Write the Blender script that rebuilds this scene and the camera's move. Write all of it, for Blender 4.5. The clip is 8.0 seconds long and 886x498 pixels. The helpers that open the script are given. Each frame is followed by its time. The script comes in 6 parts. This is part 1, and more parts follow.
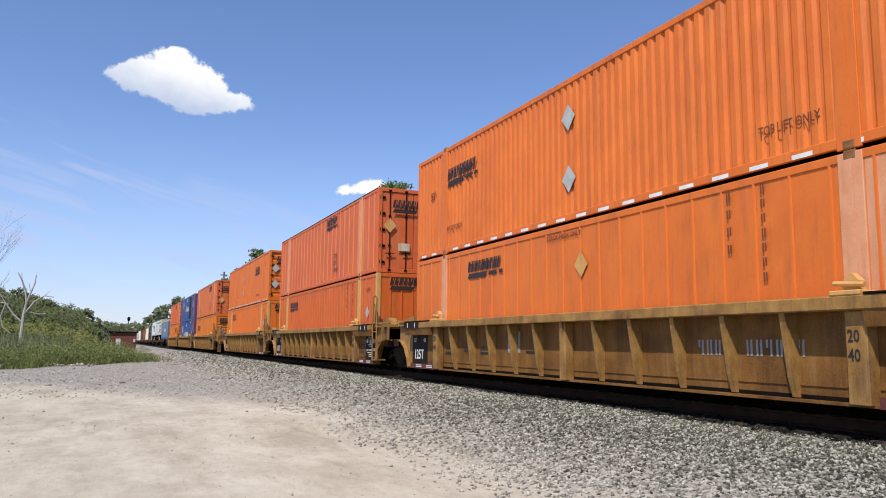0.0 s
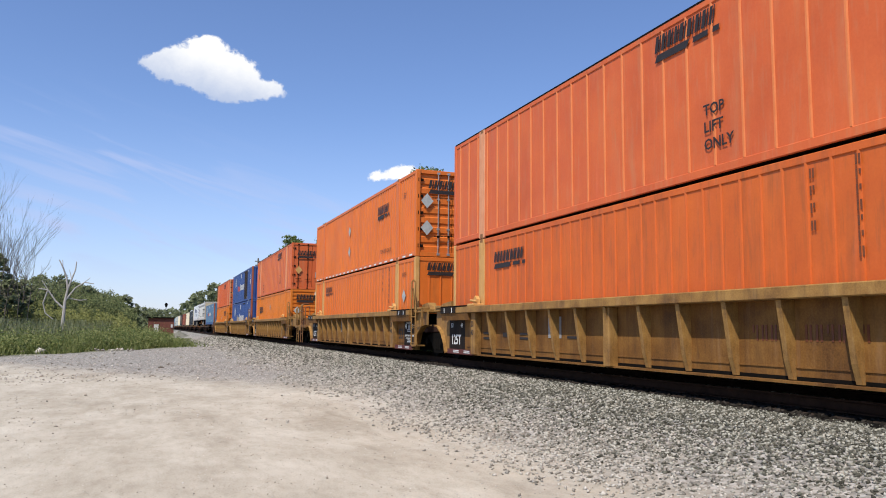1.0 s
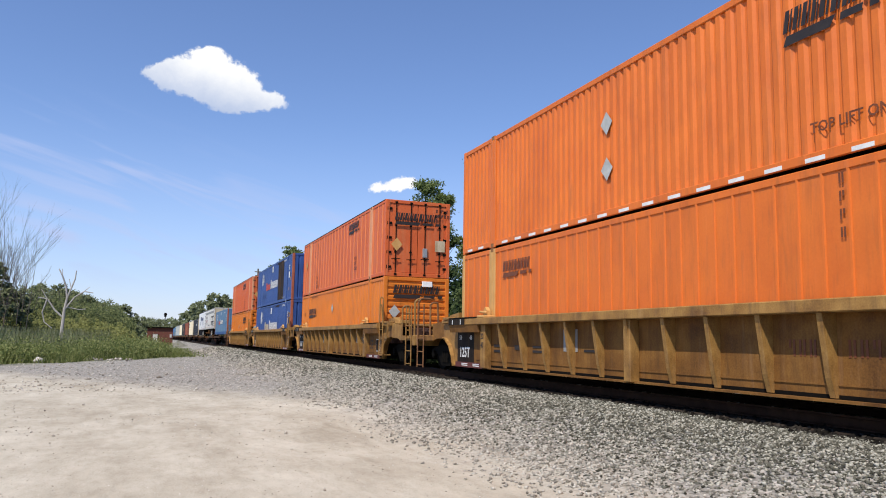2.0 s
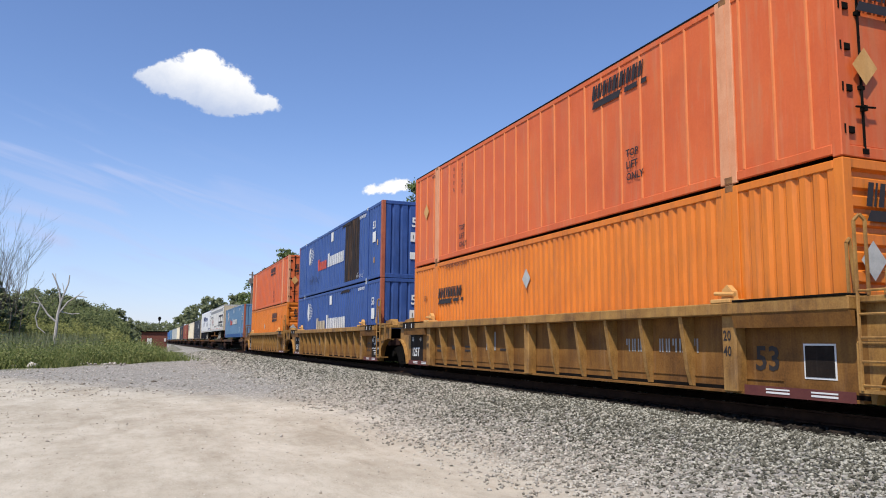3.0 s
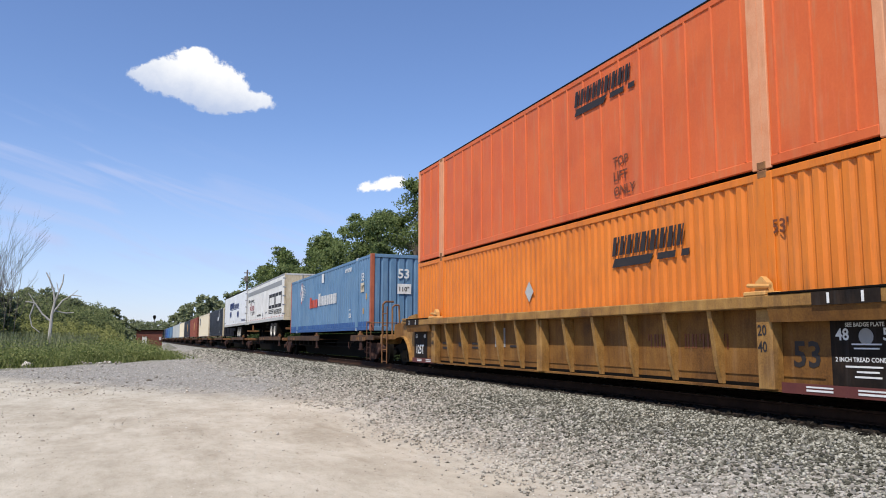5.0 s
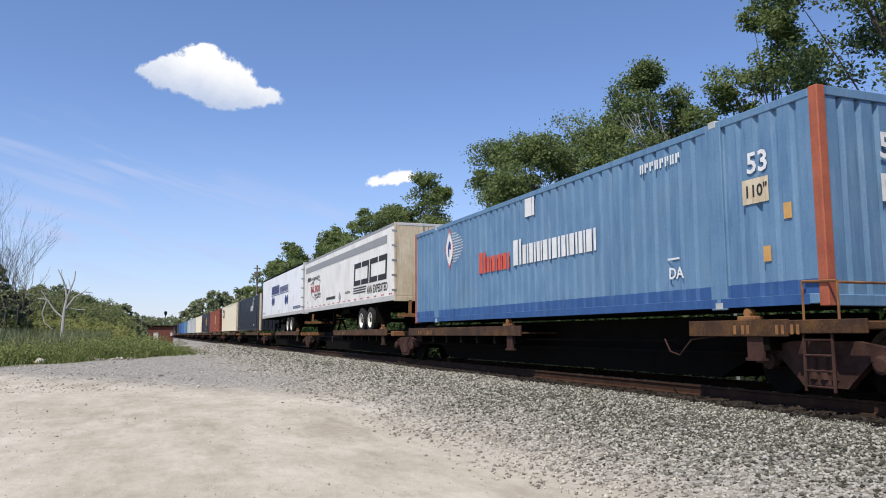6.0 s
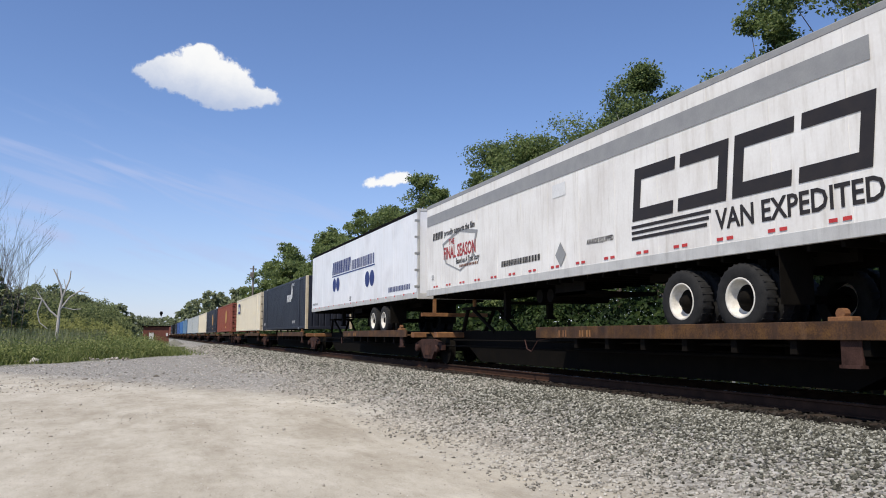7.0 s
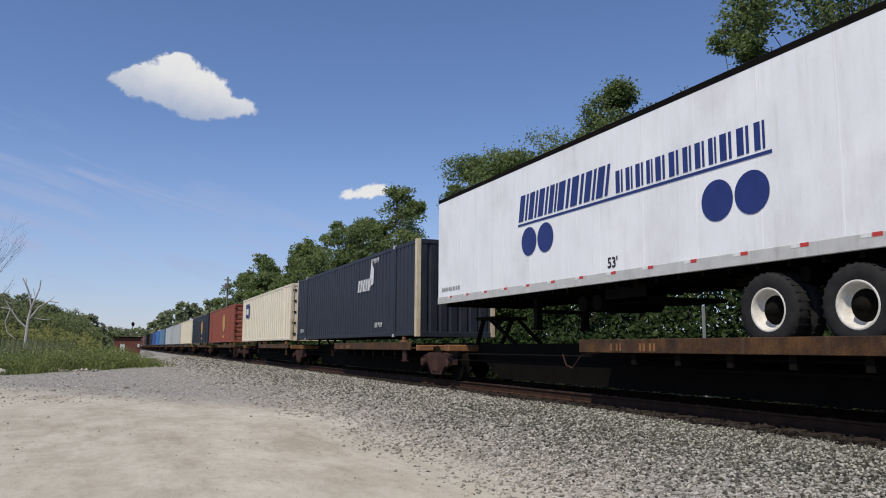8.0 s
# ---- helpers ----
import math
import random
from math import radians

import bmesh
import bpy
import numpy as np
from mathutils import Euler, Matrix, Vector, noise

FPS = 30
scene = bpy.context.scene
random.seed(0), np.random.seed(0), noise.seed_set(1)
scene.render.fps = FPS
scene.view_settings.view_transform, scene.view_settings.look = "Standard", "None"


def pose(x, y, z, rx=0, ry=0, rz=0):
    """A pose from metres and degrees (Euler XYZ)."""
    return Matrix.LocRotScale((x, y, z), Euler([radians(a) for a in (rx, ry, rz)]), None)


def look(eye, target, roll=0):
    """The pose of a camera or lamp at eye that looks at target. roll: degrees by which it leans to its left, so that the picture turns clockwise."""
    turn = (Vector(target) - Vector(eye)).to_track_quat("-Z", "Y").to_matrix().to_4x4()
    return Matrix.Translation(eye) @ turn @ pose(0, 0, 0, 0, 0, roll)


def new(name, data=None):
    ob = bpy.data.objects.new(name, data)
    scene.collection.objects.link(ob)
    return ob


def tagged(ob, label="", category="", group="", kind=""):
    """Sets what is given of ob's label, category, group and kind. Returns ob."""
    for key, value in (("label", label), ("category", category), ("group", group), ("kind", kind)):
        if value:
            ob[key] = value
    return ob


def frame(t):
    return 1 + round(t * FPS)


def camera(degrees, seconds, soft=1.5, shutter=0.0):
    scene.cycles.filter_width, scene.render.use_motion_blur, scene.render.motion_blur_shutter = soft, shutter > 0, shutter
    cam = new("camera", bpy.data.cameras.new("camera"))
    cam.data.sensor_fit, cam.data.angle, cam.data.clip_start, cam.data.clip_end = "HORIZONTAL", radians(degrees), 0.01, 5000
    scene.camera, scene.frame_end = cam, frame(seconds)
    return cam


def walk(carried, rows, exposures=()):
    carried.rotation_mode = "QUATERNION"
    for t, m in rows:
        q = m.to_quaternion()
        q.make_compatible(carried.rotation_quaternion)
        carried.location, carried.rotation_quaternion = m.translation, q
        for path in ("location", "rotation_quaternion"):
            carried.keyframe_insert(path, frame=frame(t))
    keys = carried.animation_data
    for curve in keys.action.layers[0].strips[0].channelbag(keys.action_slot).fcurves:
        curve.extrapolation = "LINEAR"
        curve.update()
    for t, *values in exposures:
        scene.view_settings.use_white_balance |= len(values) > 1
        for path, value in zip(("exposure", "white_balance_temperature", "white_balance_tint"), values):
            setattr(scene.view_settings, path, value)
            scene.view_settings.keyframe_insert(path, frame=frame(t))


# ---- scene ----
EYE = (0.0, 0.0, 1.6)
PATH = [(0, -23.41, 7.14, -0.55), (0.5, -21.99, 6.36, -0.34), (1, -20.99, 6.02, -0.52), (1.5, -20.91, 6.56, -1.16),
        (3, -21.4, 7.05, -0.49), (3.5, -21.03, 6.22, -0.29), (4, -22.1, 6.72, -0.48), (4.5, -22.1, 6.91, -0.35),
        (5.8, -21.0, 6.5, 0.2), (6, -20.99, 6.36, 0.25), (6.5, -20.84, 6.13, 0.25), (7, -21.29, 6.48, -0.03),
        (7.5, -21.91, 7.23, 0.05), (8, -23.12, 7.45, -0.37)]
cam = camera(60.55, 8.0, soft=1.0)
walk(cam, [(t, pose(*EYE, 90 + p, r, y)) for t, y, p, r in PATH],
     [(0.0, 0.08), (3.0, 0.08), (6.0, 0.06), (7.0, -0.06), (7.5, -0.2), (8.0, -0.36)])

SPEED = 20.18          # train, metres a second towards -y
TRACK = 9.295          # centre line of the near track
RAIL = 0.74            # rail top

# ---------------------------------------------------------------- light
SUN_AZ, SUN_EL = radians(-130), radians(56)
SKY, SUN = 0.138, 4.7


def sky_world():
    w = bpy.data.worlds.new("sky")
    scene.world = w
    w.use_nodes = True
    nt = w.node_tree
    nt.nodes.clear()
    N, Lk = nt.nodes.new, nt.links.new

    def val(op, a, b=None, c=None):
        n = N("ShaderNodeMath")
        n.operation = op
        for i, v in enumerate((a, b, c)):
            if v is None:
                continue
            if isinstance(v, (int, float)):
                n.inputs[i].default_value = v
            else:
                Lk(v, n.inputs[i])
        return n.outputs[0]
    sky = N("ShaderNodeTexSky")
    sky.sky_type = "NISHITA"
    sky.sun_disc = False
    sky.sun_elevation, sky.sun_rotation = SUN_EL, SUN_AZ
    sky.air_density, sky.dust_density, sky.ozone_density = 1.0, 0.2, 6.0
    tc = N("ShaderNodeTexCoord")
    sep = N("ShaderNodeSeparateXYZ")
    Lk(tc.outputs["Generated"], sep.inputs[0])
    az = val("MULTIPLY", val("ARCTAN2", sep.outputs[0], sep.outputs[1]), 180 / math.pi)
    el = val("MULTIPLY", val("ARCSINE", sep.outputs[2]), 180 / math.pi)

    def noise_at(scale, detail, rough=0.55, stretch=(1, 1, 1)):
        m = N("ShaderNodeMapping")
        m.inputs["Scale"].default_value = stretch
        Lk(tc.outputs["Generated"], m.inputs[0])
        n = N("ShaderNodeTexNoise")
        n.inputs["Scale"].default_value, n.inputs["Detail"].default_value, n.inputs["Roughness"].default_value = scale, detail, rough
        Lk(m.outputs[0], n.inputs["Vector"])
        return n.outputs[0]

    def smooth(v, a, b):
        m = N("ShaderNodeMapRange")
        m.interpolation_type = "SMOOTHSTEP"
        m.inputs[1].default_value, m.inputs[2].default_value = a, b
        Lk(v, m.inputs[0])
        return m.outputs[0]

    def puffs(lumps):
        total = None
        for a, e, ra, re in lumps:
            da = val("POWER", val("MULTIPLY", val("SUBTRACT", az, a), 1 / ra), 2)
            de = val("POWER", val("MULTIPLY", val("SUBTRACT", el, e), 1 / re), 2)
            g = val("EXPONENT", val("MULTIPLY", val("ADD", da, de), -1))
            total = g if total is None else val("ADD", total, g)
        return total
    billow = noise_at(30, 8, 0.64)
    big = puffs([(0.2, 18.45, 1.5, 0.55), (1.4, 18.9, 1.4, 0.8), (2.9, 19.3, 1.3, 0.95), (4.2, 18.6, 1.7, 1.1), (5.8, 17.9, 1.6, 0.85),
                 (7.5, 17.3, 1.4, 0.6), (2.9, 19.95, 1.0, 0.55), (-0.5, 18.3, 0.9, 0.4), (4.4, 17.0, 1.5, 0.7), (2.6, 18.3, 1.8, 0.6), (6.2, 17.2, 1.6, 0.5), (3.0, 17.45, 1.4, 0.6), (4.9, 16.9, 1.2, 0.5), (0.9, 17.95, 1.3, 0.5), (5.2, 18.9, 1.1, 0.7), (0.7, 17.85, 1.5, 0.6), (2.2, 17.5, 1.4, 0.7)])
    small = puffs([(15.8, 11.35, 1.1, 0.42), (17.0, 11.6, 1.2, 0.5), (18.2, 11.9, 1.0, 0.45)])
    lump = val("MAXIMUM", big, small)
    body = val("ADD", lump, val("MULTIPLY", val("MULTIPLY", val("SUBTRACT", billow, 0.5), 4.2), smooth(lump, 0.06, 0.4)))
    alpha = smooth(body, 0.36, 0.95)
    # thin high streaks, low on the horizon side
    flow = N("ShaderNodeCombineXYZ")
    Lk(val("MULTIPLY_ADD", az, 0.055, val("MULTIPLY", el, -0.02)), flow.inputs[0])
    Lk(val("MULTIPLY_ADD", el, 0.42, val("MULTIPLY", az, 0.13)), flow.inputs[1])
    sn = N("ShaderNodeTexNoise")
    sn.inputs["Scale"].default_value, sn.inputs["Detail"].default_value, sn.inputs["Roughness"].default_value, sn.inputs["Distortion"].default_value = 1.5, 4, 0.5, 0.8
    Lk(flow.outputs[0], sn.inputs["Vector"])
    streak = sn.outputs[0]
    zone = puffs([(-8, 12, 7, 2.6), (-1, 10, 7, 2.4), (6, 7.5, 8, 2.2), (-8, 7, 10, 3), (14, 6, 10, 3)])
    wisp = val("MULTIPLY", smooth(streak, 0.46, 0.74), val("MINIMUM", zone, 1.0))
    haze = val("MULTIPLY", smooth(el, 17.0, -2.0), 0.44)
    veil = val("MINIMUM", val("ADD", val("MULTIPLY", wisp, 0.5), haze), 0.75)
    base = N("ShaderNodeBackground")
    base.inputs[1].default_value = SKY
    tint = N("ShaderNodeMix")
    tint.data_type, tint.blend_type = "RGBA", "MULTIPLY"
    tint.inputs[0].default_value, tint.inputs[7].default_value = 1.0, (1.05, 1.0, 1.10, 1)
    Lk(sky.outputs[0], tint.inputs[6]), Lk(tint.outputs[2], base.inputs[0])
    thin = N("ShaderNodeBackground")
    thin.inputs[0].default_value, thin.inputs[1].default_value = (0.58, 0.675, 1.0, 1), 0.86
    mix1 = N("ShaderNodeMixShader")
    Lk(veil, mix1.inputs[0]), Lk(base.outputs[0], mix1.inputs[1]), Lk(thin.outputs[0], mix1.inputs[2])
    shade = N("ShaderNodeMix")
    shade.data_type = "RGBA"
    low = val("ADD", val("SUBTRACT", val("MULTIPLY", val("SUBTRACT", 20.2, el), 0.16), val("MULTIPLY", az, 0.032)), val("MULTIPLY", billow, 0.35))
    Lk(val("MULTIPLY", smooth(low, 0.12, 0.75), smooth(el, 13.0, 15.5)), shade.inputs[0])
    shade.inputs[6].default_value, shade.inputs[7].default_value = (1, 1, 1, 1), (0.47, 0.56, 0.76, 1)
    cloud = N("ShaderNodeBackground")
    cloud.inputs[1].default_value = 1.0
    Lk(shade.outputs[2], cloud.inputs[0])
    mix2 = N("ShaderNodeMixShader")
    Lk(alpha, mix2.inputs[0]), Lk(mix1.outputs[0], mix2.inputs[1]), Lk(cloud.outputs[0], mix2.inputs[2])
    out = N("ShaderNodeOutputWorld")
    Lk(mix2.outputs[0], out.inputs[0])


sky_world()
sun = new("sun", bpy.data.lights.new("sun", "SUN"))
sun.data.energy, sun.data.angle, sun.data.color = SUN, radians(0.53), (1.0, 0.925, 0.81)
sun.matrix_world = look((math.sin(SUN_AZ) * math.cos(SUN_EL) * 60, math.cos(SUN_AZ) * math.cos(SUN_EL) * 60, math.sin(SUN_EL) * 60), (0, 0, 0))


# ---------------------------------------------------------------- materials
def surface(name, colours, rough=0.6, metal=0.0, scale=3.0, fine=60.0, spread=0.5, bump=0.0, streaks=None, island=False, stretch=(1, 1, 1), spec=0.4, through_light=0.0, piece=0.0, dents=0.0):
    """Colours: two or three, mixed by coarse and fine noise; streaks: a third colour in vertical runs (colour, amount)."""
    m = bpy.data.materials.new(name)
    m.use_nodes = True
    nt = m.node_tree
    N, Lk = nt.nodes.new, nt.links.new
    b = nt.nodes["Principled BSDF"]
    tc = N("ShaderNodeTexCoord")
    mp = N("ShaderNodeMapping")
    mp.inputs["Scale"].default_value = stretch
    Lk(tc.outputs["Object"], mp.inputs[0])

    def tex(s, detail=4, vec=None):
        n = N("ShaderNodeTexNoise")
        n.inputs["Scale"].default_value, n.inputs["Detail"].default_value, n.inputs["Roughness"].default_value = s, detail, 0.6
        Lk(vec or mp.outputs[0], n.inputs["Vector"])
        return n.outputs[0]
    coarse, grain = tex(scale), tex(fine, 3)
    add = N("ShaderNodeMath")
    add.operation = "MULTIPLY_ADD"
    Lk(grain, add.inputs[0])
    add.inputs[1].default_value = 0.45
    if island:
        geo = N("ShaderNodeNewGeometry")
        half = N("ShaderNodeMath")
        half.operation = "MULTIPLY_ADD"
        Lk(geo.outputs["Random Per Island"], half.inputs[0])
        half.inputs[1].default_value = 0.75
        half.inputs[2].default_value = -0.1
        Lk(half.outputs[0], add.inputs[2])
    else:
        shift = N("ShaderNodeMath")
        shift.operation = "ADD"
        Lk(coarse, shift.inputs[0])
        shift.inputs[1].default_value = -0.22
        Lk(shift.outputs[0], add.inputs[2])
    last = add.outputs[0]
    if piece:
        info = N("ShaderNodeObjectInfo")
        pa = N("ShaderNodeMath")
        pa.operation = "MULTIPLY_ADD"
        Lk(info.outputs["Random"], pa.inputs[0])
        pa.inputs[1].default_value = piece
        Lk(last, pa.inputs[2])
        last = pa.outputs[0]
    ramp = N("ShaderNodeValToRGB")
    el = ramp.color_ramp.elements
    el[0].position, el[1].position = 0.5 - spread / 2, 0.5 + spread / 2
    el[0].color, el[1].color = (*colours[0], 1), (*colours[-1], 1)
    if len(colours) == 3:
        el.new(0.5).color = (*colours[1], 1)
    Lk(last, ramp.inputs[0])
    colour = ramp.outputs[0]
    if streaks:
        sm = N("ShaderNodeMapping")
        sm.inputs["Scale"].default_value = (1, 1, 0.12)
        Lk(tc.outputs["Object"], sm.inputs[0])
        for s, lo, hi, amount, shade in ((4.5, 0.52, 0.78, streaks[1], streaks[0]), (11.0, 0.54, 0.74, streaks[1] * 0.8, streaks[0]), (7.0, 0.56, 0.8, streaks[1] * 0.45, tuple(min(0.85, c * 1.15 + 0.10) for c in colours[-1]))):
            run = tex(s, 5, sm.outputs[0])
            rr = N("ShaderNodeMapRange")
            rr.inputs[1].default_value, rr.inputs[2].default_value, rr.inputs[4].default_value = lo, hi, amount
            Lk(run, rr.inputs[0])
            mx = N("ShaderNodeMix")
            mx.data_type = "RGBA"
            Lk(rr.outputs[0], mx.inputs[0]), Lk(colour, mx.inputs[6])
            mx.inputs[7].default_value = (*shade, 1)
            colour = mx.outputs[2]
    if dents:
        # rubbed and sooty blotches over the paint
        bl = tex(0.55, 6)
        br = N("ShaderNodeMapRange")
        br.inputs[1].default_value, br.inputs[2].default_value, br.inputs[4].default_value = 0.5, 0.75, 0.30
        Lk(bl, br.inputs[0])
        bm = N("ShaderNodeMix")
        bm.data_type, bm.blend_type = "RGBA", "MULTIPLY"
        Lk(br.outputs[0], bm.inputs[0]), Lk(colour, bm.inputs[6])
        bm.inputs[7].default_value = (0.45, 0.38, 0.34, 1)
        colour = bm.outputs[2]
    Lk(colour, b.inputs["Base Color"])
    b.inputs["Metallic"].default_value = metal
    b.inputs["Specular IOR Level"].default_value = spec
    rm = N("ShaderNodeMapRange")
    rm.inputs[3].default_value, rm.inputs[4].default_value = max(0.05, rough - 0.12), min(1, rough + 0.12)
    Lk(coarse, rm.inputs[0]), Lk(rm.outputs[0], b.inputs["Roughness"])
    normal = None
    for height, depth in ((coarse, dents), (grain, bump)):
        if depth:
            bp = N("ShaderNodeBump")
            bp.inputs["Strength"].default_value, bp.inputs["Distance"].default_value = 0.6, depth
            Lk(height, bp.inputs["Height"])
            if normal:
                Lk(normal, bp.inputs["Normal"])
            normal = bp.outputs[0]
    if normal:
        Lk(normal, b.inputs["Normal"])
    if through_light:
        b.inputs["Subsurface Weight"].default_value = 0.0
        tr = N("ShaderNodeBsdfTranslucent")
        Lk(colour, tr.inputs[0])
        ms = N("ShaderNodeMixShader")
        ms.inputs[0].default_value = through_light
        Lk(b.outputs[0], ms.inputs[1]), Lk(tr.outputs[0], ms.inputs[2])
        Lk(ms.outputs[0], nt.nodes["Material Output"].inputs[0])
    return m


def ground_surface():
    """Pale packed dirt with tyre-worn bands, thinning into grey crushed stone towards the track and the far side."""
    m = bpy.data.materials.new("dirt_and_stone")
    m.use_nodes = True
    nt = m.node_tree
    N, Lk = nt.nodes.new, nt.links.new
    b = nt.nodes["Principled BSDF"]
    geo = N("ShaderNodeNewGeometry")

    def tex(s, detail=5, stretch=(1, 1, 1)):
        mp = N("ShaderNodeMapping")
        mp.inputs["Scale"].default_value = stretch
        Lk(geo.outputs["Position"], mp.inputs[0])
        n = N("ShaderNodeTexNoise")
        n.inputs["Scale"].default_value, n.inputs["Detail"].default_value, n.inputs["Roughness"].default_value = s, detail, 0.62
        Lk(mp.outputs[0], n.inputs["Vector"])
        return n.outputs[0]

    def ramp(v, stops):
        r = N("ShaderNodeValToRGB")
        e = r.color_ramp.elements
        e[0].position, e[0].color = stops[0][0], (*stops[0][1], 1)
        e[1].position, e[1].color = stops[-1][0], (*stops[-1][1], 1)
        for p, c in stops[1:-1]:
            e.new(p).color = (*c, 1)
        Lk(v, r.inputs[0])
        return r.outputs[0]

    def mix(f, a, c):
        x = N("ShaderNodeMix")
        x.data_type = "RGBA"
        Lk(f, x.inputs[0]), Lk(a, x.inputs[6]), Lk(c, x.inputs[7])
        return x.outputs[2]

    def val(op, a, c=None, d=None):
        n = N("ShaderNodeMath")
        n.operation = op
        for i, v in enumerate((a, c, d)):
            if isinstance(v, (int, float)):
                n.inputs[i].default_value = v
            elif v is not None:
                Lk(v, n.inputs[i])
        return n.outputs[0]

    def step(v, a, c):
        r = N("ShaderNodeMapRange")
        r.interpolation_type = "SMOOTHSTEP"
        r.inputs[1].default_value, r.inputs[2].default_value = a, c
        Lk(v, r.inputs[0])
        return r.outputs[0]
    sep = N("ShaderNodeSeparateXYZ")
    Lk(geo.outputs["Position"], sep.inputs[0])
    x, y = sep.outputs[0], sep.outputs[1]
    big, mid, fine = tex(0.3, 6), tex(1.1, 8), tex(26, 5)
    run = tex(0.8, 7, (1.0, 0.33, 1))
    blotch = tex(2.6, 5, (1.0, 0.45, 1))
    dirt = ramp(val("MULTIPLY_ADD", run, 0.55, val("ADD", val("MULTIPLY", big, 0.2), val("MULTIPLY", blotch, 0.25))), [(0.38, (0.335, 0.295, 0.228)), (0.5, (0.445, 0.403, 0.325)), (0.62, (0.545, 0.505, 0.42))])
    speck = ramp(val("ADD", val("MULTIPLY", tex(55, 3), 0.6), val("MULTIPLY", tex(9, 6, (1.0, 0.4, 1)), 0.4)), [(0.34, (0.7, 0.67, 0.62)), (0.5, (1, 1, 1)), (0.68, (1.15, 1.14, 1.1))])
    mul = N("ShaderNodeMix")
    mul.data_type, mul.blend_type = "RGBA", "MULTIPLY"
    mul.inputs[0].default_value = 0.8
    Lk(dirt, mul.inputs[6]), Lk(speck, mul.inputs[7])
    vor = N("ShaderNodeTexVoronoi")
    vor.inputs["Scale"].default_value = 17
    Lk(geo.outputs["Position"], vor.inputs["Vector"])
    stone = ramp(vor.outputs["Color"], [(0.1, (0.10, 0.095, 0.085)), (0.5, (0.23, 0.22, 0.20)), (0.9, (0.44, 0.42, 0.385))])
    edge = val("ADD", x, val("MULTIPLY", val("SUBTRACT", mid, 0.5), 3.2))
    near = step(edge, 3.2, 6.2)
    far = step(val("ADD", y, val("ADD", val("MULTIPLY", val("SUBTRACT", mid, 0.5), 9), val("MULTIPLY", x, 1.6))), 23, 31)
    stony = val("MAXIMUM", near, val("MULTIPLY", far, 0.85))
    grass = ramp(mid, [(0.3, (0.05, 0.075, 0.02)), (0.7, (0.16, 0.17, 0.06))])
    ground = mix(stony, mul.outputs[2], stone)
    lawn = step(val("ADD", val("SUBTRACT", y, val("MULTIPLY", x, 2.0)), val("MULTIPLY", val("SUBTRACT", mid, 0.5), 9)), 56, 62)
    ground = mix(val("MULTIPLY", lawn, step(x, 5.0, 2.5)), ground, grass)
    # ground from the track bed outward painted near-black for the train's shade
    shade_dark = ramp(fine, [(0.3, (0.008, 0.007, 0.005)), (0.7, (0.03, 0.026, 0.017))])
    ground = mix(step(x, 7.15, 7.6), ground, shade_dark)
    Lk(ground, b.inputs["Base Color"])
    b.inputs["Roughness"].default_value = 0.95
    b.inputs["Specular IOR Level"].default_value = 0.15
    bp = N("ShaderNodeBump")
    bp.inputs["Strength"].default_value, bp.inputs["Distance"].default_value = 0.6, 0.016
    Lk(val("ADD", fine, val("MULTIPLY", vor.outputs["Distance"], val("MULTIPLY", stony, 2.0))), bp.inputs["Height"])
    Lk(bp.outputs[0], b.inputs["Normal"])
    return m


GRIME = (0.16, 0.075, 0.03)
ORANGE = surface("orange_paint", [(0.60, 0.13, 0.015), (0.71, 0.178, 0.022)], 0.5, dents=0.012, scale=1.2, fine=30, spread=0.6, streaks=(GRIME, 0.36))
DEEP_ORANGE = surface("deep_orange_paint", [(0.52, 0.098, 0.014), (0.64, 0.14, 0.02)], 0.55, dents=0.014, scale=1.2, fine=30, spread=0.6, streaks=(GRIME, 0.5))
RED_ORANGE = surface("faded_red_orange_paint", [(0.55, 0.096, 0.023), (0.66, 0.143, 0.035)], 0.55, dents=0.014, scale=1.0, fine=26, spread=0.6, streaks=((0.5, 0.22, 0.10), 0.5))
GOLD_ORANGE = surface("yellow_orange_paint", [(0.59, 0.155, 0.012), (0.69, 0.20, 0.02)], 0.5, dents=0.01, scale=1.3, fine=30, spread=0.6, streaks=(GRIME, 0.42))
FADED = surface("sun_bleached_orange_paint", [(0.60, 0.24, 0.11), (0.68, 0.34, 0.19)], 0.65, scale=2.5, fine=40, streaks=((0.4, 0.17, 0.07), 0.5))
STRAW = surface("straw_yellow_paint", [(0.52, 0.26, 0.07), (0.60, 0.36, 0.13)], 0.65, scale=2.5, fine=40, streaks=((0.3, 0.16, 0.05), 0.5))
BLUE = surface("royal_blue_paint", [(0.024, 0.062, 0.215), (0.042, 0.096, 0.30)], 0.5, dents=0.012, scale=1.3, fine=30, streaks=((0.014, 0.024, 0.06), 0.5))
SKY_BLUE = surface("chalky_light_blue_paint", [(0.085, 0.18, 0.30), (0.15, 0.26, 0.385)], 0.62, dents=0.012, scale=1.1, fine=28, streaks=((0.045, 0.11, 0.23), 0.65))
DEEP_BLUE = surface("unfaded_blue_paint", [(0.018, 0.062, 0.19), (0.032, 0.10, 0.27)], 0.55, scale=1.6, fine=28, streaks=((0.10, 0.19, 0.30), 0.35))
MID_BLUE = surface("bright_blue_paint", [(0.03, 0.12, 0.33), (0.05, 0.17, 0.42)], 0.55, scale=1.3, fine=28)
WHITE = surface("white_sheet_paint", [(0.80, 0.81, 0.81), (0.88, 0.88, 0.88)], 0.4, dents=0.006, scale=1.0, fine=20, streaks=((0.5, 0.46, 0.38), 0.22))
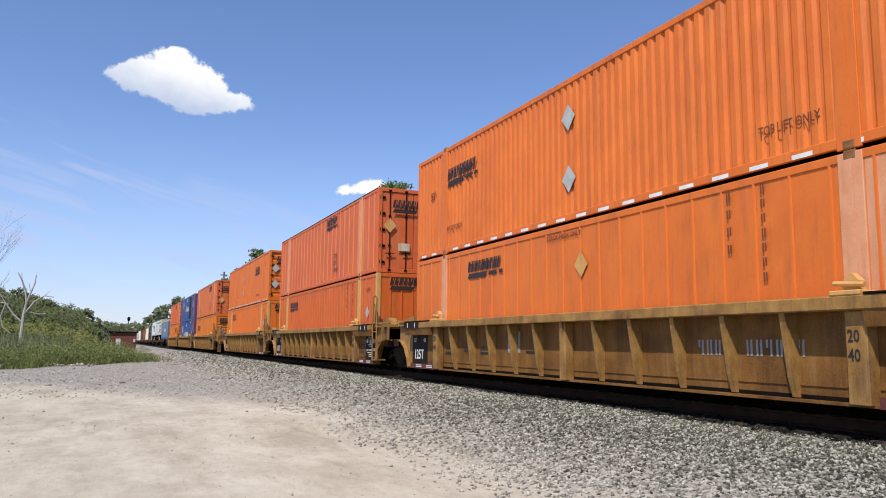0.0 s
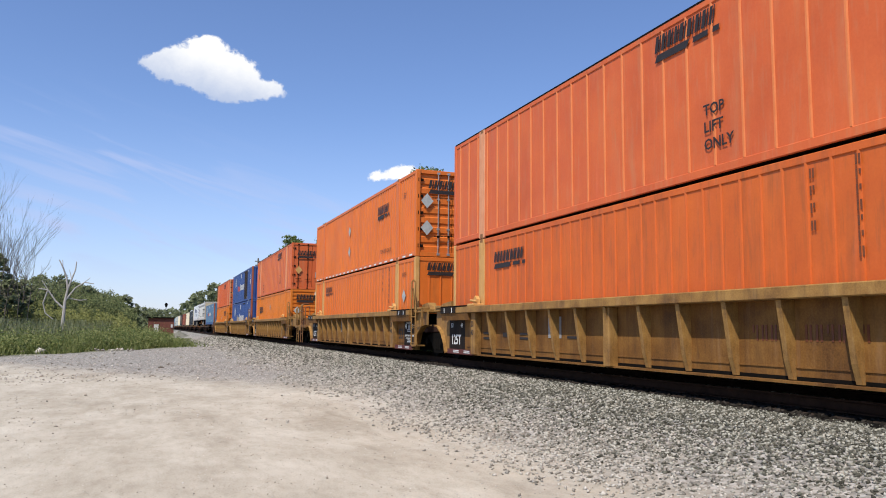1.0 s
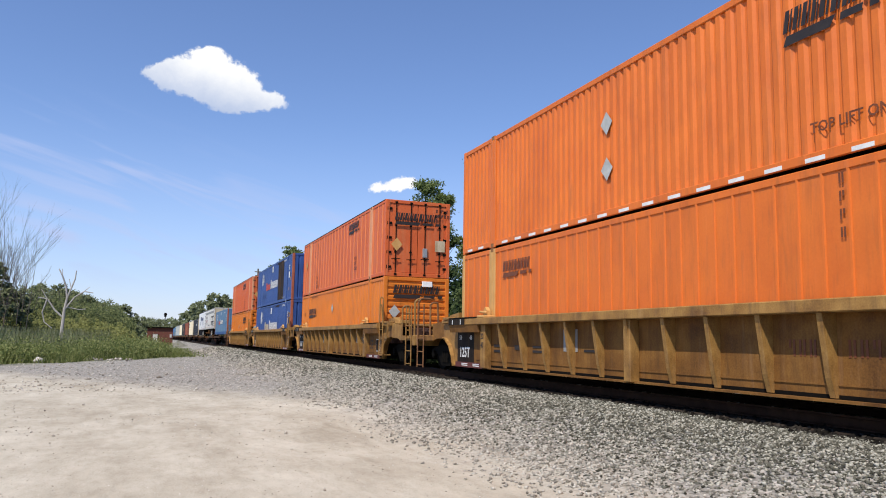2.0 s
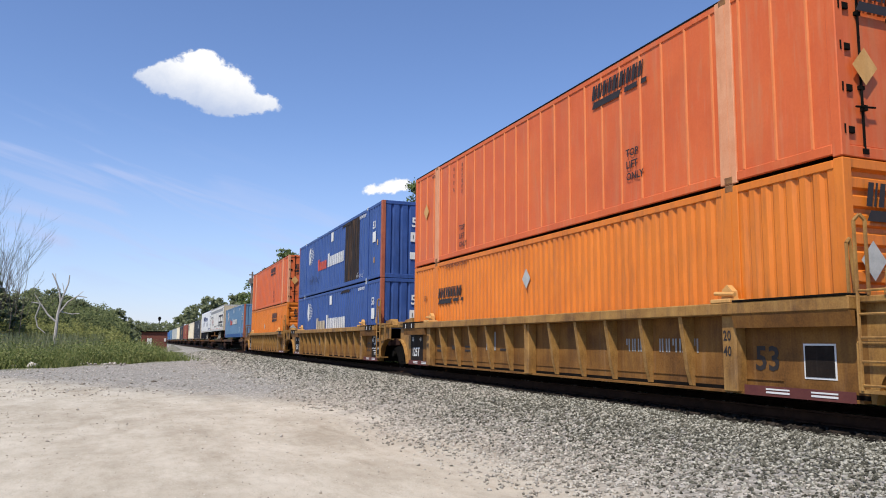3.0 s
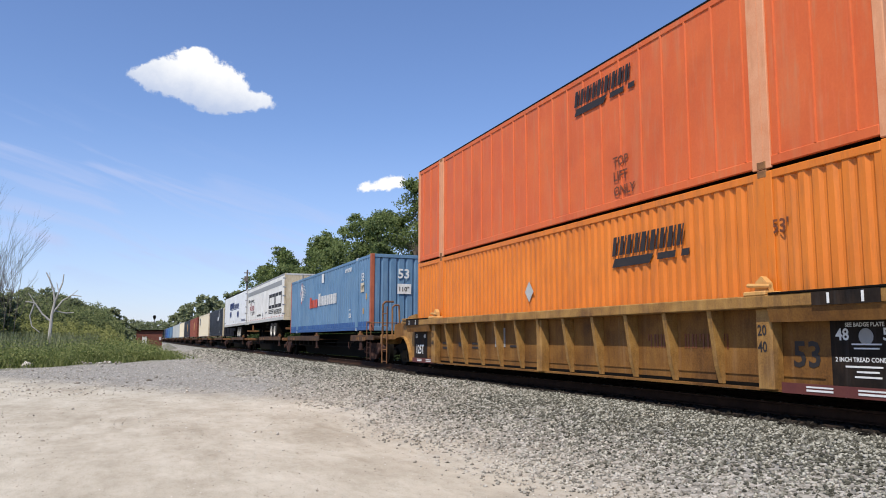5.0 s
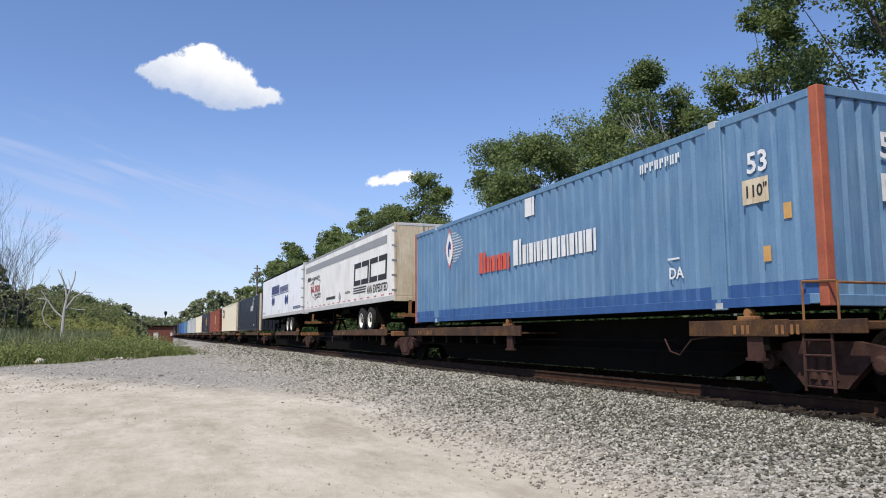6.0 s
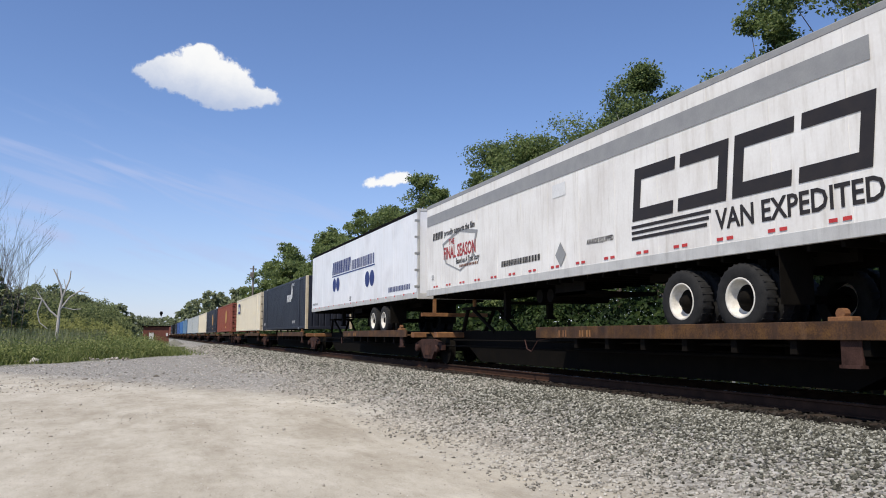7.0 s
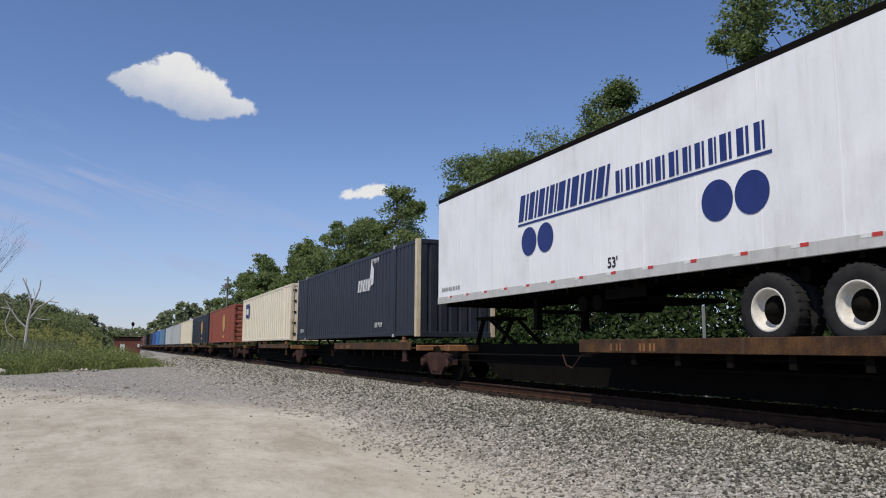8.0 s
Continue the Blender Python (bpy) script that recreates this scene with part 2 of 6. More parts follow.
DIRTY_WHITE = surface("yellowed_white_sheet_paint", [(0.74, 0.71, 0.65), (0.86, 0.84, 0.79)], 0.45, dents=0.006, scale=1.0, fine=20, streaks=((0.42, 0.36, 0.27), 0.4))
CREAM = surface("rust_stained_cream_paint", [(0.46, 0.36, 0.22), (0.66, 0.58, 0.43)], 0.6, scale=1.5, fine=25, streaks=((0.26, 0.15, 0.06), 0.6))
NAVY = surface("black_navy_paint", [(0.012, 0.014, 0.022), (0.022, 0.025, 0.038)], 0.5, scale=1.5, fine=25, streaks=((0.04, 0.035, 0.03), 0.3))
BRICK_RED = surface("oxide_red_paint", [(0.21, 0.055, 0.035), (0.30, 0.085, 0.05)], 0.6, scale=1.5, fine=25)
GREY_PAINT = surface("pale_grey_paint", [(0.38, 0.41, 0.41), (0.50, 0.52, 0.51)], 0.55, scale=1.2, fine=25, streaks=((0.25, 0.24, 0.22), 0.4))
# weathered yellow, darkened as well for the sill's shadow on the panels
TAN = surface("weathered_shaded_car_paint", [(0.09, 0.038, 0.010), (0.185, 0.083, 0.019), (0.27, 0.132, 0.032)], 0.75, dents=0.01, scale=1.6, fine=35, bump=0.002, spec=0.25, streaks=((0.07, 0.032, 0.014), 0.6))
# the same car yellow in a lighter mix, as the sun strikes it
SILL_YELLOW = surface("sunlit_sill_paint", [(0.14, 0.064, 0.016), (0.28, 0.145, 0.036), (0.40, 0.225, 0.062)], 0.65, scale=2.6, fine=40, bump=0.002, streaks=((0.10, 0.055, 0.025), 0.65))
RUST = surface("rusty_steel", [(0.10, 0.042, 0.02), (0.20, 0.09, 0.035), (0.30, 0.15, 0.05)], 0.8, scale=3, fine=45, bump=0.003)
# rust and worn yellow, darkened further for the trailer's shadow over the deck
DECK = surface("rusty_shaded_yellow_deck", [(0.016, 0.008, 0.004), (0.048, 0.021, 0.007), (0.13, 0.06, 0.014)], 0.8, scale=2.5, fine=40, streaks=((0.10, 0.05, 0.03), 0.5))
# grime plus the shade below the cars, both put into this near-black
IRON = surface("black_iron_grime_and_shade", [(0.004, 0.0036, 0.003), (0.011, 0.009, 0.007)], 0.85, scale=4, fine=50, bump=0.002, spec=0.06)
BROWN_IRON = surface("brake_dust_brown_iron", [(0.026, 0.014, 0.011), (0.08, 0.042, 0.033)], 0.85, scale=5, fine=60, bump=0.003, spec=0.12)
MAROON = surface("maroon_stripe_paint", [(0.09, 0.022, 0.02), (0.14, 0.04, 0.03)], 0.7, scale=3, fine=40)
PLATE_BLACK = surface("black_stencil_panel", [(0.008, 0.006, 0.005), (0.024, 0.017, 0.013)], 0.75, scale=4, fine=40, spec=0.15, streaks=((0.06, 0.035, 0.02), 0.5))
INK = surface("black_stencil_paint", [(0.016, 0.013, 0.013), (0.03, 0.024, 0.022)], 0.6, scale=6, fine=50)
IVORY = surface("ivory_sheet_paint", [(0.70, 0.62, 0.46), (0.80, 0.73, 0.57)], 0.5, scale=1.2, fine=22, streaks=((0.45, 0.33, 0.2), 0.35))
WORN_INK = surface("worn_brown_stencil_paint", [(0.10, 0.03, 0.012), (0.20, 0.06, 0.02)], 0.6, scale=6, fine=50)
LETTER_WHITE = surface("white_lettering_paint", [(0.60, 0.60, 0.58), (0.78, 0.78, 0.76)], 0.6, scale=5, fine=40)
LETTER_RED = surface("red_lettering_paint", [(0.58, 0.06, 0.03), (0.66, 0.11, 0.05)], 0.6, scale=5, fine=40)
DARK_RED = surface("dark_red_lettering_paint", [(0.30, 0.02, 0.025), (0.40, 0.045, 0.045)], 0.6, scale=5, fine=40)
LETTER_BLUE = surface("dark_blue_lettering_paint", [(0.014, 0.026, 0.13), (0.022, 0.04, 0.18)], 0.5, scale=5, fine=40)
GREY_BAND = surface("grey_band_paint", [(0.24, 0.24, 0.235), (0.31, 0.31, 0.30)], 0.5, scale=4, fine=40)
REFLECT_RED = surface("red_marker_tape", [(0.45, 0.03, 0.03), (0.55, 0.05, 0.04)], 0.4, scale=9, fine=60)
PLACARD = surface("bleached_placard", [(0.32, 0.34, 0.33), (0.48, 0.49, 0.47)], 0.5, scale=6, fine=40)
STEEL = surface("zinc_steel_bar", [(0.33, 0.33, 0.32), (0.48, 0.48, 0.46)], 0.45, 0.6, scale=6, fine=60)
ALU = surface("dull_aluminium_rail", [(0.50, 0.49, 0.46), (0.63, 0.62, 0.58)], 0.5, 0.15, scale=4, fine=50, streaks=((0.2, 0.17, 0.13), 0.3))
RUBBER = surface("tyre_rubber", [(0.012, 0.012, 0.012), (0.028, 0.027, 0.026)], 0.85, scale=8, fine=60, spec=0.2)
RIM_WHITE = surface("white_wheel_rim", [(0.50, 0.46, 0.38), (0.74, 0.71, 0.64)], 0.5, scale=8, fine=40)
RAIL_STEEL = surface("worn_rail_steel", [(0.028, 0.014, 0.009), (0.07, 0.036, 0.022)], 0.8, 0.0, scale=5, fine=60, spec=0.12)
RAIL_HEAD = surface("polished_rail_head", [(0.45, 0.45, 0.45), (0.6, 0.6, 0.6)], 0.25, 1.0, scale=5, fine=60)
TIE_WOOD = surface("creosoted_tie_wood", [(0.015, 0.011, 0.009), (0.045, 0.033, 0.025)], 0.9, scale=3, fine=40, bump=0.004, stretch=(0.3, 1, 1), piece=0.3, spec=0.1)
# track stones in near-black, standing for the shade below the cars
SHADE_STONE = surface("shade_dark_stone", [(0.008, 0.007, 0.006), (0.02, 0.017, 0.014), (0.05, 0.043, 0.036)], 0.95, scale=9, fine=120, spread=0.75, island=True, spec=0.06)
STONE = surface("crushed_stone", [(0.034, 0.033, 0.024), (0.125, 0.121, 0.094), (0.44, 0.425, 0.36)], 0.9, scale=9, fine=120, spread=0.75, island=True, spec=0.2)
DUSTY = surface("dusty_crushed_stone", [(0.15, 0.137, 0.112), (0.31, 0.287, 0.243), (0.52, 0.485, 0.42)], 0.95, scale=9, fine=120, spread=0.75, island=True, spec=0.2)
POST_RED = surface("sun_worn_red_orange", [(0.27, 0.062, 0.034), (0.42, 0.125, 0.06)], 0.65, scale=2, fine=30, streaks=((0.12, 0.05, 0.03), 0.6))
RIB = surface("pale_rib_paint", [(0.60, 0.16, 0.04), (0.68, 0.22, 0.075)], 0.6, scale=2, fine=30)
PEBBLE = surface("dusty_pebble", [(0.13, 0.11, 0.09), (0.40, 0.36, 0.30), (0.62, 0.58, 0.52)], 0.95, scale=9, fine=120, spread=0.8, island=True, spec=0.2)
LEAF = surface("leaf_green", [(0.07, 0.105, 0.026), (0.145, 0.195, 0.055), (0.24, 0.285, 0.10)], 0.55, scale=0.4, fine=8, spread=0.8, island=True, spec=0.35, through_light=0.48)
# underbrush green, kept dark for the shade of the wood
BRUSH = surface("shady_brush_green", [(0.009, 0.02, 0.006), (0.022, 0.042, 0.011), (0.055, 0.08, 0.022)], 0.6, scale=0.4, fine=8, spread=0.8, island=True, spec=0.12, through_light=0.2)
# scrub green paled and greyed, so the distance haze is in the colour
SCRUB = surface("hazy_scrub_green", [(0.105, 0.13, 0.06), (0.18, 0.205, 0.10), (0.28, 0.30, 0.165)], 0.65, scale=0.4, fine=8, spread=0.8, island=True, spec=0.3, through_light=0.36)
# same brush near the ground, its colour darkened for shade under the trees
SHADE_BRUSH = surface("shade_dark_low_brush", [(0.005, 0.008, 0.003), (0.011, 0.017, 0.006), (0.024, 0.034, 0.011)], 0.8, scale=0.4, fine=8, spread=0.8, island=True, spec=0.08)
TWIG = surface("grey_twig", [(0.07, 0.06, 0.05), (0.15, 0.13, 0.11)], 0.95, scale=3, fine=25)
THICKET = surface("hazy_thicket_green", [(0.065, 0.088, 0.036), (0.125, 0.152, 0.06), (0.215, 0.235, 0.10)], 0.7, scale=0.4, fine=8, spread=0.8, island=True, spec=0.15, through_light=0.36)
OLIVE = surface("olive_shrub_green", [(0.10, 0.115, 0.035), (0.185, 0.20, 0.06), (0.29, 0.29, 0.10)], 0.65, scale=0.4, fine=8, spread=0.8, island=True, spec=0.2, through_light=0.36)
LEAF_DARK = surface("shaded_leaf_green", [(0.06, 0.095, 0.03), (0.125, 0.17, 0.052), (0.205, 0.25, 0.09)], 0.6, scale=0.4, fine=8, spread=0.8, island=True, spec=0.3, through_light=0.46)
WEED = surface("weed_green", [(0.065, 0.10, 0.026), (0.155, 0.19, 0.052), (0.30, 0.31, 0.12)], 0.65, scale=0.3, fine=6, spread=0.8, island=True, spec=0.3, through_light=0.38)
REED = surface("grey_green_reed", [(0.11, 0.14, 0.065), (0.21, 0.235, 0.115), (0.36, 0.36, 0.21)], 0.7, scale=0.3, fine=6, spread=0.8, island=True, spec=0.3, through_light=0.36)
BARK = surface("grey_brown_bark", [(0.05, 0.04, 0.03), (0.14, 0.115, 0.09)], 0.95, scale=3, fine=25, bump=0.02, stretch=(1, 1, 0.3))
DEADWOOD = surface("bleached_dead_wood", [(0.30, 0.28, 0.25), (0.52, 0.49, 0.45)], 0.9, scale=3, fine=25, bump=0.01, stretch=(1, 1, 0.3))
HUT_RED = surface("red_brick_wall", [(0.12, 0.04, 0.03), (0.20, 0.07, 0.05)], 0.9, scale=3, fine=20)
HUT_DOOR = surface("pale_door_paint", [(0.55, 0.53, 0.5), (0.68, 0.66, 0.63)], 0.6, scale=3, fine=20)
POLE_GREY = surface("weathered_pole_wood", [(0.12, 0.10, 0.085), (0.22, 0.19, 0.16)], 0.9, scale=3, fine=30, stretch=(1, 1, 0.2))
GROUND = ground_surface()


# ---------------------------------------------------------------- mesh helpers
class Shape:
    def __init__(self):
        self.v, self.f = [], []

    def poly(self, pts):
        n = len(self.v)
        self.v += [tuple(p) for p in pts]
        self.f.append(tuple(range(n, n + len(pts))))
        return self

    def box(self, x0, x1, y0, y1, z0, z1, c=0.0):
        """A box; c: chamfer of its long vertical and level edges, by a slightly smaller outer face ring."""
        n = len(self.v)
        if c <= 0:
            self.v += [(x, y, z) for x in (x0, x1) for y in (y0, y1) for z in (z0, z1)]
            self.f += [tuple(n + i for i in q) for q in ((0, 1, 3, 2), (4, 6, 7, 5), (0, 4, 5, 1), (2, 3, 7, 6), (0, 2, 6, 4), (1, 5, 7, 3))]
            return self
        b = bmesh.new()
        bmesh.ops.create_cube(b, size=1, matrix=Matrix.Translation(((x0 + x1) / 2, (y0 + y1) / 2, (z0 + z1) / 2)) @ Matrix.Diagonal((x1 - x0, y1 - y0, z1 - z0, 1)))
        bmesh.ops.bevel(b, geom=b.edges[:], offset=c, segments=1, affect="EDGES")
        return self.take(b)

    def take(self, b):
        n = len(self.v)
        b.verts.index_update()
        self.v += [tuple(v.co) for v in b.verts]
        self.f += [tuple(n + v.index for v in f.verts) for f in b.faces]
        b.free()
        return self

    def tube(self, p0, p1, r0, r1=None, seg=8, caps=True):
        r1 = r0 if r1 is None else r1
        p0, p1 = Vector(p0), Vector(p1)
        d = (p1 - p0).normalized()
        a = d.orthogonal().normalized()
        c = d.cross(a)
        n = len(self.v)
        for p, r in ((p0, r0), (p1, r1)):
            self.v += [tuple(p + (a * math.cos(k * 2 * math.pi / seg) + c * math.sin(k * 2 * math.pi / seg)) * r) for k in range(seg)]
        self.f += [(n + k, n + (k + 1) % seg, n + seg + (k + 1) % seg, n + seg + k) for k in range(seg)]
        if caps:
            self.f += [tuple(n + k for k in reversed(range(seg))), tuple(n + seg + k for k in range(seg))]
        return self

    def path(self, pts, r, seg=6):
        for a, c in zip(pts, pts[1:]):
            self.tube(a, c, r, seg=seg)
        return self

    def prism(self, pts, axis, a, c):
        """A flat outline (two coordinates each) pushed along an axis from a to c."""
        n, k = len(self.v), len(pts)
        for w in (a, c):
            for u, z in pts:
                self.v.append((w, u, z) if axis == "x" else (u, w, z) if axis == "y" else (u, z, w))
        self.f += [tuple(range(n, n + k)), tuple(reversed(range(n + k, n + 2 * k)))]
        self.f += [(n + i, n + k + i, n + k + (i + 1) % k, n + (i + 1) % k) for i in range(k)]
        return self

    def lathe(self, prof, centre, seg=24):
        """Profile rows (along x, radius), turned about the x axis through centre."""
        n, k = len(self.v), len(prof)
        for i in range(seg):
            a = i * 2 * math.pi / seg
            self.v += [(centre[0] + u, centre[1] + r * math.cos(a), centre[2] + r * math.sin(a)) for u, r in prof]
        for i in range(seg):
            j = (i + 1) % seg
            self.f += [(n + i * k + q, n + i * k + q + 1, n + j * k + q + 1, n + j * k + q) for q in range(k - 1)]
        return self


def mesh_of(name, s, material, fix=True, smooth=False):
    me = bpy.data.meshes.new(name)
    me.from_pydata(s.v, [], s.f)
    if fix:
        b = bmesh.new()
        b.from_mesh(me)
        bmesh.ops.recalc_face_normals(b, faces=b.faces[:])
        b.to_mesh(me)
        b.free()
    if smooth:
        me.polygons.foreach_set("use_smooth", [True] * len(me.polygons))
    me.materials.append(material)
    return me


FLAT_MARKS = ("emblem_wave", "wordmark", "mark_bar", "code_marking", "label_panel", "mark_line", "red_mark")


def part(name, s, material, parent, label="", fix=True, smooth=False):
    if name in FLAT_MARKS and isinstance(s, Shape) and len(s.f) > 1 and len(s.v) == sum(len(f) for f in s.f):
        for f in s.f:          # each painted piece by itself
            part(name, Shape().poly([s.v[i] for i in f]), material, parent, label)
        return None
    me = s if isinstance(s, bpy.types.Mesh) else mesh_of(name, s, material, fix, smooth)
    ob = new(name, me)
    if parent is not None:
        ob.parent = parent
    if label:
        tagged(ob, label)
    return ob


def thing(name, label, category, group="", kind=""):
    return tagged(new(name), label, category, group, kind)


MOVING = []            # (thing, place at the start) for all that rolls


def rolls(ob, x, y, z):
    ob.location = (x, y, z)
    MOVING.append((ob, (x, y, z)))
    return ob


def words(text, size, squeeze=1.0):
    """Mesh of a line of text in the built-in font, as flat outlines; its origin is the left end of the base line."""
    cu = bpy.data.curves.new("text", "FONT")
    cu.body, cu.size, cu.resolution_u, cu.offset = text, size, 2, size * 0.022
    ob = bpy.data.objects.new("text", cu)
    scene.collection.objects.link(ob)
    me = bpy.data.meshes.new_from_object(ob.evaluated_get(bpy.context.evaluated_depsgraph_get()))
    s = Shape()
    s.v = [(v.co.x * squeeze, v.co.y, 0) for v in me.vertices]
    s.f = [tuple(p.vertices) for p in me.polygons]
    bpy.data.objects.remove(ob)
    bpy.data.meshes.remove(me)
    return s


def fitted(text, wide, tall):
    """A line of text drawn to a given width and capital height."""
    s = words(text, tall / 0.7)
    k = wide / max(v[0] for v in s.v)
    s.v = [(a * k, b, c) for a, b, c in s.v]
    return s


SIDE, END = "side", "end"


def on_face(s, face, length, x_side, lift, u, z):
    """Moves a flat drawing (u, v, 0) on to a long side (u runs from the far end) or the near end (u from the side)."""
    if face == SIDE:
        s.v = [(x_side - lift, length - (u + a), z + b) for a, b, c in s.v]
    else:
        s.v = [(x_side + u + a, -lift, z + b) for a, b, c in s.v]
    return s


def slant_blocks(n, w, h, slant=0.2, gap=0.2, first=1.0):
    """A wordmark as a row of plain paired bars, one heavy and one thin, slanted; first: how much taller the leading block stands."""
    s = Shape()
    cell = w / (n + (first - 1))
    x = 0.0
    for i in range(n):
        wide = cell * (first if i == 0 else (1.12, 0.94, 1.0, 0.8, 1.14)[i % 5])
        top = h if i == 0 else h / first
        a, c = x, x + wide * (1 - gap)
        m, q = a + (c - a) * 0.58, a + (c - a) * 0.76
        for u0, u1 in ((a, m), (q, c)):
            s.poly([(u0, 0, 0), (u1, 0, 0), (u1 + top * slant, top, 0), (u0 + top * slant, top, 0)])
        x += wide
    return s


def bars(rows):
    s = Shape()
    for u, v, w, h in rows:
        s.poly([(u, v, 0), (u + w, v, 0), (u + w, v + h, 0), (u, v + h, 0)])
    return s


# ---------------------------------------------------------------- the ground and the track
def ground_height(x, y):
    """Level dirt, a stone shoulder up to the track bed, and a shallow ditch beyond it."""
    def ease(a, b, v):
        k = min(1, max(0, (v - a) / (b - a)))
        return k * k * (3 - 2 * k)
    z = 0.05 * ease(2, 4.2, x) + 0.49 * ease(3.9, 7.1, x)
    z -= 0.85 * ease(11.4, 13.6, x)
    # second term: unseen bank, added to block bright sky gaps behind the brush
    z += 0.35 * ease(14, 19, x) + 2.4 * ease(18.5, 24, x) * (1 - ease(110, 200, y))
    if x < 20:
        z += 0.02 * noise.noise(Vector((x * 0.7, y * 0.35, 0)))
    return z


def build_ground():
    xs = [-2600, -900, -300, -120, -60, -30, -15, -8, -4, -1, 1] + [2 + 0.3 * i for i in range(18)] + [7.6, 9.3, 11.2] + [11.6 + 0.5 * i for i in range(8)] + [17, 18.5, 20, 21.5, 23, 24.5, 30, 60, 150, 500, 2600]
    ys = [-2600, -600, -150, -50, -20] + [-8 + 2.0 * i for i in range(45)] + [100, 130, 170, 230, 320, 450, 700, 1200, 2600]
    s = Shape()
    s.v = [(x, y, ground_height(x, y)) for y in ys for x in xs]
    n = len(xs)
    s.f = [(j * n + i, j * n + i + 1, (j + 1) * n + i + 1, (j + 1) * n + i) for j in range(len(ys) - 1) for i in range(n - 1)]
    return tagged(part("ground", s, GROUND, None, smooth=True), "pale packed dirt lot running into grey crushed stone", "ground", kind="structure")


build_ground()


def stones(name, label, spots, sizes, material, seed, flat=0.7):
    """Many loose angular stones as one object."""
    rng = np.random.default_rng(seed)
    n = len(spots)
    base = np.array([(1, 0, 0), (-1, 0, 0), (0, 1, 0), (0, -1, 0), (0, 0, 1), (0, 0, -1), ], float)
    tris = np.array([(0, 2, 4), (2, 1, 4), (1, 3, 4), (3, 0, 4), (2, 0, 5), (1, 2, 5), (3, 1, 5), (0, 3, 5)])
    v = base[None] * (1 + 0.35 * rng.standard_normal((n, 6, 1)).clip(-1.2, 1.2)) + rng.normal(0, 0.22, (n, 6, 3))
    a, b = rng.uniform(0, 6.283, n), rng.uniform(-0.6, 0.6, n)
    ca, sa, cb, sb = np.cos(a), np.sin(a), np.cos(b), np.sin(b)
    x, y, z = v[..., 0], v[..., 1], v[..., 2] * flat
    x, z = x * cb[:, None] - z * sb[:, None], x * sb[:, None] + z * cb[:, None]
    x, y = x * ca[:, None] - y * sa[:, None], x * sa[:, None] + y * ca[:, None]
    v = np.stack([x, y, z], -1) * np.asarray(sizes)[:, None, None] + np.asarray(spots)[:, None, :]
    me = bpy.data.meshes.new(name)
    me.vertices.add(n * 6), me.loops.add(n * 24), me.polygons.add(n * 8)
    me.vertices.foreach_set("co", v.reshape(-1))
    me.loops.foreach_set("vertex_index", (tris[None] + 6 * np.arange(n)[:, None, None]).reshape(-1))
    me.polygons.foreach_set("loop_start", np.arange(n * 8) * 3)
    me.update(calc_edges=True)
    me.materials.append(material)
    return tagged(new(name, me), label, "gravel", kind="stuff")


def ballast():
    rng = np.random.default_rng(5)
    fresh, dusty = ([], []), ([], [])
    for y0, y1, per, big in ((2.5, 9, 1000, 0.021), (9, 16, 680, 0.024), (16, 28, 320, 0.030), (28, 50, 125, 0.042), (50, 90, 32, 0.066)):
        n = int(per * (y1 - y0) * 4.6)
        x, y = 3.3 + 4.5 * rng.random(n) ** 0.85, rng.uniform(y0, y1, n)
        keep = rng.random(n) < np.clip((x - 3.5 + 0.5 * np.sin(y * 0.9) * np.sin(y * 0.31)) / 2.4, 0.02, 1) ** 1.3
        for a, b in zip(x[keep], y[keep]):
            r = big * rng.uniform(0.6, 1.35)
            grey = rng.random() < min(1.0, max(0.0, (a - 4.4) / 1.8)) * (1.0 if b < 14 else 0.75)
            kind = fresh if grey else dusty
            kind[0].append((a, b, ground_height(a, b) + r * 0.25)), kind[1].append(r)
    stones("ballast", "grey crushed stone ballast in loose angular lumps", *fresh, STONE, 6)
    stones("dusty_ballast", "crushed stone pale with dust at the edge of the dirt", *dusty, DUSTY, 61)
    # inside the track, between and past the ties
    spots, sizes = [], []
    for y0, y1, per in ((2, 30, 110), (30, 90, 40)):
        n = int(per * (y1 - y0) * 3.6)
        for a, b in zip(rng.uniform(7.6, 11.3, n), rng.uniform(y0, y1, n)):
            r = rng.uniform(0.03, 0.06)
            spots.append((a, b, 0.54)), sizes.append(r)
    stones("track_ballast", "ballast between the ties, coloured dark for the shade under the train", spots, sizes, SHADE_STONE, 7)
    # pebbles scattered on the dirt, thicker towards the far edge of the lot
    spots, sizes = [], []
    for n, y0, y1, lo, hi in ((3000, 4, 12, 0.003, 0.010), (2200, 12, 24, 0.006, 0.016), (6000, 24, 62, 0.018, 0.042)):
        for _ in range(n):
            b = rng.uniform(y0, y1)
            a = rng.uniform(-0.5 * b - 1, min(4.2, 0.4 * b + 2))
            r = rng.uniform(lo, hi) * (2.4 if rng.random() < 0.02 else 1)
            spots.append((a, b, ground_height(a, b) + r * 0.2)), sizes.append(r)
    stones("pebbles", "loose pebbles and clods strewn over the dirt", spots, sizes, PEBBLE, 8)


ballast()


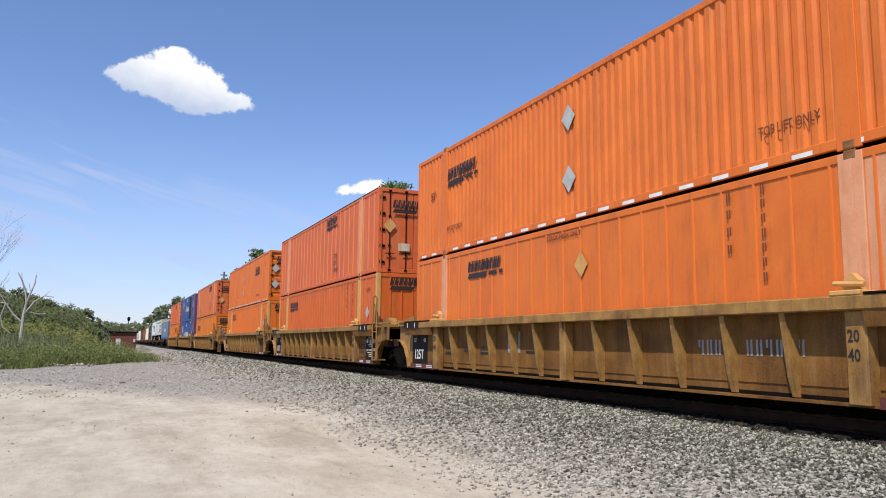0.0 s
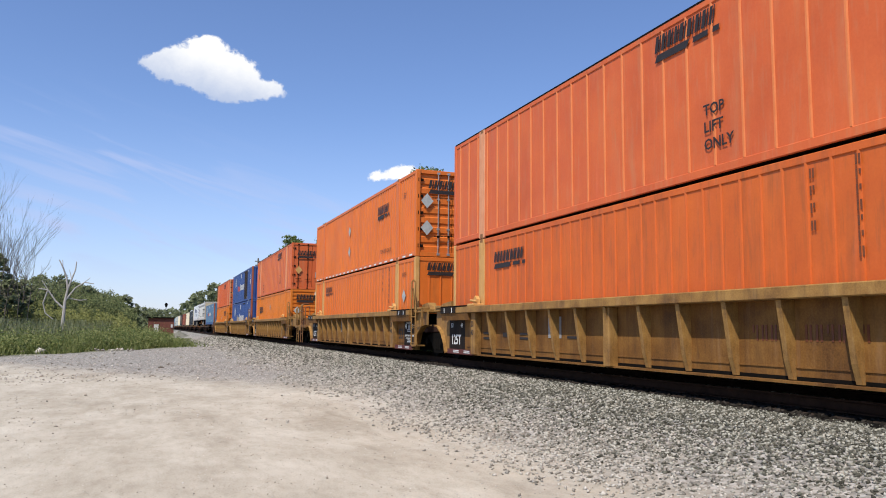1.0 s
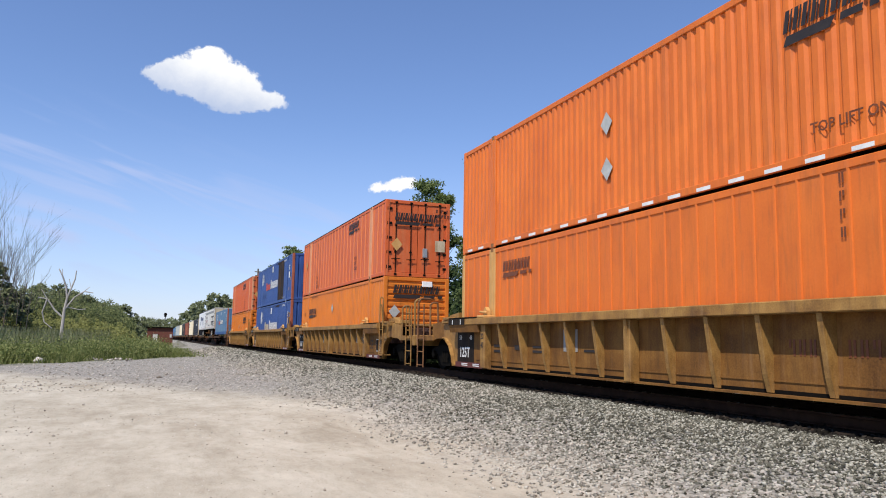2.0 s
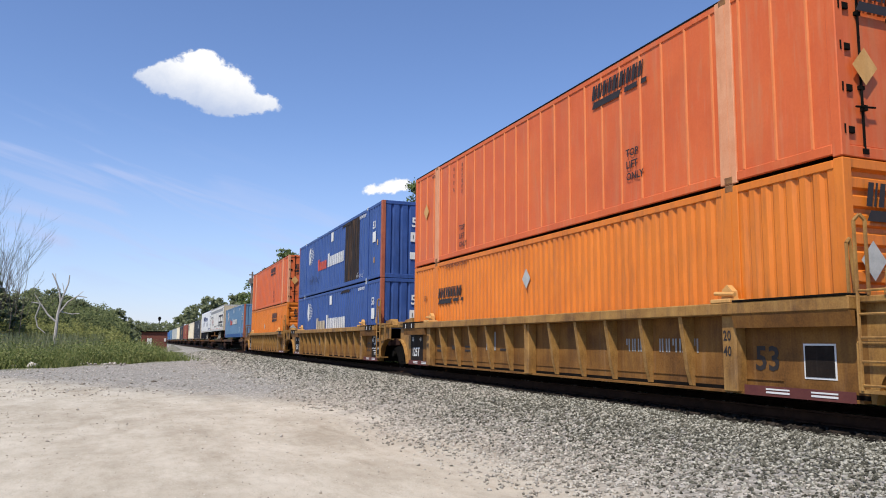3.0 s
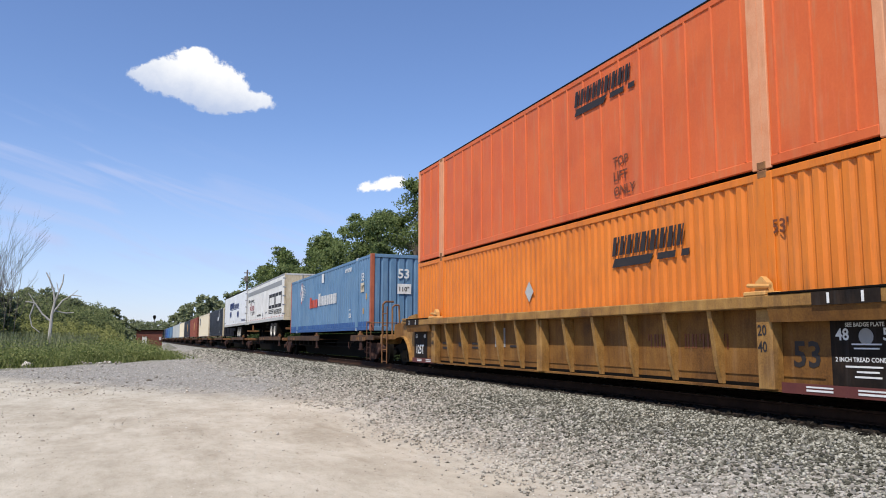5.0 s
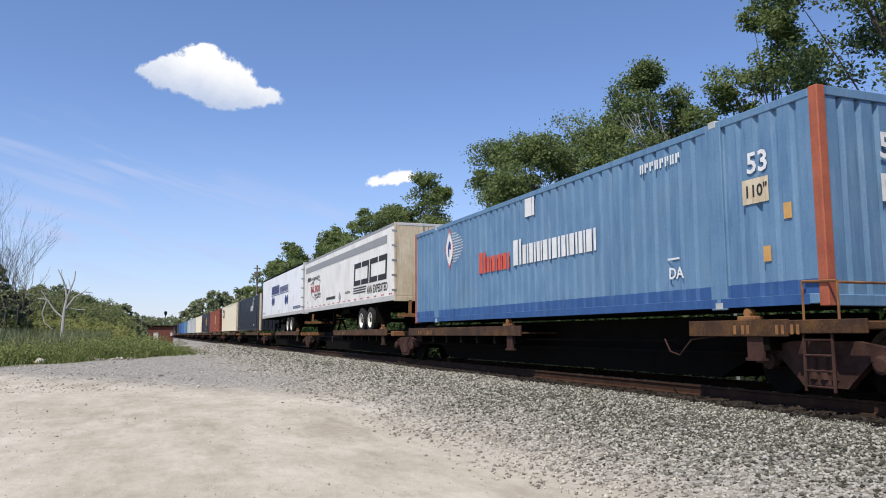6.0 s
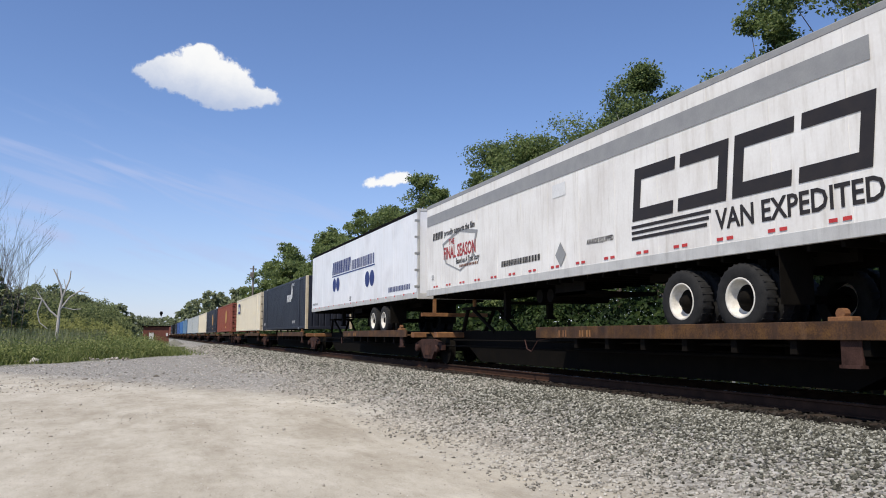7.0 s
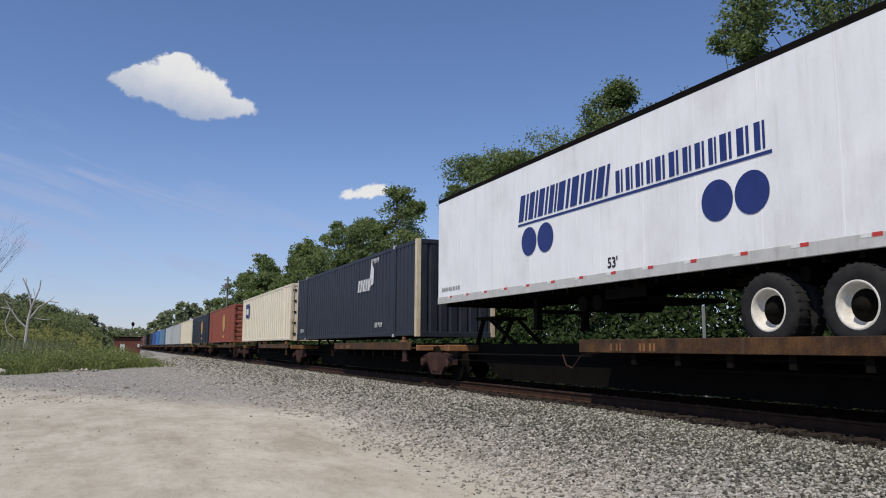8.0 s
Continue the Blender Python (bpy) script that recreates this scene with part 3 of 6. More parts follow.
def track():
    top = RAIL
    for k, x in enumerate((TRACK - 0.754, TRACK + 0.754)):
        prof = [(-0.07, -0.178), (0.07, -0.178), (0.07, -0.165), (0.012, -0.145), (0.012, -0.045), (0.035, -0.035), (0.035, -0.005), (-0.035, -0.005), (-0.035, -0.035), (-0.012, -0.045), (-0.012, -0.145), (-0.07, -0.165)]
        rail = tagged(part("rail", Shape().prism([(x + u, top + z) for u, z in prof], "y", -120, 900), RAIL_STEEL, None), "rusty steel rail spiked to wooden ties", "rail", "rails of the track", "structure")
        part("rail_head", Shape().prism([(x - 0.03, top - 0.006), (x + 0.03, top - 0.006), (x + 0.024, top), (x - 0.024, top)], "y", -120, 900), RAIL_HEAD, rail, "polished running surface")
    bed = tagged(thing("railway_ties", "dark creosoted wooden ties half sunk in ballast", "railway tie", kind="structure"))
    me = mesh_of("tie", Shape().box(-1.3, 1.3, -0.115, 0.115, -0.1, 0.07, 0.012), TIE_WOOD)
    for i in range(150):
        ob = part("tie", me, None, bed)
        ob.location = (TRACK + 0.03 * math.sin(i * 7.1), -4 + i * 0.53, RAIL - 0.178 - 0.07)
    far = Shape()
    for i in range(300):
        y = 75.5 + i * 0.53
        far.box(TRACK - 1.3, TRACK + 1.3, y - 0.115, y + 0.115, RAIL - 0.35, RAIL - 0.178)
    part("distant_ties", far, TIE_WOOD, bed, fix=False)["kind"] = "stuff"


track()

# ---------------------------------------------------------------- containers
L, W, H = 16.15, 2.59, 2.896
HW = W / 2


def corrugated(y0, y1, z0, z1, pitch, depth, face, at, flat=0.5, sign=-1):
    """A wall of upright trapezoid folds; face SIDE: at x, running along y; face END: at y, running along x."""
    n = max(1, round((y1 - y0) / pitch))
    p = (y1 - y0) / n
    slope = p * (1 - flat) * 0.36
    pts = []
    for i in range(n):
        a = y0 + i * p
        pts += [(a, 0), (a + p * flat, 0), (a + p * flat + slope, depth), (a + p - slope, depth)]
    pts.append((y1, 0))
    s = Shape()
    for (a, d0), (b, d1) in zip(pts, pts[1:]):
        if face == SIDE:
            s.poly([(at - sign * d0, a, z0), (at - sign * d1, b, z0), (at - sign * d1, b, z1), (at - sign * d0, a, z1)])
        else:
            s.poly([(a, at + d0, z0), (b, at + d1, z0), (b, at + d1, z1), (a, at + d0, z1)])
    return s


def level_folds(x0, x1, z0, z1, n, at, depth):
    s = Shape()
    p = (z1 - z0) / n
    zs = []
    for i in range(n):
        a = z0 + i * p
        zs += [(a, 0), (a + p * 0.5, 0), (a + p * 0.62, depth), (a + p * 0.88, depth)]
    zs.append((z1, 0))
    for (a, d0), (b, d1) in zip(zs, zs[1:]):
        s.poly([(x0, at + d0, a), (x1, at + d0, a), (x1, at + d1, b), (x0, at + d1, b)])
    return s


def wordmark(box, face, u, z, w, h, material, n=9, x=-HW, lift=0.008):
    """A dark company mark as slanted blocks over a solid bar."""
    part("wordmark", on_face(slant_blocks(n, w * 0.97, h * 0.62), face, L, x, lift, u, z + h * 0.38), material, box, "dark company mark drawn as plain blocks")
    s = Shape().poly([(0, 0, 0), (w * 0.52, 0, 0), (w * 0.58, h * 0.28, 0), (0.04 * w, h * 0.28, 0)])
    part("mark_bar", on_face(s, face, L, x, lift, u, z), material, box)
    part("mark_bar", on_face(slant_blocks(1, w * 0.38, h * 0.2, 0.2, 0), face, L, x, lift, u + w * 0.62, z + h * 0.06), material, box)


def stencil(box, text, face, u, z, size, material, squeeze=1.0, x=-HW, lift=0.008, leading=1.15):
    for i, line in enumerate(text.split("|")):
        part("stencil", on_face(words(line, size, squeeze), face, L, x, lift, u, z - i * size * leading), material, box, "stencilled words")


def code_bars(box, face, u, z, material, n=7, size=0.13, gap=0.1, upright=True, x=-HW, lift=0.008):
    """Characters of a code as pairs of slim strokes."""
    rows = []
    for i in range(n):
        du, dz = (0, -i * (size + gap)) if upright else (i * (size * 0.75 + gap), 0)
        rows += [(du, dz, size * 0.24, size), (du + size * 0.36, dz + size * (0.5 if i % 3 else 0), size * 0.24, size * (0.5 if i % 3 else 1))]
    part("code_marking", on_face(bars(rows), face, L, x, lift, u, z), material, box)


def diamond(box, face, u, z, r, material=None, x=-HW, lift=0.012):
    s = Shape().poly([(-r, 0, 0), (0, -r * 1.15, 0), (r, 0, 0), (0, r * 1.15, 0)])
    return part("placard_holder", on_face(s, face, L, x, lift, u, z), material or PLACARD, box, "diamond placard frame, bleached")


def container(label, y, z, paint, wall="fine", end="door", posts=None, rail_dashes=False, corner=None, group="stacked containers", seed=0, rib_paint=None, rusty_roof=False):
    """A 53-foot container: its near end at y, its base at z, the sunlit side at the near side of the track."""
    box = rolls(thing("shipping_container", label, "container", group), TRACK, y, z)
    posts = posts or paint
    corner = corner or paint
    rng = random.Random(seed)
    lo, hi = 0.17, H - 0.12
    post = mesh_of("corner_post", Shape().box(-0.075, 0.075, -0.075, 0.075, 0.0, H, 0.012), corner)
    for sx in (-1, 1):
        for yy in (0.075, L - 0.075):
            ob = part("corner_post", post, None, box)
            ob.location = (sx * (HW - 0.075), yy, 0)
    wide = mesh_of("lift_post", Shape().box(-0.03, 0.012, -0.17, 0.17, 0.0, H - 0.02, 0.008).box(-0.035, 0.0, -0.04, 0.04, 0.1, H - 0.1), posts)
    cast = mesh_of("corner_casting", Shape().box(-0.05, 0.05, -0.09, 0.09, -0.06, 0.06, 0.015), RUST if wall != "wide" else PLACARD)
    for yy in (1.98, L - 1.98):
        part("lift_post", wide, None, box).location = (-HW + 0.02, yy, 0)
        for zz in (0.06, H - 0.05):
            part("corner_casting", cast, None, box).location = (-HW + 0.035, yy, zz)
    for sx in (-1, 1):
        x = sx * HW
        a, b = sorted((x, x - sx * 0.09))
        part("top_rail", Shape().box(a, b, 0.15, L - 0.15, H - 0.13, H - 0.015, 0.01), paint, box)
        part("bottom_rail", Shape().box(a, b, 0.15, L - 0.15, 0.035, 0.17, 0.01), paint, box)
    for sx in (-1, 1):
        if wall == "fine":
            s = corrugated(0.15, L - 0.15, lo, hi, 0.225, 0.036, SIDE, sx * (HW - 0.015), 0.42, sx)
        elif wall == "wide":
            s = corrugated(0.15, L - 0.15, lo, hi, 0.335, 0.045, SIDE, sx * (HW - 0.012), 0.62, sx)
        else:
            x = sx * (HW - 0.02)
            s = Shape().box(min(x, x - sx * 0.03), max(x, x - sx * 0.03), 0.15, L - 0.15, lo, hi)
        part("side_wall", s, paint, box)
    if wall in ("ribs", "close_ribs"):
        step = 0.61 if wall == "ribs" else 0.405
        rib = mesh_of("rib", Shape().prism([(-0.026, 0), (0.026, 0), (0.014, -0.022), (-0.014, -0.022)], "z", lo, hi), rib_paint or paint)
        me = rib
        for v in me.vertices:
            v.co = (v.co.y, v.co.x, v.co.z)
        n = int((L - 0.5) / step)
        for i in range(n + 1):
            yy = L / 2 + (i - n / 2) * step
            if min(abs(yy - 1.98), abs(yy - L + 1.98)) < 0.24:
                continue
            part("rib", me, None, box).location = (-HW + 0.02, yy, 0)
    part("roof", Shape().box(-HW + 0.05, HW - 0.05, 0.02, L - 0.02, H - 0.05, H - 0.015), IRON if rusty_roof else paint, box)
    part("floor_frame", Shape().box(-HW + 0.05, HW - 0.05, 0.02, L - 0.02, 0.03, 0.12), IRON, box)
    if rusty_roof:
        part("roof_lip", Shape().box(-HW - 0.004, -HW + 0.06, 0.1, L - 0.1, H - 0.03, H + 0.004), IRON, box, "dark rusted roof edge")
    if rail_dashes:
        me = mesh_of("marker_strip", Shape().box(-0.004, 0.0, -0.16, 0.16, -0.03, 0.03), LETTER_WHITE)
        for i in range(22):
            part("marker_strip", me, None, box).location = (-HW - 0.001, 0.5 + i * 0.72, 0.075)
    # the end that faces the viewer, and the other one
    part("end_wall", Shape().box(-HW + 0.08, HW - 0.08, L - 0.08, L - 0.03, 0.12, H - 0.05), paint, box)
    part("end_header", Shape().box(-HW + 0.14, HW - 0.14, 0.01, 0.12, H - 0.13, H, 0.01), paint, box)
    part("end_sill", Shape().box(-HW + 0.14, HW - 0.14, 0.01, 0.12, 0.0, 0.15, 0.01), paint, box)
    if end == "door":
        rod = mesh_of("lock_rod", Shape().tube((0, 0, 0.06), (0, 0, H - 0.07), 0.017, seg=8).box(-0.05, 0.05, -0.02, 0.03, 0.05, 0.12).box(-0.05, 0.05, -0.02, 0.03, H - 0.13, H - 0.06)
                      .box(-0.045, 0.045, -0.014, 0.03, 0.9, 0.95).box(-0.045, 0.045, -0.014, 0.03, 1.9, 1.95), IRON if wall != "fine" else STEEL)
        grip = mesh_of("door_handle", Shape().tube((-0.17, -0.03, 0), (0.17, -0.03, 0.02), 0.014, seg=6).box(-0.03, 0.03, -0.04, 0.03, -0.035, 0.035), IRON)
        hinge = mesh_of("hinge", Shape().box(-0.09, 0.09, -0.018, 0.02, -0.045, 0.045, 0.008).tube((-0.09, -0.015, -0.06), (-0.09, -0.015, 0.06), 0.016), IRON)
        for k in (-1, 1):
            a, b = (-HW + 0.15, -0.012) if k < 0 else (0.012, HW - 0.15)
            s = level_folds(a, b, 0.16, H - 0.14, 8, 0.05, 0.03) if wall == "fine" else Shape().box(a, b, 0.04, 0.09, 0.16, H - 0.14, 0.006)
            leaf = part("door", s, paint, box)
            for u in ((0.24, 0.76) if wall != "fine" else (0.56, 0.88) if k < 0 else (0.14, 0.46)):
                part("lock_rod", rod, None, leaf, "steel locking bar").location = (a + (b - a) * u, 0.015, 0)
                part("door_handle", grip, None, leaf).location = (a + (b - a) * u, 0.0, 0.62 + 0.08 * rng.random())
            for q in range(5):
                part("hinge", hinge, None, leaf).location = (k * (HW - 0.17), 0.02, 0.35 + q * 0.55)
    elif end == "level":
        part("end_panel", level_folds(-HW + 0.15, HW - 0.15, 0.15, H - 0.13, 11, 0.03, 0.04), paint, box)
    elif end == "wide":
        part("end_panel", corrugated(-HW + 0.15, HW - 0.15, 0.15, H - 0.13, 0.33, 0.05, END, 0.03, 0.62), paint, box)
    else:
        part("end_panel", Shape().box(-HW + 0.15, HW - 0.15, 0.03, 0.07, 0.15, H - 0.13), paint, box)
        rib = mesh_of("end_rib", Shape().box(-0.02, 0.02, -0.025, 0.0, 0.16, H - 0.14, 0.004), paint)
        for i in range(5):
            part("end_rib", rib, None, box).location = (-0.8 + i * 0.4, 0.03, 0)
    return box


LOW, HIGH = 1.06, 3.974      # bases of the lower and upper rows of a stack

STACKS = [4.26, 24.08, 43.6, 67.35, 87.24, 106.95]


def stacks():
    # first pair in view
    c = container("orange corrugated steel container stacked on another", STACKS[0], HIGH, ORANGE, "fine", "door", rail_dashes=True, seed=1)
    wordmark(c, SIDE, 2.15, 1.78, 1.8, 0.48, INK)
    stencil(c, "TOP LIFT ONLY", SIDE, 2.05, 0.6, 0.17, WORN_INK, 0.85)
    stencil(c, "TOP LIFT ONLY", SIDE, 12.8, 0.48, 0.19, WORN_INK, 0.75)
    stencil(c, "53'", SIDE, 1.0, 1.6, 0.3, WORN_INK)
    for z in (0.85, 2.08):
        diamond(c, SIDE, 8.05, z, 0.24)
    c = container("orange smooth-sided container set in a well car", STACKS[0], LOW, ORANGE, "ribs", "ribs", posts=FADED, seed=2)
    wordmark(c, SIDE, 3.45, 2.14, 1.82, 0.42, INK)
    stencil(c, "STACK HIGH ONLY", SIDE, 7.2, 2.62, 0.14, WORN_INK)
    diamond(c, SIDE, 8.43, 2.05, 0.22, STRAW)
    code_bars(c, SIDE, 12.15, 2.6, WORN_INK, 4, gap=0.12), code_bars(c, SIDE, 12.78, 2.62, WORN_INK, 7, 0.12, 0.08)
    stencil(c, "WTP", SIDE, 15.0, 2.35, 0.2, INK)
    part("end_section", Shape().box(-HW + 0.014, -HW + 0.0195, 0.16, 1.8, 0.18, H - 0.13), FADED, c, "sun-bleached panel between lift post and corner")
    # second
    c = container("faded red-orange container with upright ribs, stacked", STACKS[1], HIGH, RED_ORANGE, "ribs", "door", posts=FADED, seed=3, rusty_roof=True, rib_paint=RIB)
    wordmark(c, SIDE, 9.4, 2.25, 1.6, 0.46, INK)
    stencil(c, "TOP|LIFT|ONLY", SIDE, 10.6, 1.0, 0.24, INK)
    wordmark(c, END, 0.5, 2.05, 1.6, 0.45, INK, lift=0.03)
    diamond(c, END, 0.42, 1.6, 0.22, STRAW, lift=0.03)
    part("paper_notice", on_face(bars([(0, 0, 0.42, 0.26)]), END, L, -HW, 0.02, 0.72, 0.75), CREAM, c, "cream paper notice")
    part("document_box", Shape().box(0.28, 0.46, -0.03, 0.05, 0.75, 1.15, 0.01), STEEL, c)
    c = container("orange ribbed container with straw-yellow posts in a well car", STACKS[1], LOW, DEEP_ORANGE, "close_ribs", "ribs", posts=STRAW, corner=STRAW, seed=4)
    wordmark(c, SIDE, 2.75, 2.05, 1.7, 0.42, INK)
    code_bars(c, SIDE, 12.6, 2.55, WORN_INK, 4), code_bars(c, SIDE, 13.3, 2.6, WORN_INK, 7, gap=0.06)
    wordmark(c, END, 0.45, 2.35, 1.6, 0.4, INK, lift=0.01)
    stencil(c, "WTP", SIDE, 15.0, 2.3, 0.2, WORN_INK)
    part("control_box", Shape().box(0.45, 0.72, -0.12, 0.02, 2.15, 2.5, 0.02), WHITE, c, "small white control box")
    diamond(c, SIDE, 15.2, 1.6, 0.2)
    # third
    c = container("orange corrugated container with rear doors and steel lock bars", STACKS[2], HIGH, ORANGE, "fine", "door", rail_dashes=True, seed=5)
    wordmark(c, SIDE, 11.6, 1.75, 1.5, 0.5, INK)
    stencil(c, "TOP LIFT ONLY", SIDE, 12.0, 0.42, 0.2, WORN_INK)
    stencil(c, "53'", SIDE, 14.8, 2.1, 0.26, WORN_INK)
    wordmark(c, END, 0.42, 2.1, 1.75, 0.46, INK, lift=0.012)
    for z in (0.95, 1.85):
        diamond(c, END, 0.38, z, 0.22, lift=0.02), diamond(c, SIDE, 7.2, z, 0.2)
    part("document_box", Shape().box(0.25, 0.43, -0.03, 0.05, 0.75, 1.1, 0.01), STEEL, c)
    c = container("orange ribbed container with straw-coloured posts, set in a well car", STACKS[2], LOW, ORANGE, "close_ribs", "ribs", posts=STRAW, corner=STRAW, seed=6)
    wordmark(c, SIDE, 2.6, 2.1, 1.5, 0.4, WORN_INK)
    code_bars(c, SIDE, 12.4, 2.6, WORN_INK, 4), code_bars(c, SIDE, 13.2, 2.6, WORN_INK, 7, gap=0.06)
    wordmark(c, END, 0.4, 2.3, 1.7, 0.42, INK, lift=0.01)
    part("control_box", Shape().box(0.5, 0.77, -0.12, 0.02, 2.1, 2.5, 0.02), WHITE, c, "small white control box")
    stencil(c, "WTP", SIDE, 14.75, 2.3, 0.2, WORN_INK)
    diamond(c, SIDE, 15.0, 1.65, 0.2)
    # fourth
    c = container("faded red-orange ribbed container with closed rear doors", STACKS[3], HIGH, RED_ORANGE, "ribs", "door", posts=FADED, seed=7, rusty_roof=True, rib_paint=RIB)
    wordmark(c, SIDE, 10.5, 2.2, 1.75, 0.46, INK)
    stencil(c, "TOP|LIFT|ONLY", SIDE, 11.6, 1.0, 0.19, INK)
    stencil(c, "TOP|LIFT|ONLY", SIDE, 3.72, 0.72, 0.2, INK)
    stencil(c, "WTP", SIDE, 1.55, 2.6, 0.14, INK)
    diamond(c, SIDE, 1.07, 1.66, 0.22, STRAW)
    code_bars(c, SIDE, 3.28, 2.5, INK, 4, 0.1), code_bars(c, SIDE, 3.88, 2.5, INK, 6, 0.1, 0.05)
    wordmark(c, END, 0.35, 1.95, 1.8, 0.46, INK, lift=0.03)
    diamond(c, END, 0.45, 1.2, 0.22, STRAW, lift=0.03)
    part("paper_notice", on_face(bars([(0, 0, 0.4, 0.42)]), END, L, -HW, 0.02, 1.98, 1.0), CREAM, c, "cream paper notice")
    part("document_box", Shape().box(0.2, 0.38, -0.03, 0.05, 0.75, 1.1, 0.01), STEEL, c)
    code_bars(c, END, 2.0, 2.5, INK, 4, upright=False, lift=0.03), code_bars(c, END, 1.95, 2.3, INK, 6, upright=False, gap=0.03, lift=0.03)
    c = container("yellow-orange corrugated container with a level-ribbed end", STACKS[3], LOW, GOLD_ORANGE, "fine", "level", seed=8)
    wordmark(c, SIDE, 2.14, 1.66, 1.87, 0.46, INK)
    stencil(c, "STACKS HIGH ONLY", SIDE, 2.7, 2.66, 0.17, WORN_INK)
    stencil(c, "53'", SIDE, 0.9, 1.8, 0.22, WORN_INK)
    stencil(c, "WTP", SIDE, 1.85, 2.62, 0.15, WORN_INK)
    diamond(c, SIDE, 7.7, 2.0, 0.2)
    wordmark(c, END, 0.35, 2.1, 1.95, 0.5, INK, lift=0.012)
    diamond(c, END, 0.42, 1.6, 0.22, lift=0.02)
    part("vent_box", Shape().box(0.2, 0.6, -0.05, 0.03, 2.55, 2.76, 0.01), WHITE, c)
    # fifth: the blue pair
    for k, z in ((0, HIGH), (1, LOW)):
        c = container("royal blue corrugated container with " + ("a black tarred patch" if k == 0 else "red corner posts"), STACKS[4], z, BLUE, "wide", "wide", corner=POST_RED, seed=9 + k)
        emblem(c, 3.05, 2.06, LETTER_WHITE, 0.4, LETTER_WHITE if k else MID_BLUE)
        part("wordmark", on_face(slant_blocks(5, 2.0, 0.56, 0, 0.14, 1.35), SIDE, L, -HW, 0.006, 5.1, 1.14), CREAM if k else LETTER_RED, c, "faded company mark as plain blocks")
        part("wordmark", on_face(slant_blocks(10 if k else 9, 3.7 if k else 3.3, 0.64, 0, 0.14, 1.35), SIDE, L, -HW, 0.006, 7.28, 1.16), LETTER_WHITE, c, "white company mark as plain blocks")
        part("label_panel", on_face(bars([(0, 0, 0.34, 0.42), (0.36, 0, 0.1, 0.42)]), SIDE, L, -HW, 0.006, 7.9, 2.3 - 0.05 * k), LETTER_WHITE, c)
        stencil(c, "53", SIDE, 14.95, 1.95, 0.4, LETTER_WHITE)
        part("label_panel", on_face(bars([(0, 0, 0.42, 0.4)]), SIDE, L, -HW, 0.006, 14.95, 1.42), LETTER_WHITE, c)
        code_bars(c, SIDE, 13.0, 2.6, LETTER_WHITE, 9, 0.12, 0.02, False)
        stencil(c, "53", END, 1.15, 1.95, 0.5, LETTER_WHITE)
        part("label_panel", on_face(bars([(0, 0, 0.55, 0.36)]), END, L, -HW, 0.006, 1.12, 1.38), LETTER_WHITE, c)
        stencil(c, "110\"", END, 1.17, 1.48, 0.22, INK, lift=0.012)
        part("label_panel", on_face(bars([(0, 0, 0.6, 0.26)]), END, L, -HW, 0.006, 1.1, 0.72), LETTER_WHITE, c)
        code_bars(c, END, 2.15, 2.35, LETTER_WHITE, 9, 0.1, 0.05)
        for su, sz in ((15.55, 1.25), (15.12, 0.62)):
            part("sticker", on_face(bars([(0, 0, 0.13, 0.22)]), SIDE, L, -HW, 0.006, su, sz), STRAW, c, "small yellow sticker")
        part("scuff", on_face(Shape().poly([(0, 0, 0), (0.5, 0.04, 0), (1.5, 0.02, 0), (1.9, 0.1, 0), (1.2, 0.16, 0), (0.3, 0.12, 0)]), SIDE, L, -HW, 0.005, 9.9, 2.62), TAR, c, "black tar smear")
        if k == 0:
            rough_patch(c, 10.62, 2.45)
            scrawl(c, 3.3, 0.55)
            scrawl(c, 12.6, 0.2, 0.5, LETTER_WHITE)
    # sixth
    c = container("red-orange smooth container with closed doors and black lock bars", STACKS[5], HIGH, RED_ORANGE, "ribs", "door", posts=FADED, corner=FADED, seed=11, rusty_roof=True)
    wordmark(c, SIDE, 9.3, 2.1, 2.0, 0.5, INK)
    stencil(c, "TOP|LIFT|ONLY", SIDE, 10.6, 0.8, 0.24, WORN_INK)
    wordmark(c, END, 0.42, 1.85, 1.85, 0.5, INK, lift=0.03)
    diamond(c, END, 0.42, 1.35, 0.22, STRAW, lift=0.03)
    part("paper_notice", on_face(bars([(0, 0, 0.44, 0.26)]), END, L, -HW, 0.02, 0.75, 0.65), CREAM, c, "cream paper notice")
    part("paper_notice", on_face(bars([(0, 0, 0.3, 0.5)]), END, L, -HW, 0.02, 2.0, 0.85), CREAM, c, "cream paper notice")
    part("document_box", Shape().box(0.28, 0.46, -0.03, 0.05, 0.6, 0.95, 0.01), STEEL, c)
    code_bars(c, END, 2.0, 2.5, INK, 4, upright=False, lift=0.03), code_bars(c, END, 1.95, 2.3, INK, 6, upright=False, gap=0.03, lift=0.03)
    c = container("yellow-orange corrugated container with ribbed rear doors", STACKS[5], LOW, GOLD_ORANGE, "fine", "door", seed=12)
    wordmark(c, SIDE, 10.5, 1.85, 2.1, 0.55, INK)
    stencil(c, "53'", SIDE, 14.3, 2.0, 0.26, WORN_INK)
    diamond(c, SIDE, 7.3, 1.6, 0.2)
    wordmark(c, END, 0.42, 2.0, 1.85, 0.5, INK, lift=0.012)
    diamond(c, END, 0.4, 1.35, 0.22, lift=0.02)


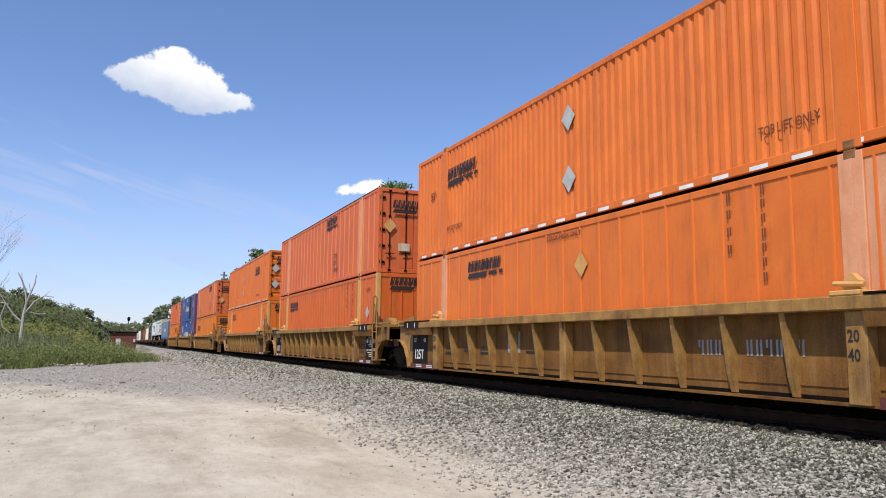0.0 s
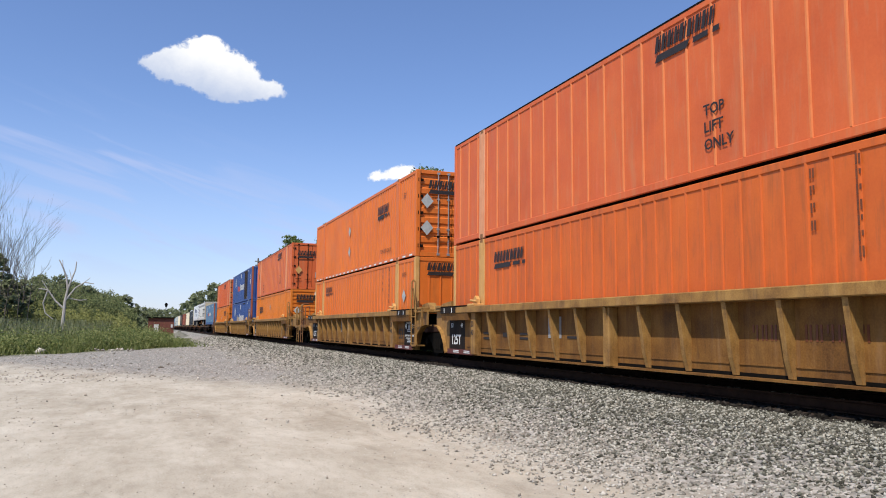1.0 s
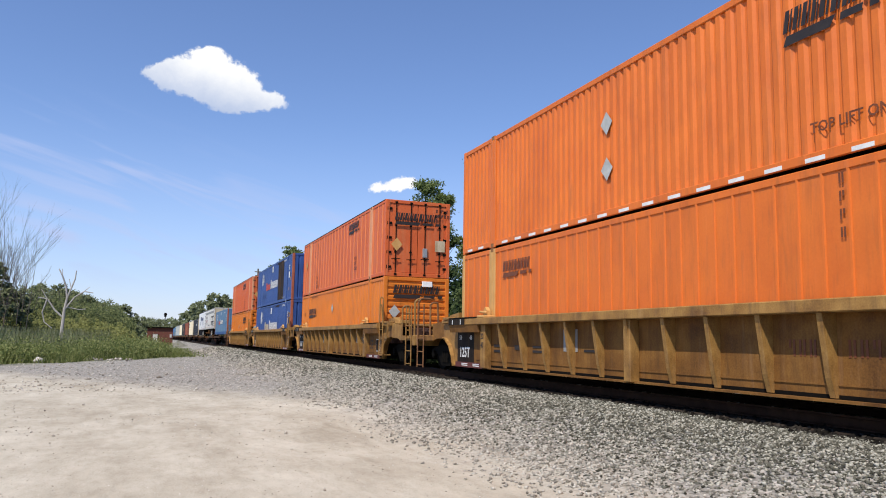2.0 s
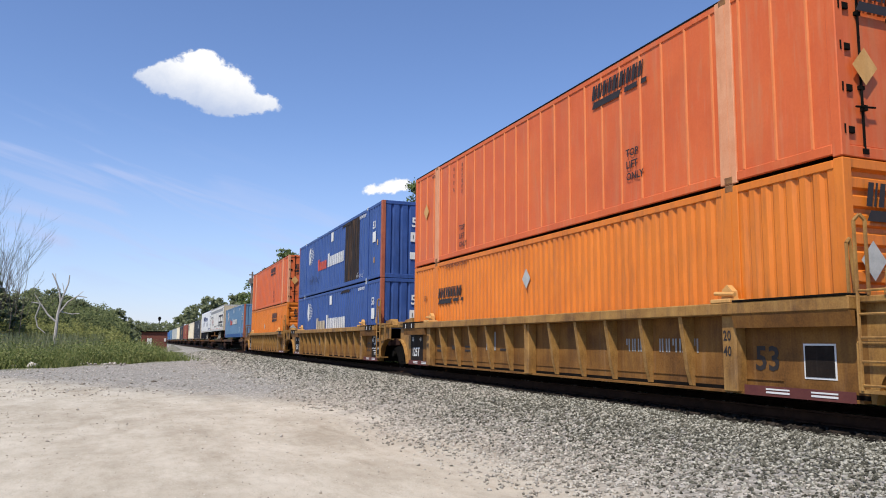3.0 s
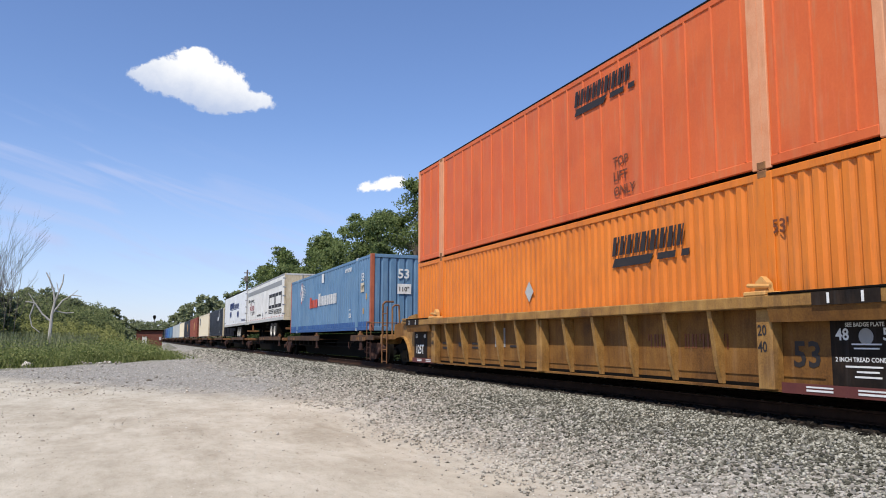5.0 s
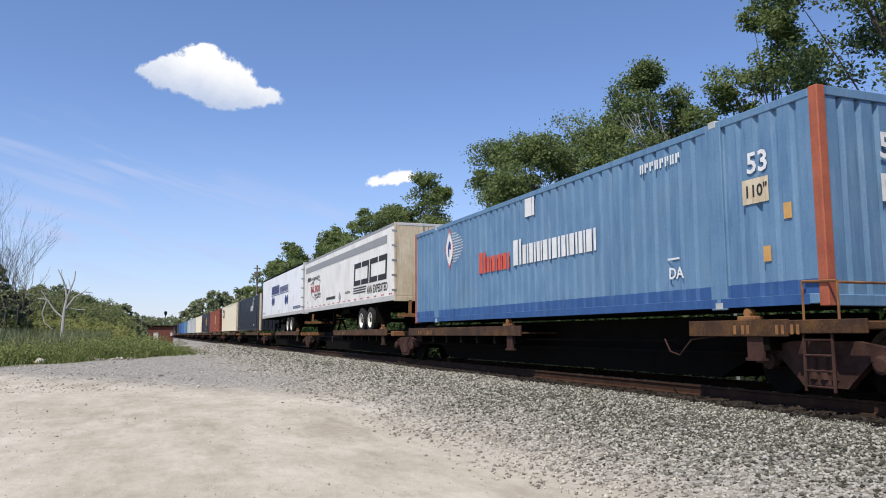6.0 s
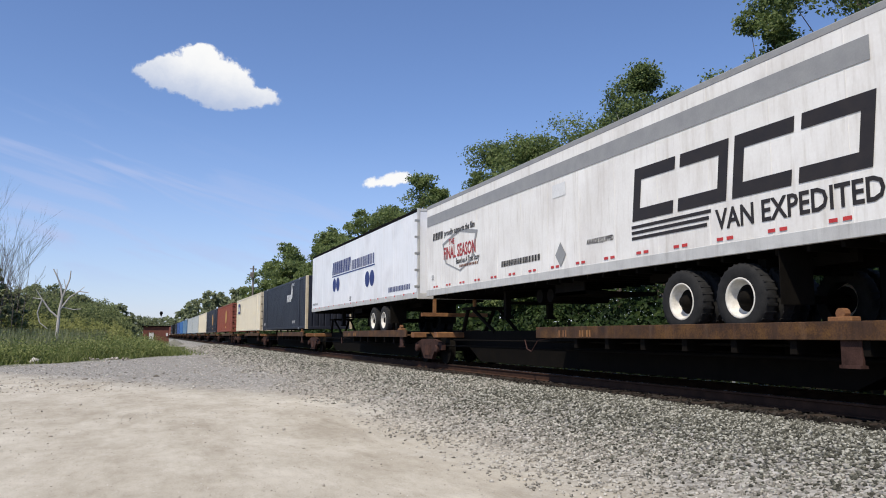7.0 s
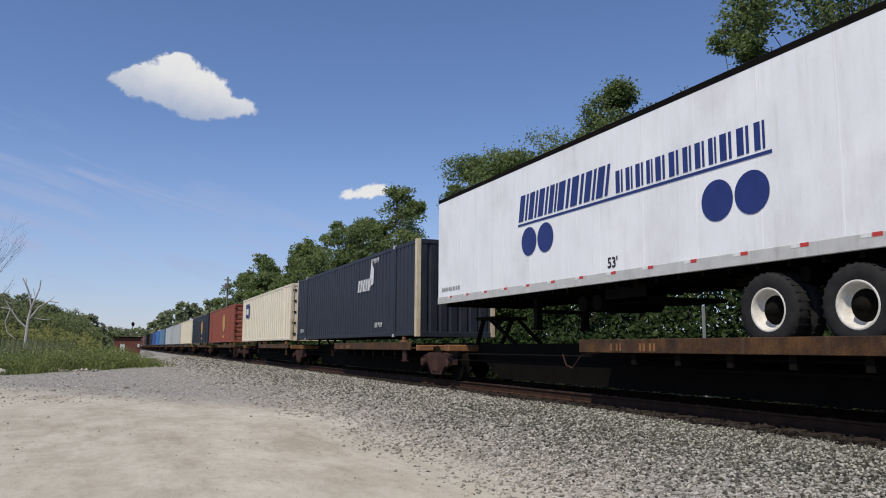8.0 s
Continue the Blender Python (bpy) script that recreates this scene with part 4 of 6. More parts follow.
def emblem(box, u, z, pale, r, core):
    """A pale pointed disc with fine wavy lines trailing behind it."""
    s = Shape()
    s.poly([(r * 0.66 * math.copysign(abs(math.cos(a)) ** 1.5, math.cos(a)), r * 1.2 * math.copysign(abs(math.sin(a)) ** 1.3, math.sin(a)), 0) for a in [i * math.pi / 10 for i in range(20)]])
    part("emblem_disc", on_face(s, SIDE, L, -HW, 0.006, u, z), pale, box)
    s = Shape().poly([(-r * 0.3, r * 0.1, 0), (-r * 0.18, -r * 0.55, 0), (0.0, -r * 0.6, 0), (0.0, 0.0, 0), (r * 0.3, -r * 0.1, 0), (r * 0.3, r * 0.35, 0), (0.0, r * 0.6, 0)])
    part("emblem_core", on_face(s, SIDE, L, -HW, 0.010, u, z), core, box)
    s = Shape()
    for i in range(11):
        zz = r * 1.0 - i * r * 0.2
        n = 14
        a0, a1 = r * 0.5, r * (2.6 - 0.05 * (i - 5) ** 2)
        line = [(a0 + (a1 - a0) * j / n, zz + 0.018 * math.sin(j * 1.6)) for j in range(n + 1)]
        s.poly([(u1, v1, 0) for u1, v1 in line] + [(u1, v1 + 0.021, 0) for u1, v1 in reversed(line)])
    part("emblem_wave", on_face(s, SIDE, L, -HW, 0.006, u, z), pale, box, "thin white wavy line")


def rough_patch(box, u, w):
    n = round((L - 0.3) / 0.335)
    p = (L - 0.3) / n
    a = 0.15 + round((L - u - w - 0.15) / p) * p
    s = corrugated(a, a + round(w / p) * p, 0.2, H - 0.14, p, 0.045, SIDE, -HW + 0.006, 0.62, -1)
    part("tarred_patch", s, TAR, box, "black tarred patch with rusty runs")


def scrawl(box, u, z, k=1.0, paint=None):
    s = Shape()
    rng = random.Random(4)
    x = 0.0
    for i in range(26):
        a, b = (x, rng.uniform(0, 0.3)), (x + rng.uniform(0.02, 0.16), rng.uniform(0.2, 0.55) if i % 2 else rng.uniform(-0.05, 0.2))
        d = 0.016
        s.poly([(a[0] - d, a[1], 0), (a[0] + d, a[1], 0), (b[0] + d, b[1], 0), (b[0] - d, b[1], 0)])
        x = b[0]
    s.v = [(a * k, b * k, c) for a, b, c in s.v]
    part("paint_scrawl", on_face(s, SIDE, L, -HW, 0.006, u, z), paint or INK, box, "thin scrawled paint marks")


TAR = surface("black_tar_over_rust", [(0.010, 0.009, 0.011), (0.03, 0.021, 0.016)], 0.7, scale=2, fine=30, spec=0.2, streaks=((0.13, 0.062, 0.018), 0.8))

# ---------------------------------------------------------------- railway cars
WHEEL = None


def truck(parent, y, cast=None):
    """A two-axle truck: cast side frames with spring nests, four wheels, axles."""
    cast = cast or BROWN_IRON
    t = part("truck", Shape().box(-0.95, 0.95, y - 0.2, y + 0.2, 0.38, 0.66, 0.03), cast, parent, "cast steel two-axle truck, brown with brake dust")
    prof = [(-1.2, 0.42), (-1.2, 0.58), (-0.95, 0.66), (-0.5, 0.74), (0.5, 0.74), (0.95, 0.66), (1.2, 0.58), (1.2, 0.42), (0.85, 0.42), (0.72, 0.5), (0.42, 0.22), (0.35, 0.14), (-0.35, 0.14), (-0.42, 0.22), (-0.72, 0.5), (-0.85, 0.42)]
    for sx in (-1, 1):
        s = Shape().prism([(y + u, z) for u, z in prof], "x", sx * 1.0 - 0.06, sx * 1.0 + 0.06)
        f = part("side_frame", s, cast, t)
        for k in (-1, 1):
            c = Shape().lathe([(-0.02, 0.0), (-0.02, 0.11), (0.09, 0.12), (0.11, 0.08), (0.11, 0.0)] if sx > 0 else [(0.02, 0.0), (0.02, 0.11), (-0.09, 0.12), (-0.11, 0.08), (-0.11, 0.0)], (sx * 1.04, y + k * 0.89, 0.46), 12)
            part("axle_cap", c, cast, t)
        for k in (-0.17, 0.0, 0.17):
            part("spring", Shape().tube((sx * 1.03, y + k, 0.24), (sx * 1.03, y + k, 0.56), 0.072, seg=12), cast, t)
    me = mesh_of("wheel", Shape().lathe([(0.05, 0.08), (0.05, 0.36), (0.06, 0.38), (0.06, 0.46), (-0.05, 0.465), (-0.075, 0.495), (-0.075, 0.38), (-0.03, 0.36), (-0.03, 0.08)], (0, 0, 0), 28), IRON, smooth=False)
    for k in (-1, 1):
        part("axle", Shape().tube((-0.95, y + k * 0.89, 0.46), (0.95, y + k * 0.89, 0.46), 0.08, seg=10), IRON, t)
        for sx in (-1, 1):
            w = part("wheel", me, None, t)
            w.location = (sx * 0.76, y + k * 0.89, 0.46)
            w.rotation_euler = (0, 0, 0 if sx > 0 else math.pi)


def ladder(parent, x, y0, y1, z0, z1, n, material):
    s = Shape()
    for y in (y0, y1):
        s.tube((x, y, z0), (x, y, z1), 0.022, seg=6)
    for i in range(n):
        z = z0 + 0.06 + (z1 - z0 - 0.3) * i / (n - 1)
        s.tube((x, y0, z), (x, y1, z), 0.016, seg=6)
    return part("ladder", s, material, parent, "steel grab-iron ladder")


def well_car(yc, far_truck=True, near_truck=False, seed=0, last=False):
    car = rolls(thing("well_car", "weathered tan-yellow well car with a ribbed side and black stencil panels", "rail car", "well cars"), TRACK, yc, RAIL)
    zb, zt = 0.19, 1.46
    rng = random.Random(seed)
    for sx in (-1, 1):
        def xs(a, b):
            return sorted((sx * a, sx * b))
        a, b = xs(1.30, 1.60)
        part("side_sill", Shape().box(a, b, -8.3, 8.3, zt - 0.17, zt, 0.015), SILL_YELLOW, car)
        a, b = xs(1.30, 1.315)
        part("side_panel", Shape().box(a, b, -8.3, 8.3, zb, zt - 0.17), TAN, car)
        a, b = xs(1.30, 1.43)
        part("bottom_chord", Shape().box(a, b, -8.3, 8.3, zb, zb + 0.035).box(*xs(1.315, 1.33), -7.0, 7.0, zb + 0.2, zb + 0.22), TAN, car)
        if sx < 0:
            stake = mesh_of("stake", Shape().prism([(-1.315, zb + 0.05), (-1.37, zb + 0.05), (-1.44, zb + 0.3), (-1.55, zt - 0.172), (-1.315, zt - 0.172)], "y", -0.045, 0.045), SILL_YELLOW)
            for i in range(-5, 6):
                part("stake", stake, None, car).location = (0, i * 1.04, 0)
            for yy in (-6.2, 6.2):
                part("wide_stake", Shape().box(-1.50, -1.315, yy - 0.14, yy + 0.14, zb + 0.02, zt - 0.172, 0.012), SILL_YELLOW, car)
                for txt, z0 in (("20", 0.74), ("40", 0.52)):
                    tx = words(txt, 0.2, 0.8)
                    tx.v = [(-1.505, yy + 0.11 - a, zb + z0 + b) for a, b, c in tx.v]
                    part("stencil", tx, INK, car)
            part("centre_stake", Shape().box(-1.51, -1.315, -0.1, 0.1, zb + 0.02, zt - 0.172, 0.01), SILL_YELLOW, car)
        # end bolsters with the cut-out over the wheels
        for sy in (-1, 1):
            prof = [(8.3, zt - 0.02), (9.35, zt - 0.02), (9.35, 0.95), (9.05, 0.9), (8.75, 0.72), (8.55, 0.45), (8.45, zb), (8.3, zb)]
            a, b = xs(1.27, 1.315)
            part("end_plate", Shape().prism([(sy * u, z) for u, z in prof], "x", a, b), SILL_YELLOW, car)
            rim = [(9.37, 0.95), (9.05, 0.9), (8.75, 0.72), (8.55, 0.45), (8.45, zb)]
            a, b = xs(1.25, 1.42)
            s = Shape()
            for (u, z), (u2, z2) in zip(rim, rim[1:]):
                s.poly([(a, sy * u, z), (b, sy * u, z), (b, sy * u2, z2), (a, sy * u2, z2)])
                s.poly([(a, sy * u, z + 0.03), (b, sy * u, z + 0.03), (b, sy * u2 + 0.0, z2 + 0.03), (a, sy * u2, z2 + 0.03)])
            part("arch_rim", s, SILL_YELLOW, car)
    for sy in (-1, 1):
        part("end_platform", Shape().box(-1.42, 1.42, min(sy * 8.25, sy * 9.3), max(sy * 8.25, sy * 9.3), zt - 0.09, zt - 0.005, 0.01), SILL_YELLOW, car)
        part("bulkhead", Shape().box(-1.3, 1.3, min(sy * 8.28, sy * 8.4), max(sy * 8.28, sy * 8.4), zb, zt - 0.1), IRON, car)
        part("centre_sill", Shape().box(-0.32, 0.32, min(sy * 8.4, sy * 9.8), max(sy * 8.4, sy * 9.8), 0.62, 1.05, 0.02), TAN, car)
        part("bracket", Shape().box(-1.45, -1.2, sy * 8.9 - 0.25, sy * 8.9 + 0.25, zt, zt + 0.07, 0.01).box(-1.0, -0.6, sy * 9.2 - 0.2, sy * 9.2 + 0.2, zt, zt + 0.12, 0.01), SILL_YELLOW, car)
        part("sill_hook", Shape().box(-1.6, -1.3, sy * 6.15 - 0.2, sy * 6.15 + 0.2, zt, zt + 0.06, 0.012).prism([(sy * 6.15 - 0.12, zt + 0.06), (sy * 6.15 + 0.12, zt + 0.06), (sy * 6.15 + 0.1, zt + 0.2), (sy * 6.15, zt + 0.27), (sy * 6.15 - 0.1, zt + 0.18)], "x", -1.46, -1.36)
             .tube((-1.5, sy * 6.15 - 0.2, zt + 0.12), (-1.5, sy * 6.15 + 0.2, zt + 0.15), 0.03), STRAW, car, "worn cast locking hook")
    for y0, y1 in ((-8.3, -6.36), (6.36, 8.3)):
        part("end_fascia", Shape().prism([(-1.585, zt - 0.172), (-1.5, zt - 0.172), (-1.5, zt - 0.36), (-1.545, zt - 0.36)], "y", y0, y1), TAN, car, "deeper, darker sill at the end of the well")
    part("well_floor", Shape().box(-1.32, 1.32, -8.3, 8.3, zb + 0.02, zb + 0.09), IRON, car)
    # stencil panels, maroon stripe, lettering as bars
    part("black_panel", Shape().box(-1.322, -1.316, 7.15, 8.28, zb + 0.12, zt - 0.18), PLATE_BLACK, car, "black stencil panel")
    if near_truck:
        part("data_plate", Shape().box(-1.322, -1.316, -7.85, -7.35, zb + 0.25, zb + 0.7), LETTER_WHITE, car, "dark data plate with a pale frame")
        part("plate_field", Shape().box(-1.327, -1.3225, -7.825, -7.375, zb + 0.275, zb + 0.675), PLATE_BLACK, car)
    else:
        part("black_panel", Shape().box(-1.322, -1.316, -8.05, -7.1, zb + 0.12, zt - 0.18), PLATE_BLACK, car, "black stencil panel")
    for y0, y1 in ((7.15, 8.28),) if near_truck else ((7.15, 8.28), (-8.05, -7.1)):
        part("black_panel", Shape().box(-1.607, -1.6005, y0, y1, zt - 0.168, zt - 0.002), PLATE_BLACK, car, "black paint over the sill")
        for q in (0.22, 0.72):
            part("tick_mark", Shape().box(-1.612, -1.6075, y0 + q * (y1 - y0), y0 + q * (y1 - y0) + 0.035, zt - 0.15, zt - 0.02), LETTER_WHITE, car)
    for y0, y1 in ((6.3, 8.15), (-8.2, -6.4)):
        part("maroon_stripe", Shape().box(-1.436, -1.431, y0, y1, zb - 0.005, zb + 0.13), MAROON, car)
        for k in range(2):
            yy = y0 + 0.25 + k * 0.75
            part("code_marking", Shape().box(-1.442, -1.437, yy, yy + 0.4, zb + 0.035, zb + 0.06).box(-1.442, -1.437, yy, yy + 0.4, zb + 0.08, zb + 0.1), LETTER_WHITE, car)
    tx = words("125T", 0.37, 0.9)
    tx.v = [(-1.326, 8.12 - a, zb + 0.26 + b) for a, b, c in tx.v]
    part("stencil", tx, LETTER_WHITE, car, "white stencilled figures")
    for a0, z0, txt in ((8.14, 0.82, "53"), (7.44, 0.82, "48")):
        tx = words(txt, 0.16)
        tx.v = [(-1.326, a0 - a, zb + z0 - 0.1 + b) for a, b, c in tx.v]
        part("stencil", tx, LETTER_WHITE, car)
    tx = words("53", 0.46)
    tx.v = [(-1.321, -6.5 - a, zb + 0.34 + b) for a, b, c in tx.v]
    part("stencil", tx, INK, car)
    for i in range(10):
        yy = -3.55 - i * 0.17 - (0.25 if i > 3 else 0)
        for y0, z0, z1 in ((yy, 0.55, 0.77), (yy + 0.07, 0.55 if i % 3 else 0.66, 0.77)):
            part("code_marking", Shape().box(-1.321, -1.316, y0, y0 + 0.035, zb + z0, zb + z1), GREY_BAND if seed in (0, 3) else WORN_INK, car)
    if not near_truck:
        for txt, y0, z0, sz in (("48", -7.18, 0.74, 0.2), ("53", -7.82, 0.74, 0.2), ("SEE BADGE PLATE", -7.32, 0.9, 0.07), ("2 INCH TREAD COND. SHOES", -7.16, 0.48, 0.075)):
            tx = words(txt, sz, 0.95)
            tx.v = [(-1.326, y0 - a, zb + z0 - 0.06 + b) for a, b, c in tx.v]
            part("stencil", tx, LETTER_WHITE, car, "small white stencil")
        part("badge", Shape().lathe([(0, 0.0), (-0.004, 0.08), (0, 0.1)], (-1.324, -7.6, zb + 0.72), 16), GREY_BAND, car, "round grey badge")
    for yy, zz, w, h in ((5.6, 0.55, 0.6, 0.06), (5.6, 0.42, 0.6, 0.06), (4.5, 0.5, 0.5, 0.1), (3.5, 0.55, 0.7, 0.05), (3.5, 0.45, 0.7, 0.05), (1.5, 0.5, 0.4, 0.05), *(() if near_truck else ((-7.6, 0.62, 0.4, 0.018), (-7.6, 0.57, 0.34, 0.018), (-7.55, 0.35, 0.5, 0.022), (-7.6, 0.29, 0.3, 0.022), (-7.6, 0.23, 0.36, 0.022), (-7.6, 0.94, 0.4, 0.02)))):
        part("code_marking", Shape().box(-1.327, -1.3165, yy - w / 2, yy + w / 2, zb + zz, zb + zz + h), INK if abs(yy) < 7 else LETTER_WHITE, car)
    part("grid_decal", Shape().box(-1.322, -1.316, 1.95, 2.5, zb + 0.5, zb + 0.95), GREY_BAND, car, "pale grid-printed data panel")
    ladder(car, -1.5, -8.35, -8.75, 0.35, 1.75, 5, SILL_YELLOW)
    part("hand_rail", Shape().path([(-1.46, -8.2, zt), (-1.46, -8.2, 2.1), (-1.40, -8.2, 2.16), (-1.35, -8.2, zt)], 0.022), SILL_YELLOW, car, "upright yellow grab rail")
    part("grab_rail", Shape().path([(-1.5, -8.35, 1.5), (-1.5, -8.35, 2.35), (-1.46, -8.4, 2.42), (-1.40, -8.42, 2.35), (-1.40, -8.42, 1.46)], 0.024), SILL_YELLOW, car, "tall yellow grab rail")
    part("brake_valve", Shape().box(-1.25, -0.85, -9.15, -8.85, 0.75, 1.0, 0.03).tube((-1.05, -9.0, 0.88), (-0.5, -9.0, 0.7), 0.05), BROWN_IRON, car)
    part("platform_step", Shape().box(-1.5, -1.15, -9.3, -8.85, 0.95, 0.99).box(-1.5, -1.45, -9.3, -9.25, 0.99, zt), SILL_YELLOW, car)
    part("end_bracket", Shape().prism([(-9.3, zt), (-8.5, zt), (-8.5, zt + 0.16), (-9.05, zt + 0.22)], "x", -1.2, -0.95), SILL_YELLOW, car)
    part("end_bracket", Shape().prism([(9.3, zt), (8.4, zt), (8.4, zt + 0.2), (9.05, zt + 0.14)], "x", -1.25, -0.8), SILL_YELLOW, car)
    part("air_hose", Shape().path([(-0.6, -9.2, 0.8), (-0.75, -9.5, 0.45), (-0.7, -9.9, 0.36), (-0.6, -10.3, 0.5), (-0.5, -10.5, 0.8)], 0.028), IRON, car)
    part("corner_step", Shape().box(-1.5, -1.2, -8.8, -8.3, 0.32, 0.36).path([(-1.48, -8.3, 0.36), (-1.48, -8.3, 0.9), (-1.48, -8.8, 0.9), (-1.48, -8.8, 0.36)], 0.02), SILL_YELLOW, car)
    for y0, y1 in ((-8.28, -6.4), (6.4, 8.28)):
        part("wear_strip", Shape().box(-1.61, -1.2, y0, y1, zt + 0.001, zt + 0.03, 0.006), IRON, car, "black non-slip strip on the sill")
    # trucks here take the near-black iron, for the shade beneath the platforms
    if far_truck:
        truck(car, 9.85, IRON)
    if near_truck:
        truck(car, -9.85, IRON)
        pack_end(car, -1)
    if last:
        pack_end(car, 1)
    return car


def pack_end(car, sy):
    """The long end of a set of well cars: arched side plates, a low deck, ladder, rails and coupler."""
    zt = 1.46
    paint = SILL_YELLOW if sy < 0 else RUST

    def span(a, b):
        return sorted((sy * a, sy * b))
    for sx in (-1, 1):
        prof = [(9.35, zt - 0.02), (10.3, zt - 0.1), (10.35, 0.86), (9.95, 0.93), (9.35, 0.95)]
        a, b = sorted((sx * 1.27, sx * 1.315))
        part("end_plate", Shape().prism([(sy * u, z) for u, z in prof], "x", a, b), SILL_YELLOW if sy < 0 else TAN, car)
        part("end_beam", Shape().box(*sorted((sx * 1.2, sx * 1.34)), *span(10.2, 11.7), 0.86, 1.02, 0.015), SILL_YELLOW if sy < 0 else TAN, car)
    part("end_deck", Shape().box(-1.3, 1.3, *span(9.3, 11.7), 0.94, 1.0, 0.01), TAN, car, "low end deck plate")
    part("end_sill", Shape().box(-1.35, 1.35, *span(11.6, 11.8), 0.7, 1.04, 0.02), SILL_YELLOW, car)
    part("centre_sill", Shape().box(-0.33, 0.33, *span(9.8, 11.7), 0.55, 0.94, 0.02), IRON, car)
    part("coupler", Shape().box(-0.2, 0.2, *span(11.7, 12.9), 0.66, 0.9, 0.04), BROWN_IRON, car)
    ladder(car, -1.36, sy * 11.0, sy * 11.55, 0.05, 2.0, 5, paint)
    part("hand_rail", Shape().path([(-1.33, sy * 10.5, 1.0), (-1.33, sy * 10.5, 1.95), (-1.25, sy * 10.5, 2.02), (-1.1, sy * 10.5, 2.02), (-1.05, sy * 10.5, 1.0)], 0.03), paint, car, "bent steel hand rail")
    part("hand_rail", Shape().path([(-1.3, sy * 11.7, 1.0), (-1.3, sy * 11.7, 2.1), (-1.2, sy * 11.7, 2.2), (-0.9, sy * 11.7, 2.2)], 0.035), paint, car, "bent steel hand rail")
    part("brake_gear", Shape().box(-0.9, -0.4, *span(10.1, 10.7), 1.0, 1.3, 0.04).tube((-0.65, sy * 10.4, 1.2), (-0.65, sy * 11.5, 1.15), 0.06), BROWN_IRON, car)
    part("walkway_grate", Shape().box(-0.8, 0.9, *span(9.4, 10.2), 1.2, 1.24, 0.006), SILL_YELLOW, car)
    part("hose", Shape().path([(-0.5, sy * 11.8, 0.75), (-0.55, sy * 12.1, 0.45), (-0.4, sy * 12.5, 0.35), (-0.25, sy * 12.8, 0.55)], 0.03), IRON, car)



def well_cars():
    for i, y in enumerate(STACKS):
        well_car(y + L / 2, True, i in (0, 3), i, i in (2, 5))


# ---------------------------------------------------------------- spine cars, trailers and single containers
SPINES = [128.65 + 17.52 * i for i in range(5)] + [219.7 + 17.52 * i for i in range(5)] + [310.8 + 17.52 * i for i in range(5)] + [401.9 + 17.52 * i for i in range(4)]
DECK_TOP = 1.77 - RAIL


